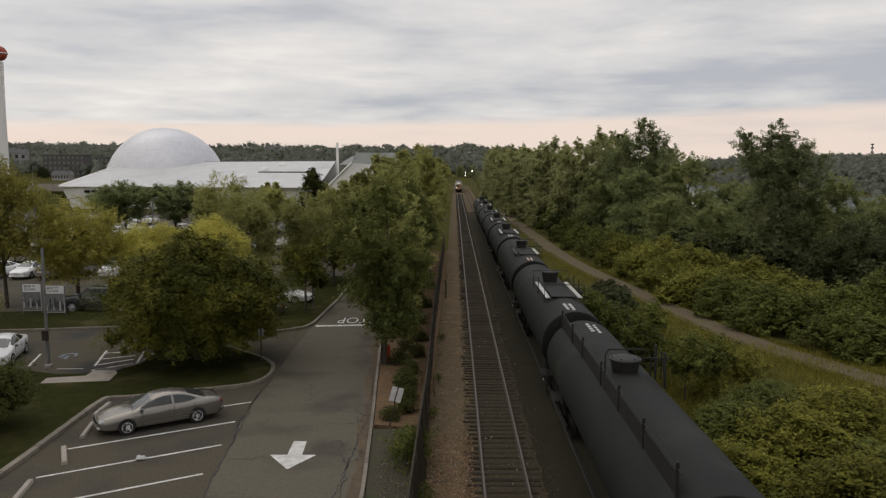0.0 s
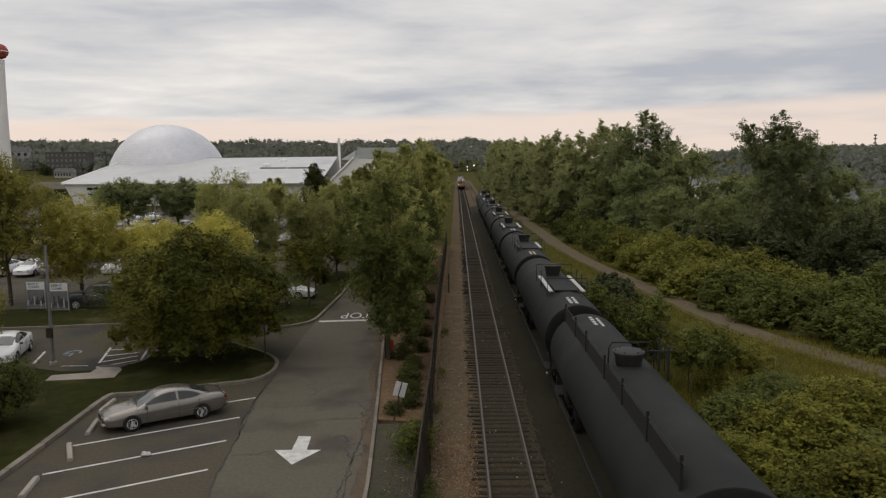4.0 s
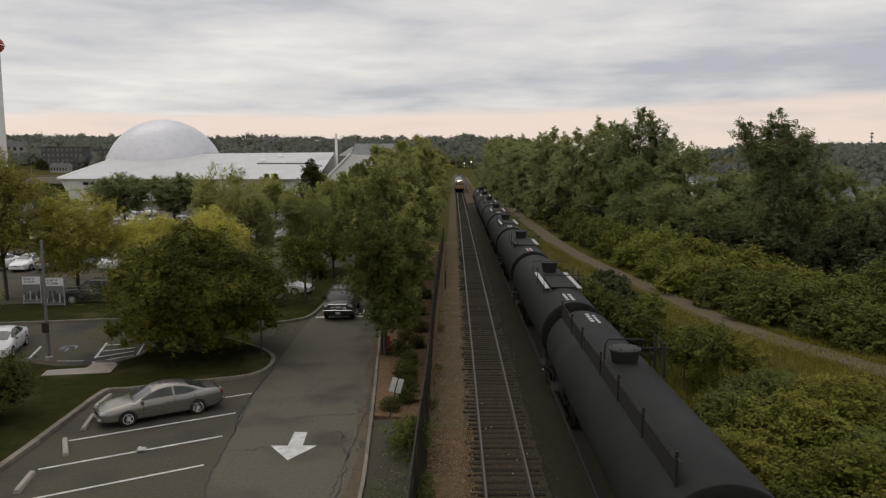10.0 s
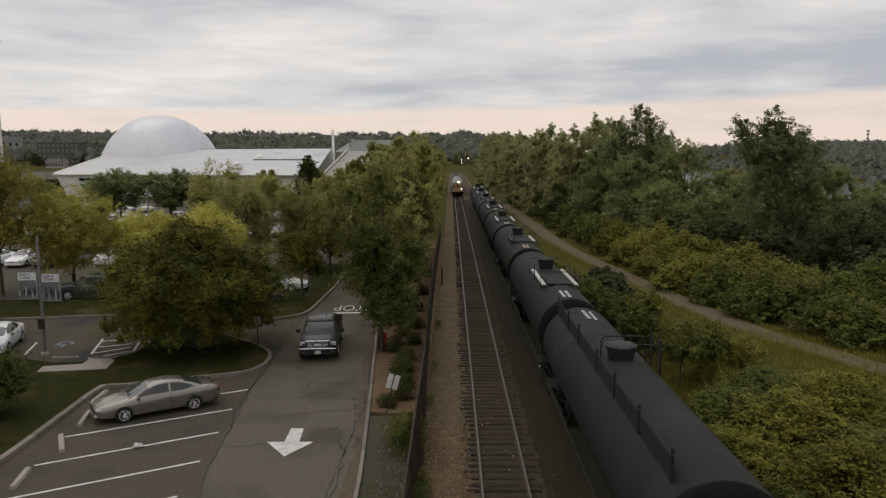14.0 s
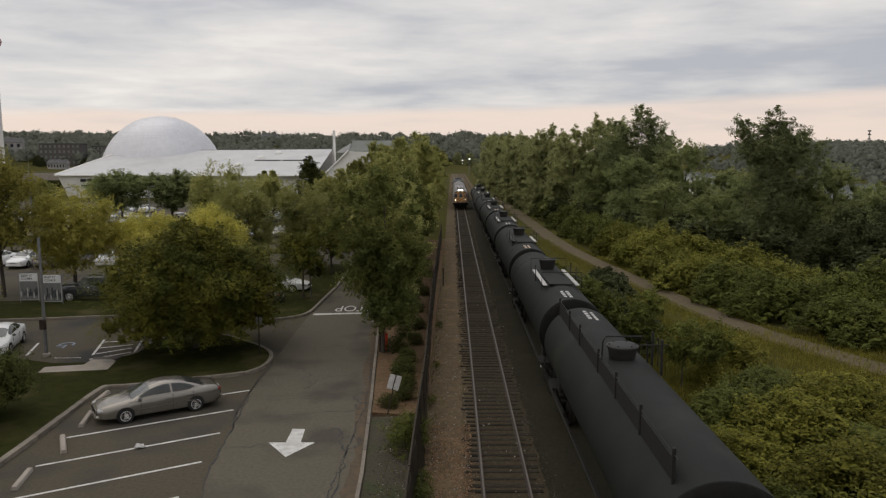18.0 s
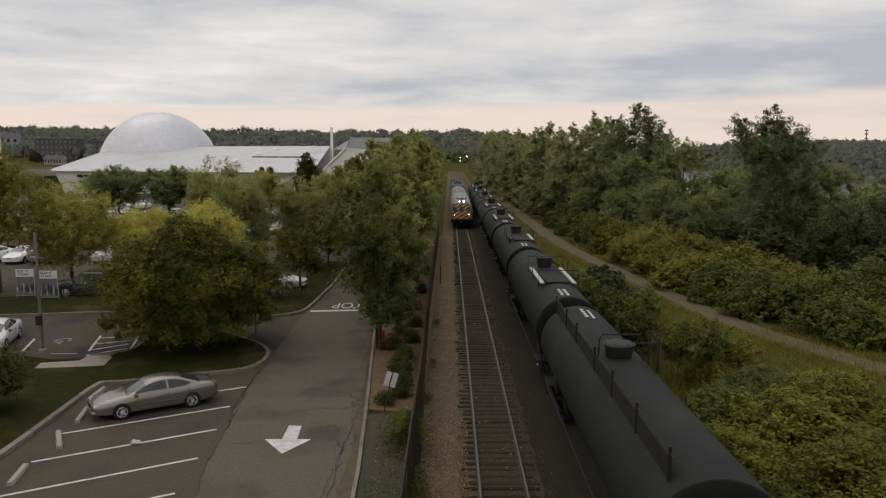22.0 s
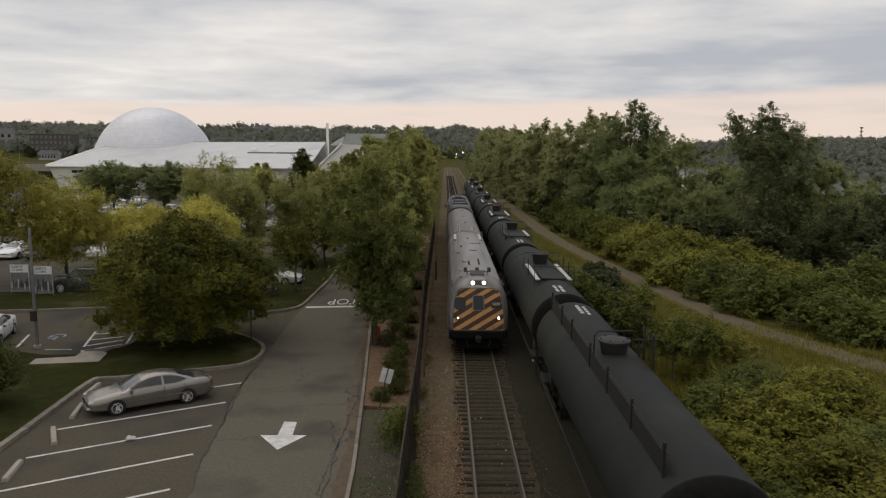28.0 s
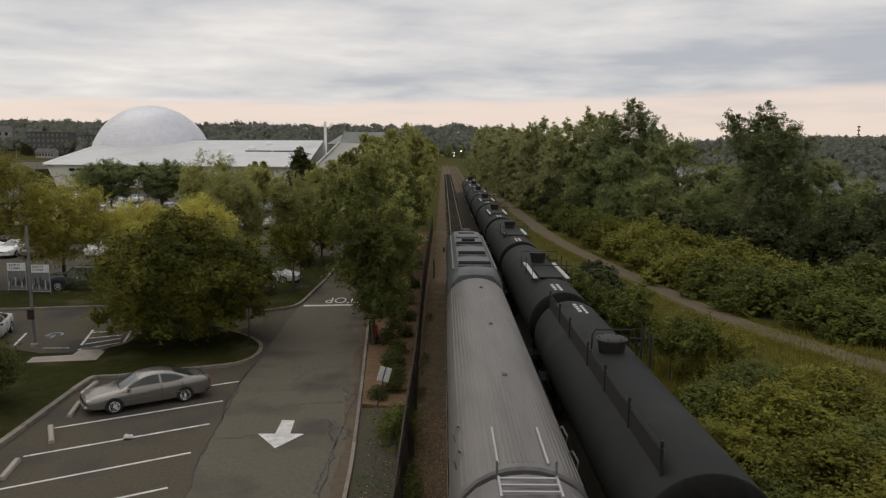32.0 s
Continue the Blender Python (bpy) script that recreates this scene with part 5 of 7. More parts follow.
def sedan(at, paint, label, group="", hatch=False, high=0.0, detail=True):
    car = thing("car", label, "car", at, group)
    h = high
    st = [(2.50, 0.42, 0.40, 0.50, 0.56, 0.01), (2.47, 0.60, 0.30, 0.51, 0.61, 0.02), (2.38, 0.74, 0.25, 0.53, 0.66, 0.03), (2.2, 0.83, 0.22, 0.56, 0.72, 0.04), (1.95, 0.88, 0.205, 0.58, 0.77, 0.05), (1.6, 0.91, 0.20, 0.62, 0.82, 0.06), (1.2, 0.92, 0.19, 0.65, 0.875, 0.06), (0.8, 0.925, 0.19, 0.66, 0.91, 0.04),
          (0.0, 0.93, 0.19, 0.68, 0.94, 0.03), (-0.8, 0.93, 0.19, 0.70, 0.97, 0.03), (-1.4, 0.925, 0.195, 0.70, 0.985, 0.04), (-1.8, 0.91, 0.20, 0.70, 0.985, 0.05), (-2.1, 0.88, 0.22, 0.68, 0.965, 0.05), (-2.3, 0.83, 0.26, 0.66, 0.92, 0.04), (-2.42, 0.75, 0.32, 0.64, 0.86, 0.02), (-2.5, 0.6, 0.42, 0.6, 0.74, 0.01)]
    part("body", Build().loft([hull_ring(x, w, zb, zm + h * 0.4, zt + h * 0.5, c) for x, w, zb, zm, zt, c in st][::-1]), paint, car, "", 40)
    top = [(-2.45, 0.95), (-2.3, 1.12), (-2.05, 1.36), (-1.3, 1.42), (-0.3, 1.44), (0.2, 1.39), (0.55, 1.23), (1.3, 0.88)] if hatch else [(-2.05, 0.97), (-1.75, 1.06), (-1.3, 1.24), (-0.95, 1.36), (-0.4, 1.43), (0.0, 1.425), (0.35, 1.35), (0.7, 1.18), (1.3, 0.87)]

    def skin(x, a, grow=0.0):
        """A point of the cabin's skin: a runs from the belt (0) over the roof (180)."""
        zb = 0.86 + h * 0.5
        hh = max(soft_curve(x, top) + h - zb, 0.02) + grow
        ca, sa = math.cos(math.radians(a)), math.sin(math.radians(a))
        up = abs(sa) ** 0.72
        w = (0.905 + grow) * (1 - 0.27 * up * min(hh / 0.55, 1)) * (1 - 0.10 * max(abs(x + 0.3) - 0.8, 0) ** 2)
        return (x, math.copysign(abs(ca) ** 0.62, ca) * w, zb + up * hh)

    x0, x1 = top[0][0], 1.28
    part("cabin", Build().loft([[skin(x0 + (x1 - x0) * i / 26, a) for a in range(0, 181, 12)] for i in range(27)]), paint, car, "", 50)

    def pane(name, xs, lows, highs, n=5, lab="dark glass", glass=M_GLASS):
        b = Build()
        pts = [skin(x, lo + (hi - lo) * k / n, 0.006) for x, lo, hi in zip(xs, lows, highs) for k in range(n + 1)]
        b.add(pts, [(i * (n + 1) + k, i * (n + 1) + k + 1, (i + 1) * (n + 1) + k + 1, (i + 1) * (n + 1) + k) for i in range(len(xs) - 1) for k in range(n)])
        part(name, b, glass, car, lab, 50)

    ws = [1.14 - 0.09 * k for k in range(9)]
    pane("windscreen", ws, [52 - 1.2 * k for k in range(9)], [128 + 1.2 * k for k in range(9)], 8, "sky-reflecting windscreen", M_SHIELD)
    rx = [-2.36 + 0.05 * k for k in range(7)] if hatch else [-1.78 + 0.09 * k for k in range(9)]
    pane("rear_window", rx, [58] * len(rx), [122] * len(rx), 8)
    rear = -1.95 if hatch else -1.34
    for s in (-1, 1):
        for name, xa, xb in (("front_window", 0.86, -0.36), ("rear_side_window", -0.44, rear)):
            xs = [xa + (xb - xa) * k / 8 for k in range(9)]
            lo = [9 + (18 * (k / 8) ** 4 if name == "rear_side_window" else (10 * (1 - k / 8) ** 3)) for k in range(9)]
            hi = [47 - (14 * (k / 8) ** 3 if name == "rear_side_window" else 8 * (1 - k / 8) ** 2) for k in range(9)]
            if s < 0:
                lo, hi = [180 - v for v in lo], [180 - v for v in hi]
            pane(name, xs, lo, hi, 4)
        part("door_trim", Build().box(-0.15, s * 0.937, 0.52 + h * 0.3, 2.5, 0.02, 0.05, 0.008), M_GREYTRIM if not detail else paint, car)
        for x in (1.42, -1.34):
            arch(car, x, s * 0.932, 0.352)
            car_wheel(car, x, s * 0.84, 0.32, 0.20)
        part("headlight", Build().box(2.27, s * 0.64, 0.62 + h * 0.3, 0.32, 0.30, 0.13, 0.05), M_LENS, car, "clear headlight")
        part("taillight", Build().box(-2.37, s * 0.62, 0.80 + h * 0.3, 0.16, 0.34, 0.17, 0.05), M_REDLENS, car, "red taillight")
        part("mirror", Build().box(0.86, s * 0.99, 0.97 + h * 0.5, 0.13, 0.18, 0.12, 0.03), M_GREYTRIM, car)
        for x in (0.02, -1.0):
            part("door_handle", Build().box(x - 0.25, s * 0.935, 0.80 + h * 0.4, 0.17, 0.025, 0.03, 0.006), M_GREYTRIM, car)
        for x in (0.82, -0.42, -1.25):
            part("door_gap", Build().box(x, s * 0.929, 0.62 + h * 0.3, 0.012, 0.012, 0.62), M_RUBBER, car)
    part("grille", Build().box(2.475, 0, 0.56 + h * 0.3, 0.06, 0.5, 0.11, 0.03), M_RUBBER, car)
    part("bumper", Build().box(2.40, 0, 0.36, 0.22, 1.5, 0.16, 0.06), paint, car)
    part("bumper", Build().box(-2.42, 0, 0.44, 0.2, 1.5, 0.18, 0.06), paint, car)
    part("number_plate", Build().box(-2.535, 0, 0.66, 0.02, 0.32, 0.15), M_GRATE, car, "plain pale number plate")
    part("wiper", Build().tube([(1.16, 0.5, 0.945 + h * 0.9), (1.08, -0.1, 1.0 + h * 0.9)], 0.012, 4), M_RUBBER, car)
    return car


def pickup(at, paint, label, group=""):
    """Full-size pickup truck; its front bumper is at x = 0, it reaches to x = -5.85."""
    car = thing("pickup_truck", label, "pickup truck", at, group)
    st = [(-0.06, 0.84, 0.45, 0.8, 1.02, 0.01), (-0.14, 0.95, 0.38, 0.85, 1.12, 0.02), (-0.45, 0.985, 0.36, 0.88, 1.19, 0.05), (-1.3, 1.0, 0.36, 0.9, 1.23, 0.07), (-1.75, 1.0, 0.36, 0.9, 1.22, 0.05), (-3.75, 1.0, 0.36, 0.9, 1.22, 0.02)]
    part("body", Build().loft([hull_ring(*q) for q in st][::-1]), paint, car, "", 40)
    # bed: walls round a hollow box
    part("bed_side", Build().box(-4.8, 0.94, 0.86, 2.1, 0.13, 0.90, 0.05), paint, car)
    part("bed_side", Build().box(-4.8, -0.94, 0.86, 2.1, 0.13, 0.90, 0.05), paint, car)
    part("bed_floor", Build().box(-4.8, 0, 0.62, 2.1, 1.8, 0.2), M_RUBBER, car, "dark bed liner")
    part("tailgate", Build().box(-5.82, 0, 0.88, 0.08, 1.86, 0.84, 0.03), paint, car)
    part("bed_front", Build().box(-3.78, 0, 0.98, 0.06, 1.8, 0.66), M_RUBBER, car)
    z0, z1, z2 = 1.20, 1.80, 1.90
    part("cabin_glass", Build().loft([[(x, y, z0) for x, y in outline(-3.72, -1.30, 0.93, 0.12)], [(x, y, z1) for x, y in outline(-3.66, -2.05, 0.76, 0.14)]]), M_GLASS, car, "dark cab glass", 40)
    part("windscreen", Build().add([(-1.335, -0.78, 1.225), (-1.335, 0.78, 1.225), (-2.045, 0.62, 1.785), (-2.045, -0.62, 1.785), (-1.30, -0.5, 1.24), (-1.30, 0.5, 1.24)], [(0, 4, 5, 1), (0, 1, 2, 3)]), M_SHIELD, car, "sky-reflecting windscreen")
    part("roof", Build().loft([[(x, y, z1 - 0.03) for x, y in outline(-3.70, -1.98, 0.79, 0.18)], [(x, y, z1 + 0.05) for x, y in outline(-3.66, -2.06, 0.75, 0.18)], [(x, y, z2) for x, y in outline(-3.5, -2.3, 0.6, 0.2)]]), paint, car, "", 50)
    for s in (-1, 1):
        part("pillar", Build().tube([(-1.38, s * 0.90, z0), (-2.08, s * 0.76, z1)], 0.05, 6), paint, car)
        part("pillar", Build().box(-3.55, s * 0.855, 1.5, 0.3, 0.1, 0.68, 0.03, Matrix.Rotation(s * 0.27, 3, "X")), paint, car)
        part("pillar", Build().tube([(-2.75, s * 0.925, z0), (-2.72, s * 0.775, z1)], 0.035, 6), M_RUBBER, car)
        for x in (-1.02, -4.68):
            arch(car, x, s * 1.004, 0.47)
            car_wheel(car, x, s * 0.88, 0.40, 0.27, 6)
        hl = part("headlight", Build().box(-0.14, s * 0.78, 0.98, 0.16, 0.32, 0.22, 0.04), M_LENS, car, "clear headlight")
        part("lamp_bezel", Build().box(-0.10, s * 0.78, 0.86, 0.13, 0.34, 0.04, 0.01), M_RUBBER, hl)
        part("mirror", Build().box(-1.72, s * 1.17, 1.30, 0.14, 0.26, 0.20, 0.04), M_RUBBER, car)
        part("fog_lamp", Build().box(-0.02, s * 0.72, 0.60, 0.06, 0.14, 0.10, 0.02), M_LENS, car)
        part("door_handle", Build().box(-2.45, s * 1.0, 1.08, 0.2, 0.03, 0.05, 0.01), M_CHROME, car)
        for x in (-1.62, -2.72, -3.66):
            part("door_gap", Build().box(x, s * 0.999, 0.85, 0.014, 0.014, 0.7), M_RUBBER, car)
        part("taillight", Build().box(-5.84, s * 0.92, 0.98, 0.06, 0.14, 0.4, 0.02), M_REDLENS, car)
    part("grille", Build().box(-0.09, 0, 0.93, 0.14, 1.18, 0.40, 0.03), M_RUBBER, car, "black grille")
    part("grille_bar", Build().box(-0.06, 0, 1.13, 0.16, 1.26, 0.075, 0.02), M_CHROME, car, "bright chrome bar")
    for z in (0.82, 0.92, 1.02):
        part("grille_bar", Build().box(-0.025, 0, z, 0.04, 1.1, 0.028, 0.008), M_CHROME, car)
    part("emblem", Build().box(-0.005, 0, 0.94, 0.03, 0.30, 0.09, 0.01), M_GRATE, car)
    part("bumper", Build().box(-0.06, 0, 0.66, 0.22, 1.94, 0.20, 0.06), paint, car)
    part("bumper_trim", Build().box(0.03, 0, 0.745, 0.08, 1.96, 0.05, 0.02), M_CHROME, car, "chrome strip")
    part("air_dam", Build().box(-0.06, 0, 0.48, 0.16, 1.7, 0.16, 0.04), M_RUBBER, car)
    part("number_plate", Build().box(0.065, 0, 0.56, 0.02, 0.32, 0.16), M_GRATE, car, "plain pale number plate")
    part("rear_bumper", Build().box(-5.88, 0, 0.52, 0.16, 1.9, 0.18, 0.04), M_CHROME, car)
    part("aerial", Build().tube([(-2.5, 0.3, 1.88), (-2.6, 0.3, 2.02)], 0.03, 5), M_RUBBER, car)
    return car


CAR_AT = pose(-12.40, 30.16, 0.0, 0, 0, 180 + 33.1)
sedan(CAR_AT, M_SILVER, "champagne silver saloon car parked nose-in to wheel stops", high=-0.04)
truck = pickup(pose(-8, 60, 0, 0, 0, -90), M_TRUCK, "dark grey pickup truck driving through the car park")
sedan(pose(-13.8, 58.3, 0, 0, 0, -6), M_WHITECAR, "white saloon car parked behind the grass island", "parked cars")
sedan(pose(-25.2, 40.1, 0, 0, 0, -73), M_WHITECAR, "white saloon car in a bay beside the lamp post", "parked cars")
pickup(pose(-29.2, 54.5, 0, 0, 0, 181), M_DARKCAR, "dark pickup truck parked behind the banner", "parked cars")
sedan(pose(-14.7, 53.0, 0, 0, 0, 175), M_DARKCAR, "dark car half hidden behind the island tree", "parked cars")
row_paints = (M_WHITECAR, M_DARKCAR, M_WHITECAR, M_BLUECAR, M_SILVER, M_DARKCAR, M_WHITECAR, M_SILVER)
rngc = random.Random(21)
protos = {}
for ri, (y0, x0, x1, slope) in enumerate(((71.5, -50, -17, 0.04), (90, -62, -22, 0.02), (97, -64, -22, 0.02), (114, -72, -22, 0.02), (121, -72, -22, 0.02), (140, -80, -26, 0.02))):
    x = x0
    while x < x1:
        if rngc.random() < (0.78 if ri else 0.85):
            p = row_paints[rngc.randrange(len(row_paints))]
            at = pose(x, y0 + slope * (x - x0) + rngc.uniform(-0.3, 0.3), 0, 0, 0, (90 if rngc.random() < 0.5 else -90) + rngc.uniform(-3, 3))
            if p.name in protos:
                copy_thing(protos[p.name], at)
            else:
                protos[p.name] = sedan(at, p, {"white_paint": "white", "dark_paint": "black", "steel_blue_paint": "steel blue", "champagne_paint": "silver", "maroon_paint": "maroon"}[p.name] + " car parked in a far row of the lot", "parked cars", hatch=rngc.random() < 0.5, high=0.12)
        x += 2.75


# ---- trees and shrubs ----
def lobes_round(seed, rx, ry, zc, rz, n, r0, r1, inner=0.75):
    """Lobes filling an ellipsoid crown, with an uneven outline."""
    rng = np.random.default_rng(seed)
    out = [(0, 0, zc, min(rx, rz) * 0.62)]
    d = sphere_points(rng, n)
    for p in d:
        k = rng.uniform(inner, 1.0)
        r = rng.uniform(r0, r1)
        out.append((p[0] * (rx - r * 0.7) * k, p[1] * (ry - r * 0.7) * k, zc + p[2] * (rz - r * 0.7) * k, r))
    return out


def tree_proto(name, label, seed, height, rx, crown_low, lobes, leaves, size, material, trunk_r=0.2, spread=0.16, inner=700, flat=1.0, reach=0.55):
    """Tapered trunk, limbs reaching into the lobes, and a crown of leaves."""
    tree = thing(name, label, "tree")
    rng = random.Random(seed)
    top = height * 0.72
    wob = [(rng.uniform(-0.12, 0.12), rng.uniform(-0.12, 0.12)) for _ in range(5)]
    part("trunk", Build().tube([(0, 0, -0.5), (wob[0][0] * 0.3, wob[0][1] * 0.3, height * 0.12), (wob[1][0], wob[1][1], height * 0.3), (wob[2][0] * 2, wob[2][1] * 2, height * 0.5), (wob[3][0] * 3, wob[3][1] * 3, top)], trunk_r, 9, trunk_r * 0.3), M_BARK, tree, "", 60)
    for i, (x, y, z, r) in enumerate(sorted(lobes[1:], key=lambda q: -q[3])[:9]):
        z0 = min(max(z - math.hypot(x, y) * 0.8, height * 0.14), top)
        mid = (x * 0.45, y * 0.45, z0 + (z - z0) * 0.62)
        part("limb", Build().tube([(0, 0, z0), mid, (x * 0.9, y * 0.9, z)], trunk_r * 0.42, 6, trunk_r * 0.1), M_BARK, tree, "", 60)
    c, nrm = crown_points(seed, lobes, leaves, spread, flat=flat, reach=reach, lift=0.3 if reach < 0.7 else -0.1, fan=0.16 if reach < 0.7 else 0.09, level=0.8 if flat > 0.5 else 2.4)
    crown = part("crown", leaf_mesh("crown", c, nrm, size, material, seed=seed), material, tree)
    # the dim leafage inside the crown
    c2, n2 = crown_points(seed + 50, [(x * 0.9, y * 0.9, z - r * 0.1, r * 0.72) for x, y, z, r in lobes], inner, 0.35)
    tagged(part("inner_leafage", leaf_mesh("inner_leafage", c2, n2, size * 2.1, material, aspect=0.8, seed=seed + 1), material, crown), kind="stuff")
    return tree


def plant(proto, x, y, z=0.0, scale=1.0, turn=0.0, tall=1.0, label=""):
    ob = copy_thing(proto, pose(x, y, z, 0, 0, turn) @ Matrix.Diagonal((scale, scale, scale * tall, 1)))
    if label:
        tagged(ob, label)
    return ob


def settle(proto, x, y, z=0.0, scale=1.0, turn=0.0, tall=1.0):
    proto.matrix_basis = pose(x, y, z, 0, 0, turn) @ Matrix.Diagonal((scale, scale, scale * tall, 1))
    return proto


# a low dome of boughs whose skirt hangs to the grass
def skirted(seed, n, w, h):
    rng = np.random.default_rng(seed)
    out = [(0, 0, h * 0.42, 1.9), (1.4, 0.4, h * 0.36, 1.5), (-1.5, -0.4, h * 0.36, 1.5), (0.2, -1.5, h * 0.34, 1.4), (0.2, 1.4, h * 0.36, 1.4)]
    for k in range(14):
        a = k * 2.4
        out.append((math.cos(a) * w * 0.56, math.sin(a) * w * 0.52, 1.9 + 0.16 * k, 1.05))
    tiers = ((1.5, 0.5), (2.1, 0.6), (2.7, 0.76), (3.3, 0.94), (3.9, 0.97), (4.6, 0.84), (5.3, 0.65), (5.9, 0.42), (6.3, 0.2))
    for z, f in tiers:
        m = int(n * f / 5.8) + 3
        for k in range(m):
            a = (k + rng.uniform(-0.4, 0.4)) / m * math.tau + z * 2.1
            q = w * f * rng.choice((0.75, 0.88, 1.0, 1.06, 1.14)) * rng.uniform(0.94, 1.06)
            out.append((math.cos(a) * q, math.sin(a) * q * 0.92, z + rng.uniform(-0.4, 0.4), rng.uniform(0.36, 0.74)))
    # low boughs that hang out past the mass
    for k in range(17):
        a = k * math.tau / 17 + rng.uniform(-0.1, 0.1)
        for f in (0.8, 0.95, 1.08):
            out.append((math.cos(a) * w * f, math.sin(a) * w * f * 0.92, 2.4 - 0.8 * f + rng.uniform(-0.2, 0.2), 0.36))
    return out


# the spreading tree on the island
big = tree_proto("tree", "broad spreading tree with dense dark green leaves on the grass island", 11, 7.0, 5.4, 1.0,
                 skirted(11, 140, 4.5, 6.4), 190000, 0.044, LEAF_OAK, 0.24, 0.14, 70000, flat=0.25, reach=1.3)
settle(big, -14.2, 40.1, 0.1, 1.0, 20)
# lot trees
yel = tree_proto("tree", "young tree with yellow-green leaves in the car park", 23, 7.6, 3.6, 1.8, lobes_round(23, 3.6, 3.5, 4.15, 3.3, 46, 0.5, 1.05), 30000, 0.075, LEAF_YELLOW, 0.16, 0.2, 3500)
settle(yel, -30.3, 58.6, 0.1, 1.1, 0, 0.96)
mid = tree_proto("tree", "mid-green car park tree with loose crown", 31, 8.2, 3.2, 1.8, lobes_round(31, 3.0, 2.9, 4.6, 3.8, 40, 0.45, 0.95), 24000, 0.078, LEAF_MID, 0.15, 0.22, 2200)
settle(mid, -21.6, 70.0, 0.1, 1.12, 40, 1.1)
dark = tree_proto("tree", "dark green rounded tree between the rows of cars", 37, 8.6, 4.2, 1.9, lobes_round(37, 3.9, 3.8, 5.4, 3.1, 30, 0.6, 1.2), 16000, 0.12, LEAF_WOOD, 0.2, 0.16, 2500)
settle(dark, -50.5, 113, 0.1, 1.2, 0, 0.82)
olive = tree_proto("tree", "olive green car park tree with a loose crown", 33, 8.2, 3.2, 1.8, lobes_round(33, 3.1, 3.0, 5.0, 3.4, 30, 0.45, 1.0), 18000, 0.08, LEAF_OLIVE, 0.15, 0.22, 1200)
settle(olive, -34.2, 55.5, 0.1, 1.12, 200, 1.12)
deep2 = tree_proto("tree", "small dark green tree on the grass island", 39, 8.6, 4.0, 1.9, lobes_round(39, 3.9, 3.8, 5.2, 3.3, 40, 0.6, 1.2), 18000, 0.1, LEAF_OAK, 0.2, 0.16, 4000)
settle(deep2, -10.9, 66.5, 0.1, 0.6, 0)
far_mid = tree_proto("tree", "green car park tree in a far row", 43, 8.0, 3.0, 1.8, lobes_round(43, 3.0, 3.0, 4.9, 3.1, 22, 0.5, 1.0), 6500, 0.165, LEAF_MID, 0.16, 0.2, 600)
settle(far_mid, -27.2, 113, 0.1, 1.0, 0)
# from 55 to 82 m along the line
for p, x, y, s, a, tl in ((deep2, -11.1, 54.6, 0.94, 70, 1.08), (olive, -37.5, 57.5, 1.05, 90, 1.1), (mid, -18.5, 66.5, 0.85, 170, 1.0), (mid, -14.2, 72.0, 0.9, 60, 0.9), (yel, -29.0, 76, 0.62, 100, 0.85), (yel, -25.0, 60.5, 0.8, 200, 0.95), (yel, -19.8, 60.5, 0.82, 300, 1.0),
                          (mid, -33.0, 77, 0.52, 10, 0.9), (mid, -26.4, 79, 0.62, 30, 0.9), (far_mid, -64, 80, 0.9, 20, 1.0), (yel, -49, 81.5, 0.55, 260, 0.8), (yel, -43.5, 82.0, 0.5, 20, 0.8)):
    plant(p, x, y, 0.1, s, a, tl)
# from 84 to 133 m along the line
for p, x, y, s, a, tl in ((yel, -38, 84, 0.5, 160, 0.75), (far_mid, -13.0, 84, 0.95, 260, 1.15), (far_mid, -14, 106, 1.0, 110, 1.1), (yel, -58, 106, 0.6, 50, 0.8), (far_mid, -35, 108, 0.6, 10, 0.8), (dark, -43.5, 115, 1.2, 130, 0.82),
                          (far_mid, -22.5, 131, 0.95, 30, 1.0), (far_mid, -86, 131, 0.85, 80, 0.9), (dark, -62, 132, 0.85, 300, 0.9), (far_mid, -33.5, 133, 0.95, 0, 1.0), (far_mid, -74, 133, 0.9, 200, 0.9)):
    plant(p, x, y, 0.1, s, a, tl)
# low dark shrub trees at the bank, close by on the left
near_shrub = tree_proto("shrub_tree", "dark small tree on the grass bank", 41, 3.0, 2.4, 0.4, lobes_round(41, 2.2, 2.0, 1.6, 1.3, 18, 0.35, 0.7), 16000, 0.05, LEAF_SHRUB, 0.08, 0.2, 4000)
settle(near_shrub, -19.2, 28.8, 0.1, 0.95)
plant(near_shrub, -19.8, 26.8, 0.1, 1.05, 120)
plant(near_shrub, -22.8, 31.0, 0.1, 0.95, 220)
plant(olive, -25.1, 37.0, 0.1, 0.6, 20, 0.95)
plant(olive, -31.6, 43.6, 0.1, 0.85, 90, 1.0)


# the upright row along the fence: vase-shaped, thin at the foot
def vase(seed, n, width, h):
    rng = np.random.default_rng(seed)
    out = []
    for _ in range(n):
        z = rng.uniform(1.9, h)
        w = width * min(1.0, 0.14 + 0.15 * (z - 1.0)) * (1.0 if z < h * 0.8 else 1.0 - (z - h * 0.8) / (h * 0.28))
        a, k = rng.uniform(0, math.tau), math.sqrt(rng.uniform(0.05, 1))
        r = rng.uniform(0.4, 0.85) * (1.0 if z < h * 0.62 else 0.6)
        out.append((math.cos(a) * w * k + 0.75 * max(1 - z / 6.5, 0), math.sin(a) * w * k, z, r))
    return [(0, 0, h * 0.45, 0.9)] + out


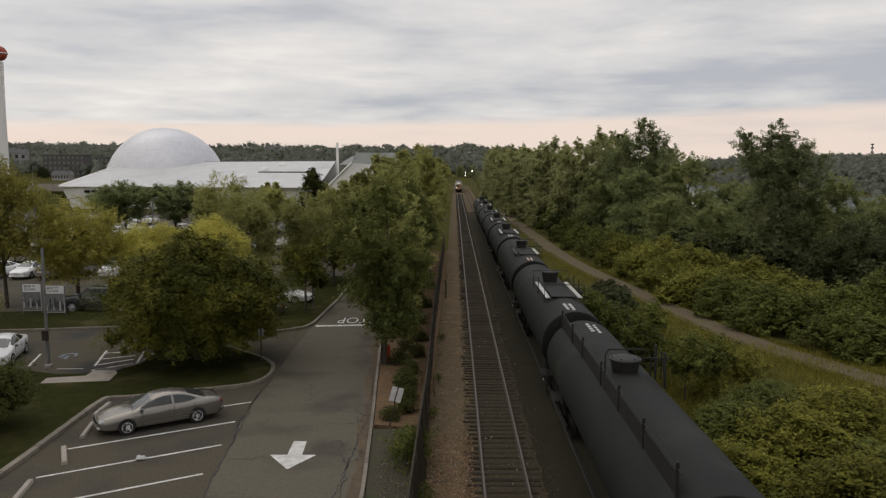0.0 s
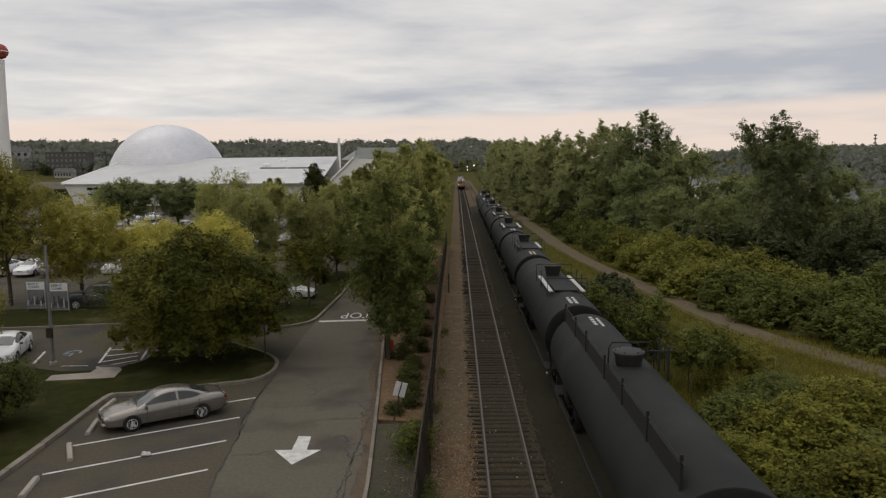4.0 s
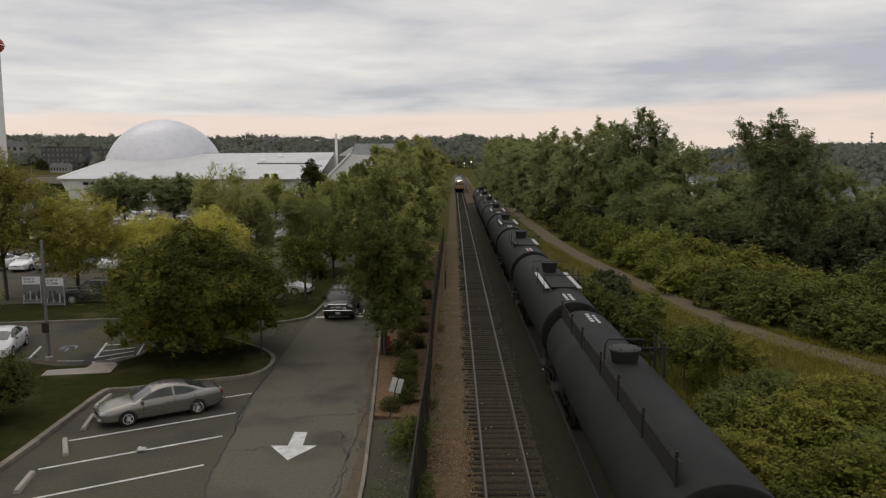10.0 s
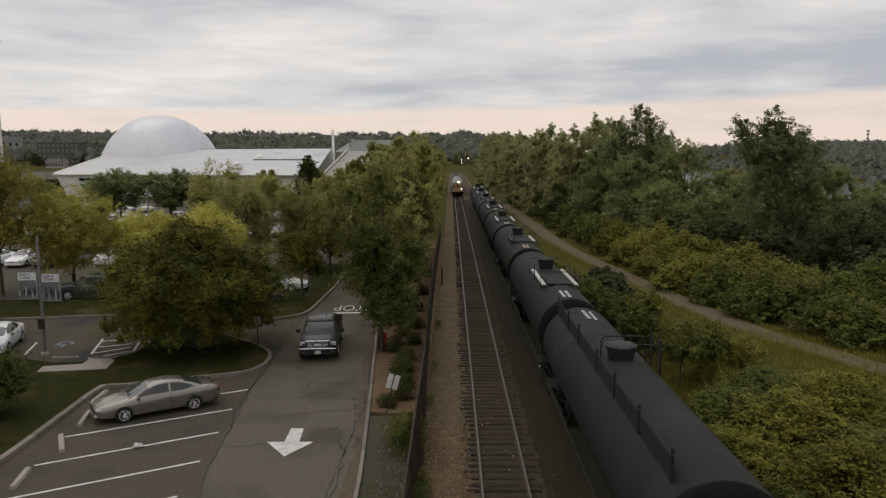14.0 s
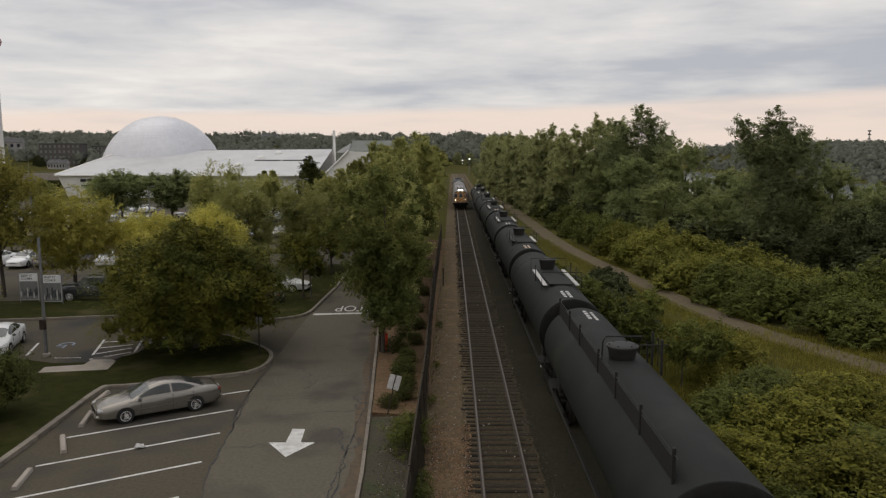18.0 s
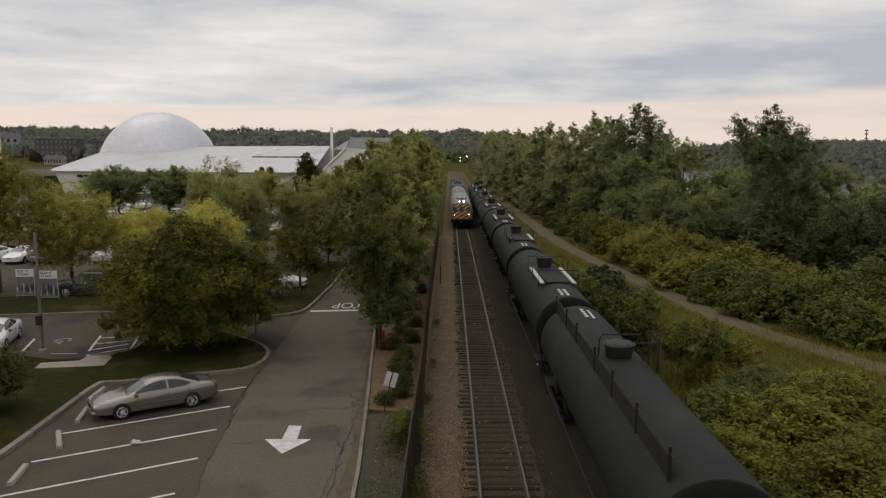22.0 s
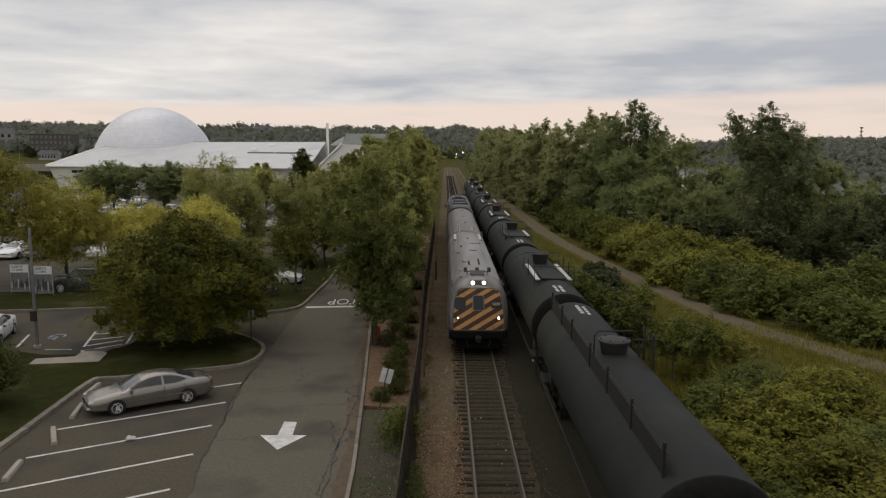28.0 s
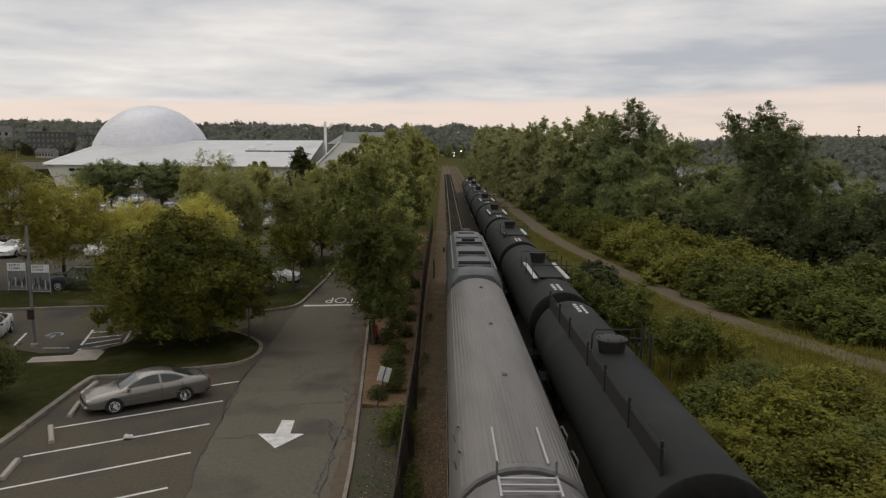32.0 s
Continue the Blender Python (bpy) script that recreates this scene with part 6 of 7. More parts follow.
row = tree_proto("tree", "tall upright tree with dense foliage in the row by the fence", 53, 11.0, 3.0, 1.2, vase(53, 72, 2.75, 9.3), 46000, 0.08, LEAF_ROWDARK, 0.13, 0.2, 2600)
settle(row, -3.75, 39.4, 0.05, 1.0, 10)
row2 = tree_proto("tree", "tall upright tree with lighter foliage in the row by the fence", 59, 10.6, 2.7, 1.2, vase(59, 60, 2.7, 10.2), 24000, 0.105, LEAF_MID, 0.18, 0.24, 1500)
settle(row2, -4.3, 47.0, 0.05, 1.0, 0, 1.0)
row3 = tree_proto("tree", "upright tree of the row further along the line", 67, 10.6, 2.7, 1.2, [(x, y, z - 0.6, r) for x, y, z, r in vase(67, 50, 3.0, 10.2)], 11000, 0.17, LEAF_ROW, 0.18, 0.2, 900)
settle(row3, -4.7, 63, 0.05, 1.0, 0)
# from 52 to 113 m along the line
for p, x, y, s, a, tl in ((row, -3.6, 52.5, 0.9, 100, 1.12), (row2, -5.4, 57, 0.95, 60, 1.14), (row3, -6.2, 66, 0.95, 250, 1.24), (row2, -4.6, 70, 1.04, 150, 1.1), (row3, -3.9, 77, 1.0, 310, 1.25), (row3, -7.0, 80, 0.95, 70, 1.28),
                          (row2, -3.9, 86, 1.0, 20, 1.24), (row3, -6.8, 94, 0.95, 10, 1.32), (row3, -3.9, 95, 1.0, 60, 1.26), (row3, -4.3, 106, 1.05, 200, 1.24), (row3, -6.5, 113, 1.0, 140, 1.3)):
    plant(p, x, y, 0.0, s, a, tl)
# from 122 to 285 m along the line
for p, x, y, s, a, tl in ((row3, -4.8, 122, 1.05, 70, 1.18), (row3, -4.2, 140, 1.1, 0, 1.18), (row3, -9.8, 150, 1.0, 40, 1.18), (row3, -4.0, 160, 1.1, 90, 1.18), (row3, -11.0, 175, 1.0, 10, 1.18), (row3, -5.0, 182, 1.1, 220, 1.18),
                          (row3, -13.0, 205, 1.1, 190, 1.0), (row3, -5.2, 210, 1.15, 30, 1.0), (row3, -6.0, 245, 1.2, 80, 1.0), (row3, -6.5, 285, 1.2, 0, 1.0)):
    plant(p, x, y, 0.0, s, a, tl)
con = tree_proto("conifer", "dark conical evergreen in front of the hall", 61, 10.4, 2.0, 0.8,
                 [(0, 0, z, q) for z, q in ((9.9, 0.4), (9.4, 0.65), (8.8, 0.9), (8.1, 1.15), (7.3, 1.35), (6.4, 1.5), (5.4, 1.6), (4.3, 1.7), (3.0, 1.7), (1.8, 1.6))]
                 + [(math.cos(k * 2.4) * (0.3 + 0.07 * k), math.sin(k * 2.4) * (0.3 + 0.07 * k), 9.0 - 0.34 * k, 0.45) for k in range(20)], 14000, 0.12, LEAF_SHRUB, 0.16, 0.12, 3000)
settle(con, -23.4, 122, 0.1, 1.22, 0, 0.82)

# shrubs in the bed by the fence
bush_s = thing("shrub", "low rounded green shrub in the mulch bed", "shrub", group="shrubs of the bed")
c, n = crown_points(71, [(0, 0, 0.25, 0.42), (0.25, 0.1, 0.3, 0.3), (-0.22, 0.18, 0.3, 0.32), (0.05, -0.25, 0.28, 0.3)], 2200, 0.12, tuft=10, reach=0.12, lift=0.0)
part("leafage", leaf_mesh("leafage", c, n, 0.045, LEAF_SHRUB, seed=3), LEAF_SHRUB, bush_s)
part("stem", Build().tube([(0, 0, -0.2), (0, 0, 0.3)], 0.03, 5), M_BARK, bush_s)
settle(bush_s, -2.35, 34.6, 0.05, 0.95)
rngs = random.Random(77)
for y in (31.6, 33.2, 35.9, 37.6, 39.6, 41.2, 43.0, 45.0, 47.5, 50, 53, 56, 60, 65, 71):
    plant(bush_s, -2.5 + rngs.uniform(-0.5, 0.6), y, 0.05, rngs.uniform(0.75, 1.1), rngs.uniform(0, 360))
plant(bush_s, -2.7, 30.6, 0.05, 0.75, 30, 1.0)
weed = thing("weed_clump", "straggling yellow-green weeds at the fence", "weeds", group="weeds by the fence")
c, n = crown_points(73, [(0, 0, 0.5, 0.6), (0.3, 0.3, 0.7, 0.45), (-0.2, 0.4, 0.4, 0.5), (0.1, -0.4, 0.4, 0.5)], 1900, 0.35)
part("leafage", leaf_mesh("leafage", c, n, 0.06, LEAF_HEDGE, seed=5, aspect=0.35), LEAF_HEDGE, weed)
part("stem", Build().tube([(0, 0, -0.4), (0, 0, 0.6)], 0.02, 5), M_BARK, weed)
settle(weed, -1.7, 25.9, 0.1, 1.0)
plant(weed, -1.5, 26.6, 0.0, 0.75, 140)
plant(weed, -1.75, 26.9, 0.0, 0.7, 70)
for x, y, s in ((-1.0, 22.5, 0.25), (-0.9, 31.5, 0.28), (-1.3, 19.5, 0.5), (-0.8, 37, 0.25), (-0.8, 46, 0.3)):
    plant(weed, x, y, -0.1, s, x * 400)


creeper = thing("fence_shrub", "dark overgrown shrub pressed against the fence", "shrub", pose(-0.98, 20.6, 0) @ Matrix.Diagonal((0.7, 1, 0.8, 1)))
c, n = crown_points(75, [(0.1 + 0.05 * math.sin(k), -1.6 + 0.35 * k, 0.3 + 0.5 * (k % 3) * 0.5, 0.36) for k in range(9)], 5000, 0.2, tuft=14, reach=0.25)
part("leafage", leaf_mesh("leafage", c, n, 0.05, LEAF_SHRUB, seed=6), LEAF_SHRUB, creeper)
part("stem", Build().tube([(0, 0, -0.4), (0, 0, 0.9)], 0.03, 5), M_BARK, creeper)


# mounds of knotweed and hedge plants on the right
def mound(name, label, seed, rx, ry, h, n, leaves, size, material):
    ob = thing(name, label, "shrub", group="thicket on the right of the line")
    rng = np.random.default_rng(seed)
    lob = [(0, 0, h * 0.25, h * 0.5)]
    for _ in range(n):
        a, k = rng.uniform(0, math.tau), math.sqrt(rng.uniform(0, 1))
        r = rng.uniform(0.35, 0.85)
        lob.append((math.cos(a) * rx * k, math.sin(a) * ry * k, h * (1 - 0.65 * k * k) * rng.uniform(0.7, 1.05) - r * 0.7, r))
    c, nr = crown_points(seed, lob, leaves, 0.14, low=-0.2, tuft=20, reach=0.38, lift=0.4)
    nr[:, 2] += 0.7
    part("leafage", leaf_mesh("leafage", c, nr, size, material, aspect=0.72, seed=seed), material, ob)
    c2, n2 = crown_points(seed + 9, [(x, y, z - 0.35, r * 0.8) for x, y, z, r in lob], leaves // 6, 0.25)
    tagged(part("inner_leafage", leaf_mesh("inner_leafage", c2, n2, size * 1.8, material, aspect=0.9, seed=seed + 2), material, ob), kind="stuff")
    for k in range(5):
        x, y, z, r = lob[k + 1]
        part("stem", Build().tube([(x * 0.6, y * 0.6, -0.4), (x, y, z)], 0.03, 5), M_BARK, ob)
    return ob


knot = mound("knotweed_bush", "dense mound of yellow-green broad leaves beside the tank cars", 81, 2.6, 2.6, 2.1, 44, 18000, 0.062, LEAF_BUSH)
settle(knot, 12.6, 26.5, -0.4, 1.0)
knot2 = mound("knotweed_bush", "mound of dark and light green broad leaves", 83, 2.4, 2.8, 2.0, 40, 16000, 0.064, LEAF_HEDGE)
settle(knot2, 11.6, 28.4, -0.4, 0.9)
gold = mound("golden_bush", "golden-green leafy bush by the path", 87, 1.5, 1.5, 2.3, 26, 8000, 0.06, LEAF_BUSHY)
settle(gold, 14.9, 38.6, -0.4, 0.9, 0, 0.75)
# from 17 to 26 m along the line
for p, x, y, s, a, tl in ((knot, 11.0, 17.2, 1.1, 170, 1.0), (knot, 14.6, 19.5, 1.1, 70, 1.0), (knot2, 9.6, 20.5, 0.8, 30, 0.9), (knot, 12.2, 21.8, 1.0, 130, 1.0), (knot2, 17.6, 22.0, 1.1, 10, 1.0), (knot2, 15.2, 24.0, 1.0, 200, 1.0),
                          (knot, 9.6, 24.2, 0.85, 40, 0.9), (knot, 20.0, 25.0, 1.0, 90, 0.9), (knot, 17.2, 26.0, 0.95, 330, 0.9)):
    plant(p, x, y, -0.4, s, a, tl)
# from 28 to 47 m along the line
for p, x, y, s, a, tl in ((knot2, 19.3, 28.3, 0.8, 50, 0.7), (knot, 15.6, 28.8, 1.0, 260, 1.0), (knot2, 13.2, 30.6, 1.0, 100, 0.95), (knot, 15.8, 32.0, 0.75, 190, 0.8), (gold, 12.3, 35.3, 0.62, 90, 1.5),
                          (knot2, 15.4, 34.9, 0.62, 150, 0.75), (gold, 12.6, 40.5, 0.5, 0, 0.9)):
    plant(p, x, y, -0.4, s, a, tl)
# from 50 to 102 m along the line
for p, x, y, s, a, tl in ((knot2, 9.4, 63, 0.6, 150, 1.0), (knot, 9.3, 71, 0.55, 0, 1.0), (knot2, 8.9, 80, 0.5, 0, 1.0),
                          (knot2, 9.0, 90, 0.5, 60, 1.0), (knot2, 8.9, 102, 0.5, 120, 1.0)):
    plant(p, x, y, -0.4, s, a, tl)
hedge = mound("hedge_bush", "dense dark green hedge mound beyond the path", 91, 3.2, 3.2, 3.0, 60, 15500, 0.086, LEAF_HEDGE)
settle(hedge, 22.6, 50.5, -0.5, 1.0)
hedge2 = mound("hedge_bush", "yellow-green hedge mound beyond the path", 93, 3.0, 3.0, 2.7, 54, 15500, 0.086, LEAF_BRIAR)
settle(hedge2, 20.2, 60.5, -0.5, 1.05)
# from 36 to 63 m along the line
for p, x, y, s, a, tl in ((hedge, 32.4, 34.6, 1.1, 50, 0.8), (hedge, 27.9, 39.8, 1.0, 200, 0.82), (hedge, 34, 40, 1.1, 0, 0.75), (hedge, 24.7, 44.6, 1.0, 60, 0.85), (hedge, 29.9, 44.6, 1.1, 10, 0.78), (hedge, 26.8, 50.5, 1.05, 120, 1.0),
                          (hedge, 30.8, 52, 1.1, 90, 1.1), (hedge, 21.5, 55.8, 1.0, 30, 1.0), (hedge2, 25.2, 56.5, 1.1, 250, 1.0), (hedge2, 24.5, 63.0, 1.1, 70, 1.05)):
    plant(p, x, y, -0.5, s, a, tl)
# from 67 to 126 m along the line
for p, x, y, s, a, tl in ((hedge2, 20.1, 67.5, 1.0, 170, 1.1), (hedge2, 23.2, 70.5, 1.15, 310, 1.1), (hedge2, 19.6, 75.0, 1.0, 100, 1.1), (hedge2, 21.8, 78, 1.1, 20, 1.15), (hedge2, 18.9, 83, 1.0, 220, 1.15), (hedge, 20, 88, 1.1, 60, 1.1),
                          (hedge, 18.4, 92, 1.0, 140, 1.2), (hedge, 18.0, 101, 1.0, 20, 1.2), (hedge, 18.0, 112, 1.1, 200, 1.2), (hedge, 18.1, 126, 1.2, 70, 1.2)):
    plant(p, x, y, -0.5, s, a, tl)
sap = tree_proto("sapling", "slender sapling with sparse green leaves", 97, 3.6, 1.0, 0.8, lobes_round(97, 1.1, 1.1, 2.3, 1.3, 12, 0.25, 0.5), 1700, 0.09, LEAF_HEDGE, 0.05, 0.25, 150)
settle(sap, 10.9, 34.2, -0.4, 1.0)
for x, y, s, a in ((12.5, 35.2, 0.9, 90), (9.8, 38.2, 1.0, 200), (11.9, 44.5, 0.9, 20), (9.4, 43.0, 0.9, 140), (9.3, 48.5, 0.9, 250)):
    plant(sap, x, y, -0.4, s, a)

# the wood on the right
def wood_lobes(seed, n, w, h):
    rng = np.random.default_rng(seed)
    out = [(0, 0, h * 0.5, 1.6)]
    for _ in range(n):
        z = h * rng.uniform(0.04, 1.0)
        f = math.sqrt(max(1 - ((z / h - 0.42) / 0.62) ** 2, 0.08))
        a, k = rng.uniform(0, math.tau), math.sqrt(rng.uniform(0.2, 1))
        r = rng.uniform(0.8, 1.6) * (1.1 - 0.3 * z / h)
        out.append((math.cos(a) * w * f * k, math.sin(a) * w * f * k, z - r * 0.5, r))
    return out


wood_a = tree_proto("tree", "tall broadleaf tree of the riverside wood", 101, 15.0, 5.0, 1.0, wood_lobes(101, 120, 4.8, 15.0), 26000, 0.155, LEAF_WOOD, 0.28, 0.2, 5000)
settle(wood_a, 31.5, 117, -0.5, 0.85, 0)
rng_c = random.Random(5)
crest_l = [(rng_c.uniform(-4.6, 4.6), rng_c.uniform(-3.4, 3.4), 0.6 + 12.0 * k / 120, rng_c.uniform(1.0, 1.7)) for k in range(120)]
for bx, bz, bn in ((0.2, 17.9, 13), (1.6, 17.3, 12), (-1.6, 15.8, 10), (-3.8, 15.4, 10), (3.6, 15.4, 10), (5.2, 13.8, 8), (-5.0, 13.8, 7), (2.6, 16.2, 9), (-2.6, 16.0, 8)):
    for k in range(bn):
        t = k / bn
        crest_l.append((bx * (1 - 0.25 * t) + rng_c.uniform(-0.35, 0.35) * (0.4 + t), rng_c.uniform(-1.3, 1.3), bz - t * 4.4, rng_c.uniform(0.5, 0.85) + 0.6 * t))
crest = tree_proto("tree", "tallest tree of the wood with spiky upper boughs", 105, 17.8, 5.0, 1.0, crest_l, 60000, 0.125, LEAF_DEEP, 0.3, 0.2, 6000)
settle(crest, 27.4, 111, -0.5, 1.0, 0)
wood_c = tree_proto("tree", "broadleaf tree further along the riverside wood, leaves paled for haze", 111, 15.0, 5.0, 1.0, wood_lobes(111, 100, 4.8, 15.0), 14000, 0.21, LEAF_HAZE, 0.28, 0.2, 3000)
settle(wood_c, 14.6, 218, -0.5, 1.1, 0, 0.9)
wood_b = tree_proto("tree", "lighter green riverside tree with ragged crown", 103, 13.0, 4.6, 1.0, wood_lobes(103, 104, 4.6, 13.0), 24000, 0.155, LEAF_WOODL, 0.25, 0.22, 4500)
settle(wood_b, 30.5, 98, -0.5, 0.95, 0)
rng_r = random.Random(3)
ragged_l = [(rng_r.uniform(-2.9, 2.9) * (1.05 - 0.25 * k / 110), rng_r.uniform(-2.4, 2.4), 0.4 + 11.8 * k / 110, rng_r.uniform(0.8, 1.45)) for k in range(110)]
for bx, bz, bn in ((-0.6, 15.9, 15), (-4.2, 14.5, 12), (-3.2, 13.9, 9), (2.6, 13.9, 12), (-1.9, 14.5, 12), (0.9, 14.6, 12), (4.3, 12.4, 8)):
    for k in range(bn):
        t = k / bn
        ragged_l.append((bx * (1 - 0.3 * t) + rng_r.uniform(-0.3, 0.3) * (0.4 + t), rng_r.uniform(-0.8, 0.8), bz - t * 3.4 + rng_r.uniform(-0.15, 0.15), rng_r.uniform(0.42, 0.7) + 0.55 * t))
ragged = tree_proto("tree", "ragged dark tree draped in creepers with thin upper boughs", 107, 16.0, 4.6, 0.6, ragged_l, 62000, 0.102, LEAF_DEEP, 0.3, 0.2, 6000)
settle(ragged, 33.0, 76, -0.8, 1.0, 0)
dim = tree_proto("tree", "low thicket tree by the river, leaves darkened for shade", 113, 7.0, 2.6, 0.4, wood_lobes(113, 60, 2.7, 7.0), 16000, 0.11, LEAF_THICKET_SHADE, 0.18, 0.2, 2500)
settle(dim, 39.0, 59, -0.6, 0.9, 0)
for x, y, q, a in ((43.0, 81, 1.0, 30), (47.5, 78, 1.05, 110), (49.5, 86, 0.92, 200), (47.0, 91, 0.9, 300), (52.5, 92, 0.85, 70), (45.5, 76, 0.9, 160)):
    plant(dim, x, y, -0.5, q, a)
low_wood = mound("thicket", "leafy undergrowth at the edge of the wood, darkened for its shade", 109, 3.6, 3.6, 4.2, 46, 6500, 0.15, LEAF_THICKET_SHADE)
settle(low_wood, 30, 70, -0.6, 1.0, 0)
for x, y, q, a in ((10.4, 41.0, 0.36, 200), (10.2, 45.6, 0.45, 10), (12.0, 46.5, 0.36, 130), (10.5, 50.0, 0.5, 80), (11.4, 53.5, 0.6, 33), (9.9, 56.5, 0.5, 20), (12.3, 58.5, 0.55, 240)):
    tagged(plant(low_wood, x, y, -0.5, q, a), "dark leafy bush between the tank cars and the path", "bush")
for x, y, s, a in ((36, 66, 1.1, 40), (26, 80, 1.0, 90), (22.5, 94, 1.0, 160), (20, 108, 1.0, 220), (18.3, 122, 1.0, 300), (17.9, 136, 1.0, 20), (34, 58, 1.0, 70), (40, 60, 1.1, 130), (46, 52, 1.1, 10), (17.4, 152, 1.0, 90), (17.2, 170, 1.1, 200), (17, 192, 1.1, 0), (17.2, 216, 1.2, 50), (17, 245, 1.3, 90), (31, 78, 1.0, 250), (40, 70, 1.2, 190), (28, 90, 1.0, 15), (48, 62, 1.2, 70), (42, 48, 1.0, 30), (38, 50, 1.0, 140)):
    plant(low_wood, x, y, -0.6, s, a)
# scrub along the far end of the railway
for x, y, q, a in ((-8, 300, 1.1, 10), (-9, 335, 1.3, 60), (-11, 375, 1.4, 120), (-10, 420, 1.5, 200), (-8, 470, 1.7, 30), (13, 290, 1.1, 250), (14, 330, 1.3, 80), (14, 375, 1.4, 140), (15, 425, 1.5, 300), (16, 480, 1.7, 15), (4, 545, 1.9, 90), (-6, 530, 1.9, 180), (13, 540, 1.9, 260)):
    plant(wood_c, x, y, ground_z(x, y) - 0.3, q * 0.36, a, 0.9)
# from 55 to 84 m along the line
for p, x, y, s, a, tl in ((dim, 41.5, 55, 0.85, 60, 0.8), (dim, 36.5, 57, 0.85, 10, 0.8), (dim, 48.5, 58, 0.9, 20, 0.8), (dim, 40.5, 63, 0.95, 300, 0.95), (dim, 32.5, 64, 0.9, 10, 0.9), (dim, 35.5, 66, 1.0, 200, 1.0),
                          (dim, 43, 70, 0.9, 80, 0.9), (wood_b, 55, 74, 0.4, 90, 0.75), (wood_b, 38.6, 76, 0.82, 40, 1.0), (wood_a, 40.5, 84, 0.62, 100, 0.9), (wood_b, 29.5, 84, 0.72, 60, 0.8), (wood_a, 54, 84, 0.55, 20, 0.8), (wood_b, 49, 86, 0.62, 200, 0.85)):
    plant(p, x, y, -0.6 if x < 42 else ground_z(x, y), s, a, tl)
# from 88 to 125 m along the line
for p, x, y, s, a, tl in ((wood_a, 34.5, 88, 0.72, 160, 0.85), (wood_b, 26.2, 92, 0.75, 10, 0.85), (wood_b, 58, 92, 0.4, 220, 0.6), (wood_b, 44, 94, 0.66, 130, 0.85), (wood_a, 24.5, 103, 0.88, 250, 0.95), (wood_b, 38, 104, 0.8, 210, 0.9),
                          (wood_a, 50, 104, 0.5, 310, 0.75), (wood_b, 22.5, 114, 0.92, 130, 0.95), (wood_a, 58, 116, 0.45, 10, 0.7), (wood_c, 45, 118, 0.7, 40, 0.85), (wood_c, 33, 120, 0.95, 30, 1.0), (wood_c, 25, 125, 1.0, 50, 1.16), (wood_b, 40.5, 99, 0.8, 20, 0.95), (wood_b, 46.5, 108, 0.85, 120, 0.95), (wood_b, 56, 100, 0.7, 310, 0.85)):
    plant(p, x, y, -0.6 if x < 42 else ground_z(x, y), s, a, tl)
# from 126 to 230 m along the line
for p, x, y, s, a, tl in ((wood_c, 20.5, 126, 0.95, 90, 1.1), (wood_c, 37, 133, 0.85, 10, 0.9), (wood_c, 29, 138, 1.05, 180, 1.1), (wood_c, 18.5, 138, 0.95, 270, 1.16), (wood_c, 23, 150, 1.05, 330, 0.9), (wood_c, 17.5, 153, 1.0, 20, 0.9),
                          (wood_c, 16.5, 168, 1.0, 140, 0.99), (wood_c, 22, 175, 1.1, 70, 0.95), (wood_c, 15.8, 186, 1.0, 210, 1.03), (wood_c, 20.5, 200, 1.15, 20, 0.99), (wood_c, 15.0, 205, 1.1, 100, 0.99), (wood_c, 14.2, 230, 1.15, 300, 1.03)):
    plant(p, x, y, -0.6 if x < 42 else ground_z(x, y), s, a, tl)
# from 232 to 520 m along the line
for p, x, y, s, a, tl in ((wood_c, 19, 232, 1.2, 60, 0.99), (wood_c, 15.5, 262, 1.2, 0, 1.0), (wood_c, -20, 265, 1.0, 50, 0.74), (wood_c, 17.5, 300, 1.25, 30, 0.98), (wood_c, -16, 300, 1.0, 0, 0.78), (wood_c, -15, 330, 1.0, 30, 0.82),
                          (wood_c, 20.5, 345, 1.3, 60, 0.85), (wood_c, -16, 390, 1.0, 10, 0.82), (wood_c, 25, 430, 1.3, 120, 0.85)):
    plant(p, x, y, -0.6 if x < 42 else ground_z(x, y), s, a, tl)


# far woods on the hills and the other bank: one mass of leafage
def far_woods():
    rng = np.random.default_rng(131)
    lob = []

    def belt(count, x0, x1, y0, y1, h0, h1):
        for _ in range(count):
            x, y = rng.uniform(x0, x1), rng.uniform(y0, y1)
            if (abs(x - 3) < 14 and y < 560) or x / y < -0.72 or x / y > 0.70:
                continue
            z = ground_z(x, y)
            if z < (-5.5 if x > 180 else -1.5) or (-0.60 < x / y < -0.48 and y < 462):
                continue
            h = rng.uniform(h0, h1) * rng.uniform(0.6, 1.05) * (0.92 + 0.26 * math.sin(x * 0.11) * math.sin(x * 0.043 + 1))
            for k in range(2):
                r = rng.uniform(2.2, 5.2)
                lob.append((x + rng.uniform(-3, 3), y + rng.uniform(-3, 3), z + h * (0.45 + 0.38 * k) - r * 0.3, r))
    belt(2300, -620, 40, 430, 640, 8, 12)
    belt(2300, -760, 200, 640, 900, 9, 13)
    belt(160, -75, -14, 250, 420, 7, 11)
    belt(120, -330, -130, 270, 420, 5, 9)
    belt(2600, 212, 360, 250, 700, 6, 10)
    belt(1800, 300, 900, 500, 950, 7, 11)
    belt(1100, 110, 420, 680, 1000, 6, 10)
    return lob


fl = np.array(far_woods())
rngf = np.random.default_rng(134)
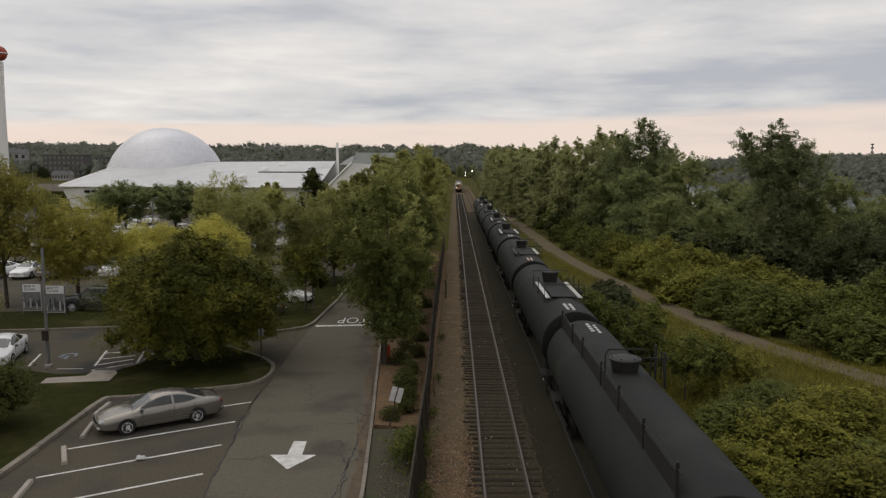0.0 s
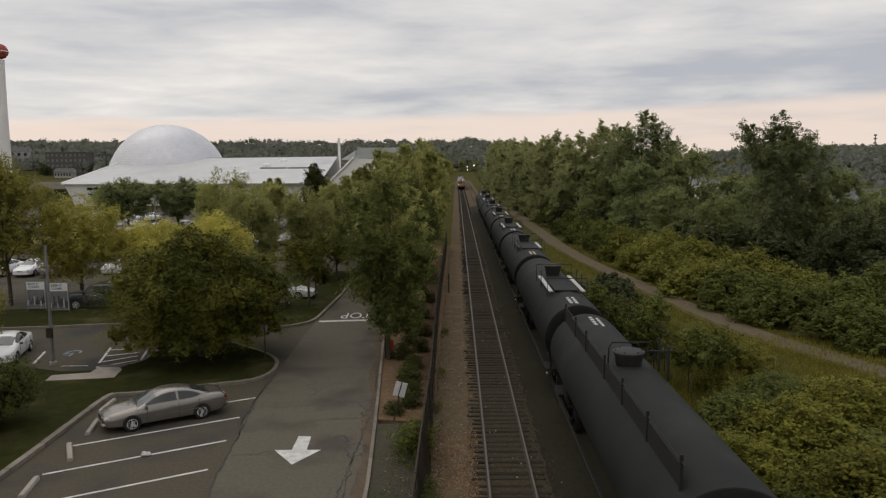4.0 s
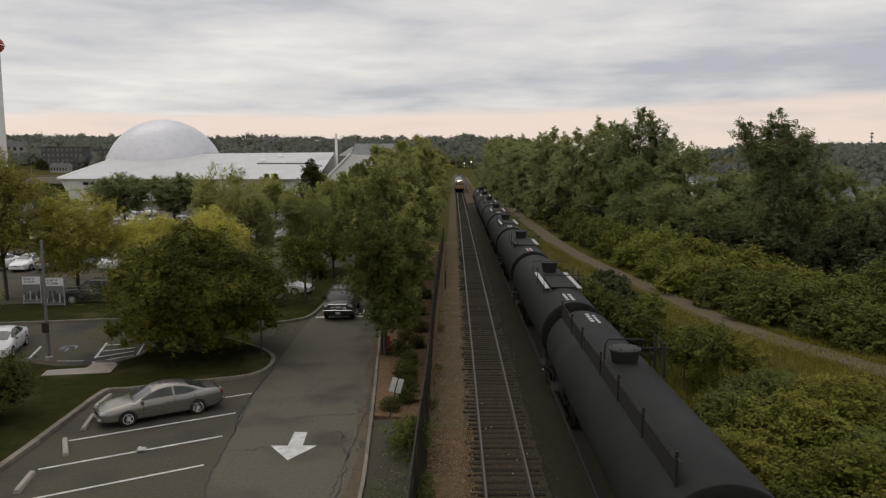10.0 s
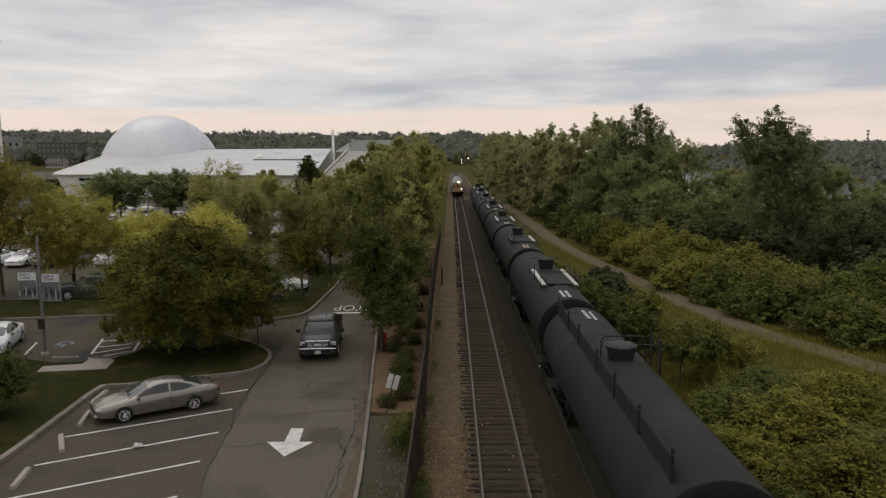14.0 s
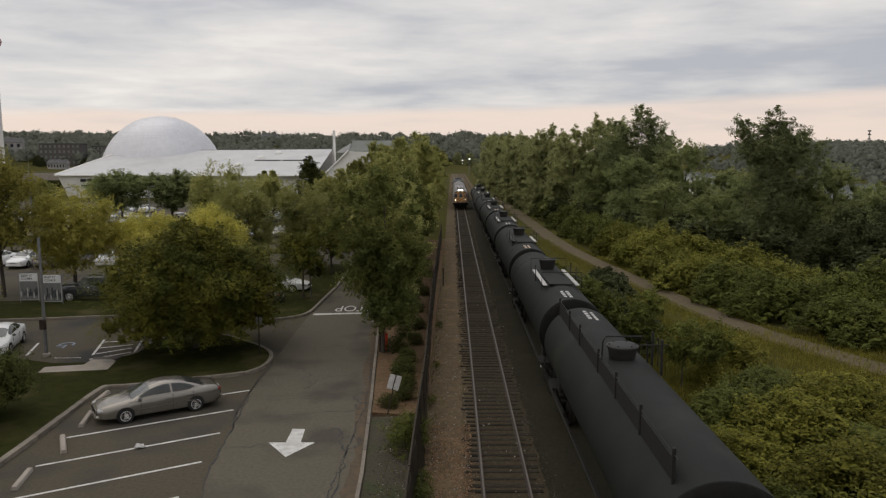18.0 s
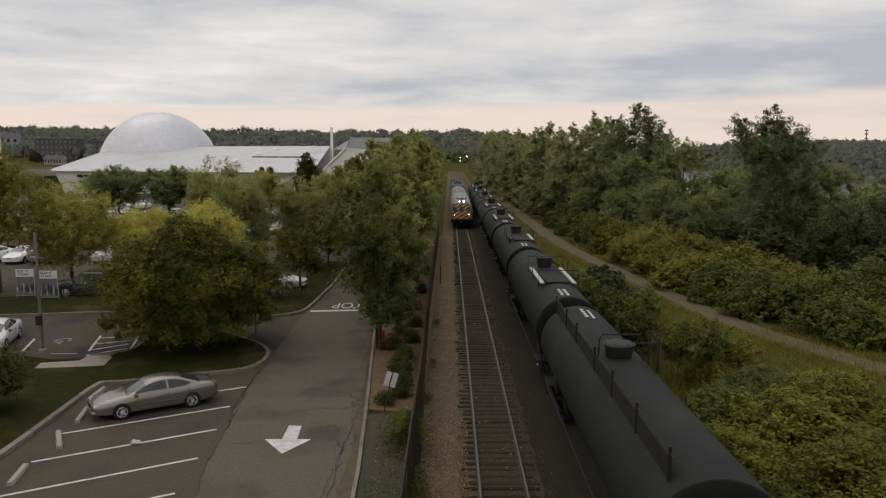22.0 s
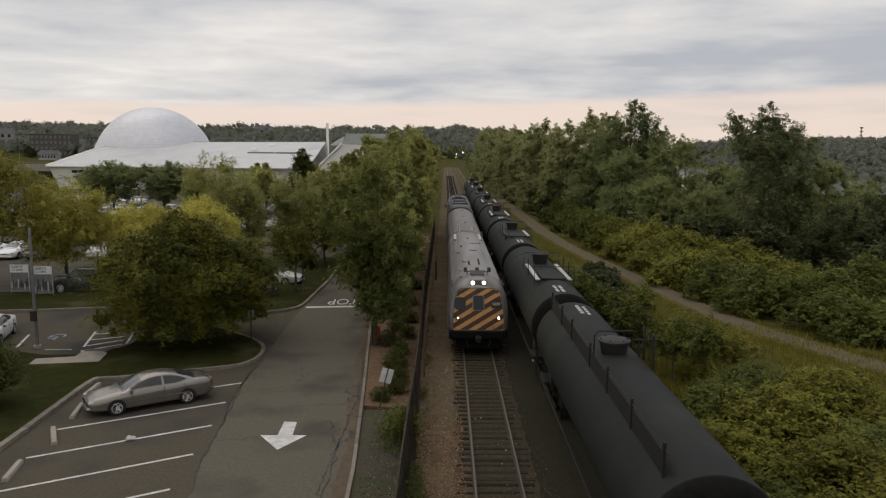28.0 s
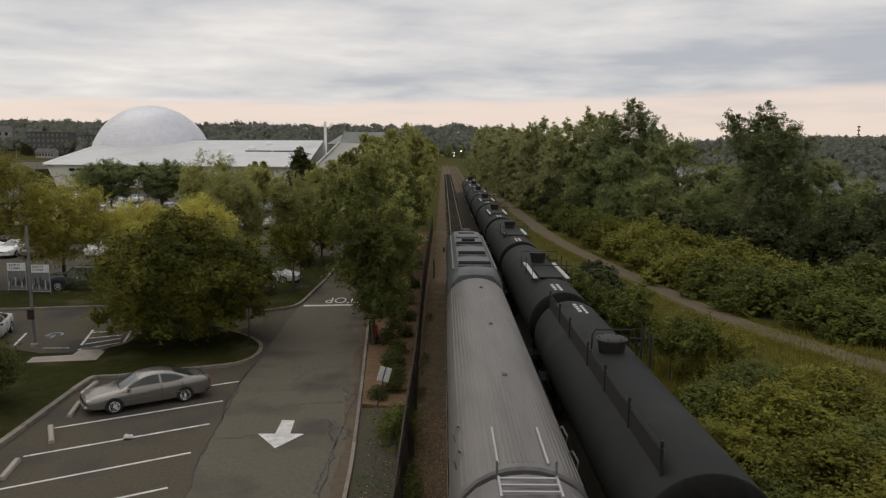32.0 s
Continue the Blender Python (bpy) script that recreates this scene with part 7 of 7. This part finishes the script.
# rounded masses
ring = [(0, 0, 1.0)] + [(math.cos(k * math.tau / 6) * 0.8, math.sin(k * math.tau / 6) * 0.8, 0.55) for k in range(6)] + [(math.cos((k + 0.5) * math.tau / 6), math.sin((k + 0.5) * math.tau / 6), -0.4) for k in range(6)]
tri = [(0, 1 + k, 1 + (k + 1) % 6) for k in range(6)] + [(1 + k, 7 + k, 1 + (k + 1) % 6) for k in range(6)] + [(7 + k, 7 + (k + 1) % 6, 1 + (k + 1) % 6) for k in range(6)]
unit = np.array(ring)
vs = (fl[:, None, :3] + unit[None] * fl[:, None, 3:4] * rngf.uniform(0.4, 0.85, (len(fl), 13, 1))).reshape(-1, 3)
fs = (np.array(tri)[None] + 13 * np.arange(len(fl))[:, None, None]).reshape(-1, 3)
me = bpy.data.meshes.new("far_woods")
me.from_pydata(vs.tolist(), [], fs.tolist())
me.materials.append(LEAF_FAR_HAZE)
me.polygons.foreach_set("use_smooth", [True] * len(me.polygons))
tagged(new("far_woods", me), "dark green woods on the far hills, haze put into their colour", "woods", kind="stuff")
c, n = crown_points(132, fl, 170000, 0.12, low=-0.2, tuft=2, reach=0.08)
tagged(new("far_woods", leaf_mesh("far_woods", c, n, 0.75, LEAF_FAR_HAZE, aspect=0.7, seed=7)), "ragged leafage of the far woods", "woods", kind="stuff")


# tufts of grass along the verge
def grass(count, seed, place, h0, h1, name, label, material):
    rng = np.random.default_rng(seed)
    pts = np.array([place(rng) for _ in range(count)])
    h = rng.uniform(h0, h1, count)
    a = rng.uniform(0, math.tau, count)
    lean = rng.normal(0, 0.25, (count, 2)) * h[:, None]
    w = 0.018
    side = np.stack([np.cos(a) * w, np.sin(a) * w, np.zeros(count)], 1)
    tip = pts + np.stack([lean[:, 0], lean[:, 1], h], 1)
    co = np.stack([pts - side, pts + side, tip], 1).reshape(-1, 3)
    me = bpy.data.meshes.new(name)
    me.from_pydata(co.tolist(), [], [(3 * i, 3 * i + 1, 3 * i + 2) for i in range(count)])
    me.materials.append(material)
    return tagged(new(name, me), label, "grass", kind="stuff")


def verge(rng):
    i = rng.integers(0, len(path_c) - 40)
    f = rng.random()
    x = path_c[i][0] + (path_c[i + 1][0] - path_c[i][0]) * f
    y = path_c[i][1] + (path_c[i + 1][1] - path_c[i][1]) * f
    d = 0.85 + abs(rng.normal(0, 1.5))
    if rng.random() < 0.22:
        return x + 0.8 + rng.random() * 1.0, y + 0.4, -0.34
    return x - d * 0.85, y - d * 0.45, -0.34


grass(34000, 141, verge, 0.06, 0.22, "verge_grass", "long yellow-green grass beside the gravel path", M_GRASS)
grass(14000, 151, lambda r: (r.uniform(14, 34), r.uniform(27, 46), -0.34), 0.15, 0.5, "verge_grass", "rough grass round the bushes", M_GRASS)
grass(9000, 143, lambda r: (r.uniform(7.6, 10.5), r.uniform(14, 110), -0.36), 0.2, 0.7, "track_weeds", "tall weeds beside the tank cars", M_GRASS)
grass(26000, 144, lambda r: (r.uniform(8.0, 14.5), r.uniform(26, 60), -0.36), 0.2, 0.6, "track_weeds", "tall weeds beside the tank cars", M_GRASS)
grass(500, 147, lambda r: (r.uniform(-2.5, -1.2), r.uniform(15, 40), 0.05), 0.04, 0.14, "bed_weeds", "thin weeds in the gravel strip", M_GRASS)
grass(1400, 149, lambda r: (r.uniform(-1.1, -0.2), r.uniform(14, 90), -0.24), 0.05, 0.25, "fence_weeds", "weeds at the foot of the fence", M_GRASS)


# ---- lamp posts, signs ----
def lamp_post(x, y, h, heads=1, turn=0, label="tall grey lamp post beside the bays"):
    ob = thing("street_lamp", label, "lamp post", pose(x, y, 0.05, 0, 0, turn), "lamp posts of the car park")
    part("pole", Build().tube([(0, 0, 0.0), (0, 0, h)], 0.10, 10, 0.065), M_POLE, ob)
    part("foot", Build().revolve([(0.2, -0.3), (0.2, 0.12), (0.15, 0.16), (0.02, 0.16)], "z", (0, 0, 0), 14), M_CONC, ob, "round concrete foot")
    for s in ((1,) if heads == 1 else (-1, 1)):
        arm = part("arm", Build().tube([(0, 0, h - 0.15), (s * 0.35, 0, h + 0.03)], 0.035, 6), M_POLE, ob)
        part("lamp_head", Build().box(s * 0.5, 0, h + 0.05, 0.42, 0.26, 0.09, 0.03), M_STREETLAMP, arm)
    return ob


lp = thing("utility_pole", "slim grey pole with a dark box beside the bays", "pole", pose(-21.75, 38.6, 0.05))
part("pole", Build().tube([(0, 0, 0.0), (0, 0, 6.4)], 0.10, 10, 0.075), M_POLE, lp)
part("foot", Build().revolve([(0.2, -0.3), (0.2, 0.12), (0.15, 0.16), (0.02, 0.16)], "z", (0, 0, 0), 14), M_CONC, lp, "round concrete foot")
part("notice_box", Build().box(0, -0.16, 1.75, 0.34, 0.14, 0.55, 0.02), M_BLACK, lp, "dark box on the pole")
for x, y, h, hd in ((-30.5, 102, 8.2, 2), (-45.0, 86, 7.0, 1), (-36.0, 88, 7.0, 1), (-57, 100, 8, 2), (-20, 100, 7.5, 2), (-70, 118, 8, 2), (-96, 150, 9, 1)):
    lamp_post(x, y, h, hd, label="slim lamp post among the car park trees")


def banner(x, y, turn, seed):
    ob = thing("banner", "pale printed banner on posts at the edge of the lot", "banner", pose(x, y, 0.1, 0, 0, turn), "banners")
    for s in (-1, 1):
        part("post", Build().tube([(s * 0.68, 0, -0.3), (s * 0.68, 0, 2.15)], 0.035, 6), M_POLE, ob)
    sheet = part("sheet", Build().box(0, -0.03, 1.15, 1.3, 0.03, 1.95, 0.008), M_BANNER, ob)
    rng = random.Random(seed)
    for text, z in (("KEEP IT", 1.96), ("CLEAN", 1.74)):
        for dx in (-0.008, 0.008):
            w = flat_text(text, 0.24, pose(-0.12 + dx, -0.048, z, 90, 0, 0), M_BANNERINK, "printed_word", "dark printed word")
            w.parent = sheet
    part("picture_ground", Build().box(0, -0.048, 0.88, 1.26, 0.006, 1.36), M_POLE, sheet, "grey printed picture")
    # dim picture on the sheet: plain patches
    for k in range(11):
        hh = rng.uniform(0.25, 0.75)
        part("picture_patch", Build().box(-0.56 + 0.112 * k, -0.054, 0.3 + hh / 2 + rng.uniform(0, 0.25), rng.uniform(0.05, 0.13), 0.006, hh), M_BANNERINK if k % 4 else M_GRATE, sheet)
    return ob


banner(-30.78, 53.0, 3, 3)
banner(-28.71, 52.3, 3, 4)

# roadside board with a black bar, seen from behind the kerb
board = thing("sign", "white sign board with a black upright bar on a leaning post", "sign", pose(-2.73, 29.5, 0.05, 0, 0, 4))
part("post", Build().tube([(0, 0, -0.3), (0.44, 0.1, 1.6)], 0.03, 6), M_FENCE, board)
for x in (-0.13, 0.13):
    part("panel", Build().box(0.37 + x, 0.03, 1.40 - 0.27 * x, 0.22, 0.03, 0.62, 0.02, Matrix.Rotation(0.27, 3, "Y")), M_WHITE, board)
part("bar", Build().box(0.375, 0.05, 1.38, 0.055, 0.03, 0.66, 0.0, Matrix.Rotation(0.27, 3, "Y")), M_BLACK, board)
red = thing("sign", "orange-red plastic marker standing beside the kerb", "marker", pose(-3.62, 39.7, 0.05))
part("panel", Build().box(0, 0, 0.55, 0.25, 0.12, 0.95, 0.04), M_REDPANEL, red)
part("foot", Build().box(0, 0, 0.05, 0.5, 0.4, 0.1, 0.02), M_BLACK, red)
for x, y, h in ((-3.93, 39.6, 1.25), (-3.8, 39.7, 1.2)):
    solid("marker_post", Build().tube([(0, 0, -0.2), (0, 0, h)], 0.05, 7), M_BLACK, "thin dark post at the kerb", "post", at=pose(x, y, 0.05))
sp = thing("sign_post", "slim dark sign post on the island tip", "sign post", pose(-10.3, 38.7, 0.1))
part("post", Build().tube([(0, 0, -0.2), (0, 0, 2.1)], 0.04, 7), M_FENCE, sp)
part("plate", Build().box(0, 0.03, 1.85, 0.3, 0.02, 0.42), M_POLE, sp, "back of a small sign plate")
sp2 = thing("sign_post", "slim wooden post on the second island", "sign post", pose(-10.6, 54.8, 0.1))
part("post", Build().tube([(0, 0, -0.2), (0, 0, 1.9)], 0.05, 7), M_BRICK, sp2)
solid("marker_post", Build().tube([(0, 0, -0.5), (0, 0, 1.35)], 0.06, 7), M_FENCE, "short dark post beside the track", "post", at=pose(-0.72, 61.5, 0))
sigm = thing("signal", "far railway signal with a white light", "railway signal", pose(9.2, 395, -0.3))
part("mast", Build().tube([(0, 0, 0), (0, 0, 9.5)], 0.15, 8), M_POLE, sigm)
part("arm", Build().tube([(0, 0, 7.6), (-3.6, 0, 7.6)], 0.12, 6), M_POLE, sigm)
for x, z, r in ((0, 9.2, 0.3), (-3.6, 8.4, 0.22), (-3.6, 6.8, 0.22)):
    head = part("signal_head", Build().box(x, 0.2, z, 0.9, 0.3, 1.1, 0.05), M_BLACK, sigm)
    part("lamp", Build().revolve([(r, 0.0), (r, -0.2), (r * 0.2, -0.25)], "y", (x, 0, z), 12), M_SIGNALGLOW, head, "lit signal lamp")

# ---- the hall with the dome ----
hall = thing("hall", "pale exhibition hall with a large silver dome behind its sloping roof", "building", pose(0, 0, 0))
EX0, EX1 = -104.2, -36.0
roof_b = Build().loft([[(EX0, 195, 5.55), (EX1, 195, 5.3), (EX1, 225.5, 12.35), (-98.8, 225.5, 11.95)], [(EX0, 195, 5.8), (EX1, 195, 5.55), (EX1, 225.5, 12.6), (-98.8, 225.5, 12.2)]])
roof = part("roof", roof_b, M_HALLROOF, hall)
part("roof_edge", Build().tube([(EX0 - 0.1, 194.9, 5.75), (-98.9, 225.6, 12.25)], 0.35, 6), M_HALLWALL, roof, "bright metal verge")
part("roof_edge", Build().tube([(EX0, 194.9, 5.62), (EX1, 194.9, 5.42)], 0.22, 6), M_HALLWALL, roof)
# the shadow line at the ridge is put in as a dark strip
part("ridge_shade_line", Build().tube([(-98.8, 225.7, 12.15), (EX1, 225.7, 12.6)], 0.16, 6), M_GREYTRIM, roof, "dark strip for the shadow line along the ridge")
part("wall", Build().loft([[(-101.9, 196.5, -0.4), (-80, 196.5, -0.4), (-80, 199, -0.4), (-101, 222, -0.4)], [(-103.9, 195.4, 5.6), (-80, 195.4, 5.6), (-80, 199, 5.6), (-99, 224, 11.8)]]), M_HALLWALL, hall, "leaning pale end wall")
part("wall", Build().box(-58, 197.6, 2.6, 44, 1.6, 6.0), M_HALLWALL, hall)
part("wall", Build().box(-67, 226, 5.8, 62, 0.8, 12.4), M_HALLWALL, hall)
for k in range(9):
    part("window", Build().box(-97.2 + 1.75 * k, 195.75, 4.3, 1.5, 0.5, 0.75), M_WINDOW, hall)
for k in range(8):
    part("window", Build().box(-97.2 + 1.75 * k, 196.0, 2.9, 1.5, 0.3, 0.35), M_WINDOW, hall)
for k in range(5):
    part("window", Build().box(-64.6 + 1.3 * k, 196.7, 1.4, 0.95, 0.3, 2.2), M_WINDOW, hall)
part("entrance_arch", Build().tube([(-72, 195.2, 5.0), (-69, 195.0, 5.1), (-67.6, 194.9, 4.4), (-67.3, 194.9, 2.5), (-67.3, 194.9, 0)], 0.3, 8), M_HALLWALL, hall)
for x, y in ((-58.5, 205), (-54.6, 214), (-51.0, 220)):
    z = 5.8 + (y - 195) / 30.5 * 6.5
    part("skylight", Build().revolve([(1.3, -0.2), (1.25, 0.35), (0.8, 0.75), (0.05, 0.9)], "z", (x, y, z), 14), M_HALLWALL, roof, "white domed rooflight", 50)
for x in (-52.0, -44.2):
    part("roof_slot", Build().box(x, 211.0, 9.35, 7.4, 0.9, 0.3, 0, Matrix.Rotation(0.22, 3, "X")), M_GREYTRIM, roof, "dark roof slot")
part("wing_wall", Build().loft([[(-33.6, 200, -0.4), (-17, 200, -0.4), (-17, 200, 11.6), (-27.8, 200, 11.8), (-33.6, 200, 6.1)], [(-38.0, 226, -0.4), (-17, 226, -0.4), (-17, 226, 11.6), (-31.4, 226, 11.8), (-38.0, 226, 6.1)]]), M_HALLWALL, hall, "pale slanting wing")
part("wing_edge", Build().tube([(-33.9, 199.8, 5.9), (-27.6, 199.8, 12.0)], 0.3, 6), M_HALLWALL, hall, "white slanting band")
part("wing_roof", Build().loft([[(-30.8, 224, 11.9), (-30.8, 233, 15.3), (-30.8, 242, 11.9)], [(-14, 224, 11.9), (-14, 233, 15.3), (-14, 242, 11.9)]]), M_WINGROOF, hall, "grey-green hipped roof")
part("gable_wall", Build().loft([[(-35.2, 227, 11.6), (-30.85, 227, 14.3), (-30.85, 227, 11.6)], [(-35.2, 240, 11.6), (-30.85, 240, 14.3), (-30.85, 240, 11.6)]]), M_HALLROOF, hall)
dormer = part("dormer", slab([(-22.1, 9.0), (-18.5, 9.0), (-18.5, 11.8), (-20.3, 13.5), (-22.1, 11.8)], 199.6, 233), M_HALLWALL, hall, "white gabled dormer")
for x in (-21.2, -19.4):
    part("window", Build().box(x, 199.55, 10.6, 0.7, 0.1, 1.6), M_WINDOW, dormer)
part("mast", Build().tube([(-35.2, 224, 8), (-35.2, 224, 18.1)], 0.42, 10, 0.38), M_HALLWALL, hall, "white round mast")
dome = part("dome", Build().revolve([(17.7 * math.cos(math.radians(a)), 17.7 * math.sin(math.radians(a))) for a in range(0, 90, 5)] + [(0.05, 17.7)], "z", (-90.3, 233, 5.0), 64), M_DOMEJOINT, hall, "silver panelled dome", 40)
pan = Build()
for i in range(42):
    a0, a1 = math.radians(i * 2.13 + 0.10), math.radians((i + 1) * 2.13 - 0.10)
    m = 72
    for k in range(m):
        b0, b1 = (k + 0.012) / m * math.tau, (k + 0.988) / m * math.tau
        if math.sin(b0) > 0.35:
            continue
        pan.add([(-90.3 + 17.9 * math.cos(a) * math.cos(b), 233 + 17.9 * math.cos(a) * math.sin(b), 5.0 + 17.9 * math.sin(a)) for a, b in ((a0, b0), (a0, b1), (a1, b1), (a1, b0))], [(0, 1, 2, 3)])
pn = part("panel_skin", pan, M_DOME, dome, "small silver panels")
tagged(pn, kind="stuff")
for k in range(4):
    part("roof_post", Build().tube([(-106.6 + k * 0.7, 226, 8.2), (-105.4 + k * 0.9, 226, 11.8 - k * 0.6)], 0.13, 5), M_HALLWALL, hall)

# white mast topped by a ball, beside the hall
spire = thing("mast_tower", "tall white mast with a red and white ball on top", "tower", pose(-90.9, 150, 0))
part("shaft", Build().tube([(-0.5, 0, -0.4), (-0.45, 0, 10), (-0.3, 0, 22), (0, 0, 31.6)], 1.25, 14, 0.7), M_HALLWALL, spire, "", 50)
ball = part("ball", Build().revolve([(1.5 * math.cos(math.radians(a)), 1.5 * math.sin(math.radians(a))) for a in range(-88, 89, 11)], "z", (0, 0, 33.2), 24), M_BALLRED, spire, "dull red ball", 50)
part("ring", Build().revolve([(1.52, -0.12), (1.6, -0.1), (1.6, 0.1), (1.52, 0.12)], "z", (0, 0, 33.2), 24), M_HALLWALL, ball)


# ---- far houses ----
def house(x, y, w, d, h, turn, wall, label, rows=2, cols=4, flat=False, glass=None):
    z = ground_z(x, y)
    ob = thing("house", label, "house", pose(x, y, z, 0, 0, turn), "houses on the hill")
    part("wall", Build().box(0, 0, h / 2 - 0.5, w, d, h + 1.0), wall, ob)
    if flat:
        part("roof", Build().box(0, 0, h + 0.2, w + 0.6, d + 0.6, 0.5, 0.1), M_ROOFDARK, ob)
    else:
        part("roof", Build().loft([[(-w / 2 - 0.4, -d / 2 - 0.4, h), (-w / 2 - 0.4, 0, h + d * 0.35), (-w / 2 - 0.4, d / 2 + 0.4, h)], [(w / 2 + 0.4, -d / 2 - 0.4, h), (w / 2 + 0.4, 0, h + d * 0.35), (w / 2 + 0.4, d / 2 + 0.4, h)]]), M_ROOFDARK, ob)
        for e in (-1, 1):
            part("gable", Build().loft([[(e * (w / 2 + q), -d / 2, h - 0.2), (e * (w / 2 + q), 0, h + d * 0.31), (e * (w / 2 + q), d / 2, h - 0.2)] for q in ((0.41, 0.45) if e > 0 else (0.45, 0.41))]), wall, ob)
        part("chimney", Build().box(w * 0.25, 0, h + d * 0.35, 0.9, 0.9, 2.2), M_BRICK, ob)
    for r in range(rows):
        for c_ in range(cols):
            part("window", Build().box(-w / 2 + (c_ + 0.5) * w / cols, -d / 2 - 0.03, (r + 0.55) * h / rows, w / cols * 0.45, 0.1, h / rows * 0.5), glass or M_WINDOW, ob)
    return ob


house(-245, 470, 25, 11, 13.2, 4, M_BRICK, "dull brick apartment block among hillside trees", 4, 9, True, M_WINGROOF)
house(-228, 500, 22, 10, 10.5, 0, M_BRICK, "brick building among the trees", 3, 8, True, M_WINGROOF)
for x, y, q in ((-252, 456, 0.9), (-243, 455, 0.75), (-228, 462, 0.85), (-221, 470, 1.0), (-258, 462, 1.0), (-212, 478, 1.0)):
    plant(dim, x, y, ground_z(x, y) - 0.3, q, x * 7)
house(-236, 446, 10, 7, 3.2, 5, M_HOUSE, "low pale building at the foot of the hill", 1, 6)
house(-214, 448, 8, 7, 3.0, 10, M_HOUSE, "small white house below the hillside wood", 1, 3)
barrier = thing("highway_wall", "grey concrete wall of a road on a bank beyond the hall", "wall", pose(-180, 262, 0))
for k in range(22):
    part("wall_panel", Build().box(-55 + 5 * k, 0, 3.4, 4.9, 0.5, 2.4, 0.05), M_CONC, barrier)
part("rail", Build().tube([(-57, 0, 5.0), (53, 0, 5.0)], 0.08, 6), M_POLE, barrier)
part("bank", Build().prism([(-60, -9), (55, -9), (55, 9), (-60, 9)], -0.6, 2.22), M_LAWN, barrier, "grass bank under the wall")
house(-306, 520, 12, 10, 9, 20, M_HOUSE, "pale house on the hill", 2, 3)
house(-262, 420, 13, 9, 5, -8, M_HOUSE, "grey house below the wood", 2, 4)
house(-170, 700, 14, 10, 7, 0, M_HOUSE, "pale house on the ridge", 2, 3)
house(-74, 420, 11, 7, 12.6, 90, M_HOUSE, "white gabled house behind the hall", 2, 3)
lamp_post(-171, 300, 18.0, 2, label="tall lamp mast beyond the hall")
fm = thing("radio_mast", "thin lattice radio mast beyond the river", "mast", pose(480, 870, 5))
part("mast", Build().tube([(0, 0, 0), (0, 0, 34)], 0.9, 6, 0.5), M_POLE, fm)
for z in (24, 29, 33):
    part("antenna", Build().box(0, 0, z, 3.2, 1, 1.6), M_POLE, fm)


# ---- sleepers, piece by piece ----
tie_mesh = {}
for nm, w in (("a", 0.22), ("b", 0.2), ("c", 0.235)):
    tie_mesh[nm] = Build().box(0, 0, -0.215, 2.5, w, 0.12, 0.02).mesh("sleeper", M_TIE)
line_1 = thing("railway_track", "worn steel rails on weathered wooden sleepers", "railway track", kind="structure")
line_2 = thing("railway_track", "second track under the standing tank cars", "railway track", kind="structure")
for s in (-1, 1):
    rail(TRACK_X + s * 0.7525, line_1)
    rail(TANK_X + s * 0.7525, line_2)
rngq = random.Random(33)
for k in range(290):
    ob = part("sleeper", tie_mesh["abc"[rngq.randrange(3)]], M_TIE, line_1)
    ob.matrix_basis = pose(TRACK_X + rngq.gauss(0, 0.09), 12.5 + 0.5 * k + rngq.uniform(-0.05, 0.05), rngq.choice((-0.008, -0.002, 0.002, 0.008)), rngq.uniform(-2, 2), 0, rngq.gauss(0, 1.4)) @ Matrix.Diagonal((rngq.uniform(0.93, 1.04), rngq.uniform(0.8, 1.2), 1, 1))
rest = Build()
for k in range(300):
    rest.box(TRACK_X + rngq.uniform(-0.06, 0.06), 12.5 + 0.5 * (290 + k), -0.215, 2.6, 0.22, 0.12)
tagged(part("far_sleepers", rest, M_TIE, line_1), kind="stuff")


# ---- what moves ----
def motions():
    """The train comes down the near track; the pickup drives through the car park."""
    front = ((0, 324), (3, 298), (6, 271), (9, 243.8), (12, 213.6), (14, 191.8), (17, 159.9), (20, 128.5), (22, 106.2), (24, 83.7), (25, 72.5), (26, 61.1), (27.5, 43.95), (28, 38.1), (28.5, 32.2),
             (29, 26.33), (29.5, 20.41), (30, 14.48), (30.5, 8.5), (31, 2.6), (31.5, -3.2), (32, -8.9))
    for ob, back in ((cab_car, 0.0), (trail_car, 24.0), (loco, 47.8)):
        walk(ob, [(t, pose(TRACK_X, y + back, 0)) for t, y in front])
    way = ((0, -8.3, 92, -90), (3, -8.3, 75, -90), (5.5, -8.2, 59, -90), (6.5, -8.1, 54.6, -90), (7, -8.05, 53.3, -90), (8, -7.9, 51.6, -90), (8.5, -7.8, 50.3, -90), (9, -7.68, 49.2, -89), (9.5, -7.68, 48.4, -88), (10, -7.66, 48.1, -88),
           (10.5, -7.6, 47.6, -88), (11, -7.58, 47.0, -88), (11.5, -7.58, 46.1, -88), (12, -7.47, 44.6, -87), (12.5, -7.38, 43.3, -85), (13, -7.2, 41.6, -84), (13.5, -7.04, 39.6, -84), (14, -6.88, 37.45, -84.5), (14.5, -6.7, 35.0, -85),
           (15.5, -6.15, 29.4, -85.5), (16.5, -5.56, 22.7, -85), (17, -5.33, 18.95, -84.5), (17.5, -5.12, 15.0, -86), (18.5, -5.0, 6.5, -90), (20, -5.0, -6.0, -90), (24, -5.0, -40, -90), (32, -5.0, -110, -90))
    walk(truck, [(t, pose(x, y, 0.0, 0, 0, a)) for t, x, y, a in way])


motions()
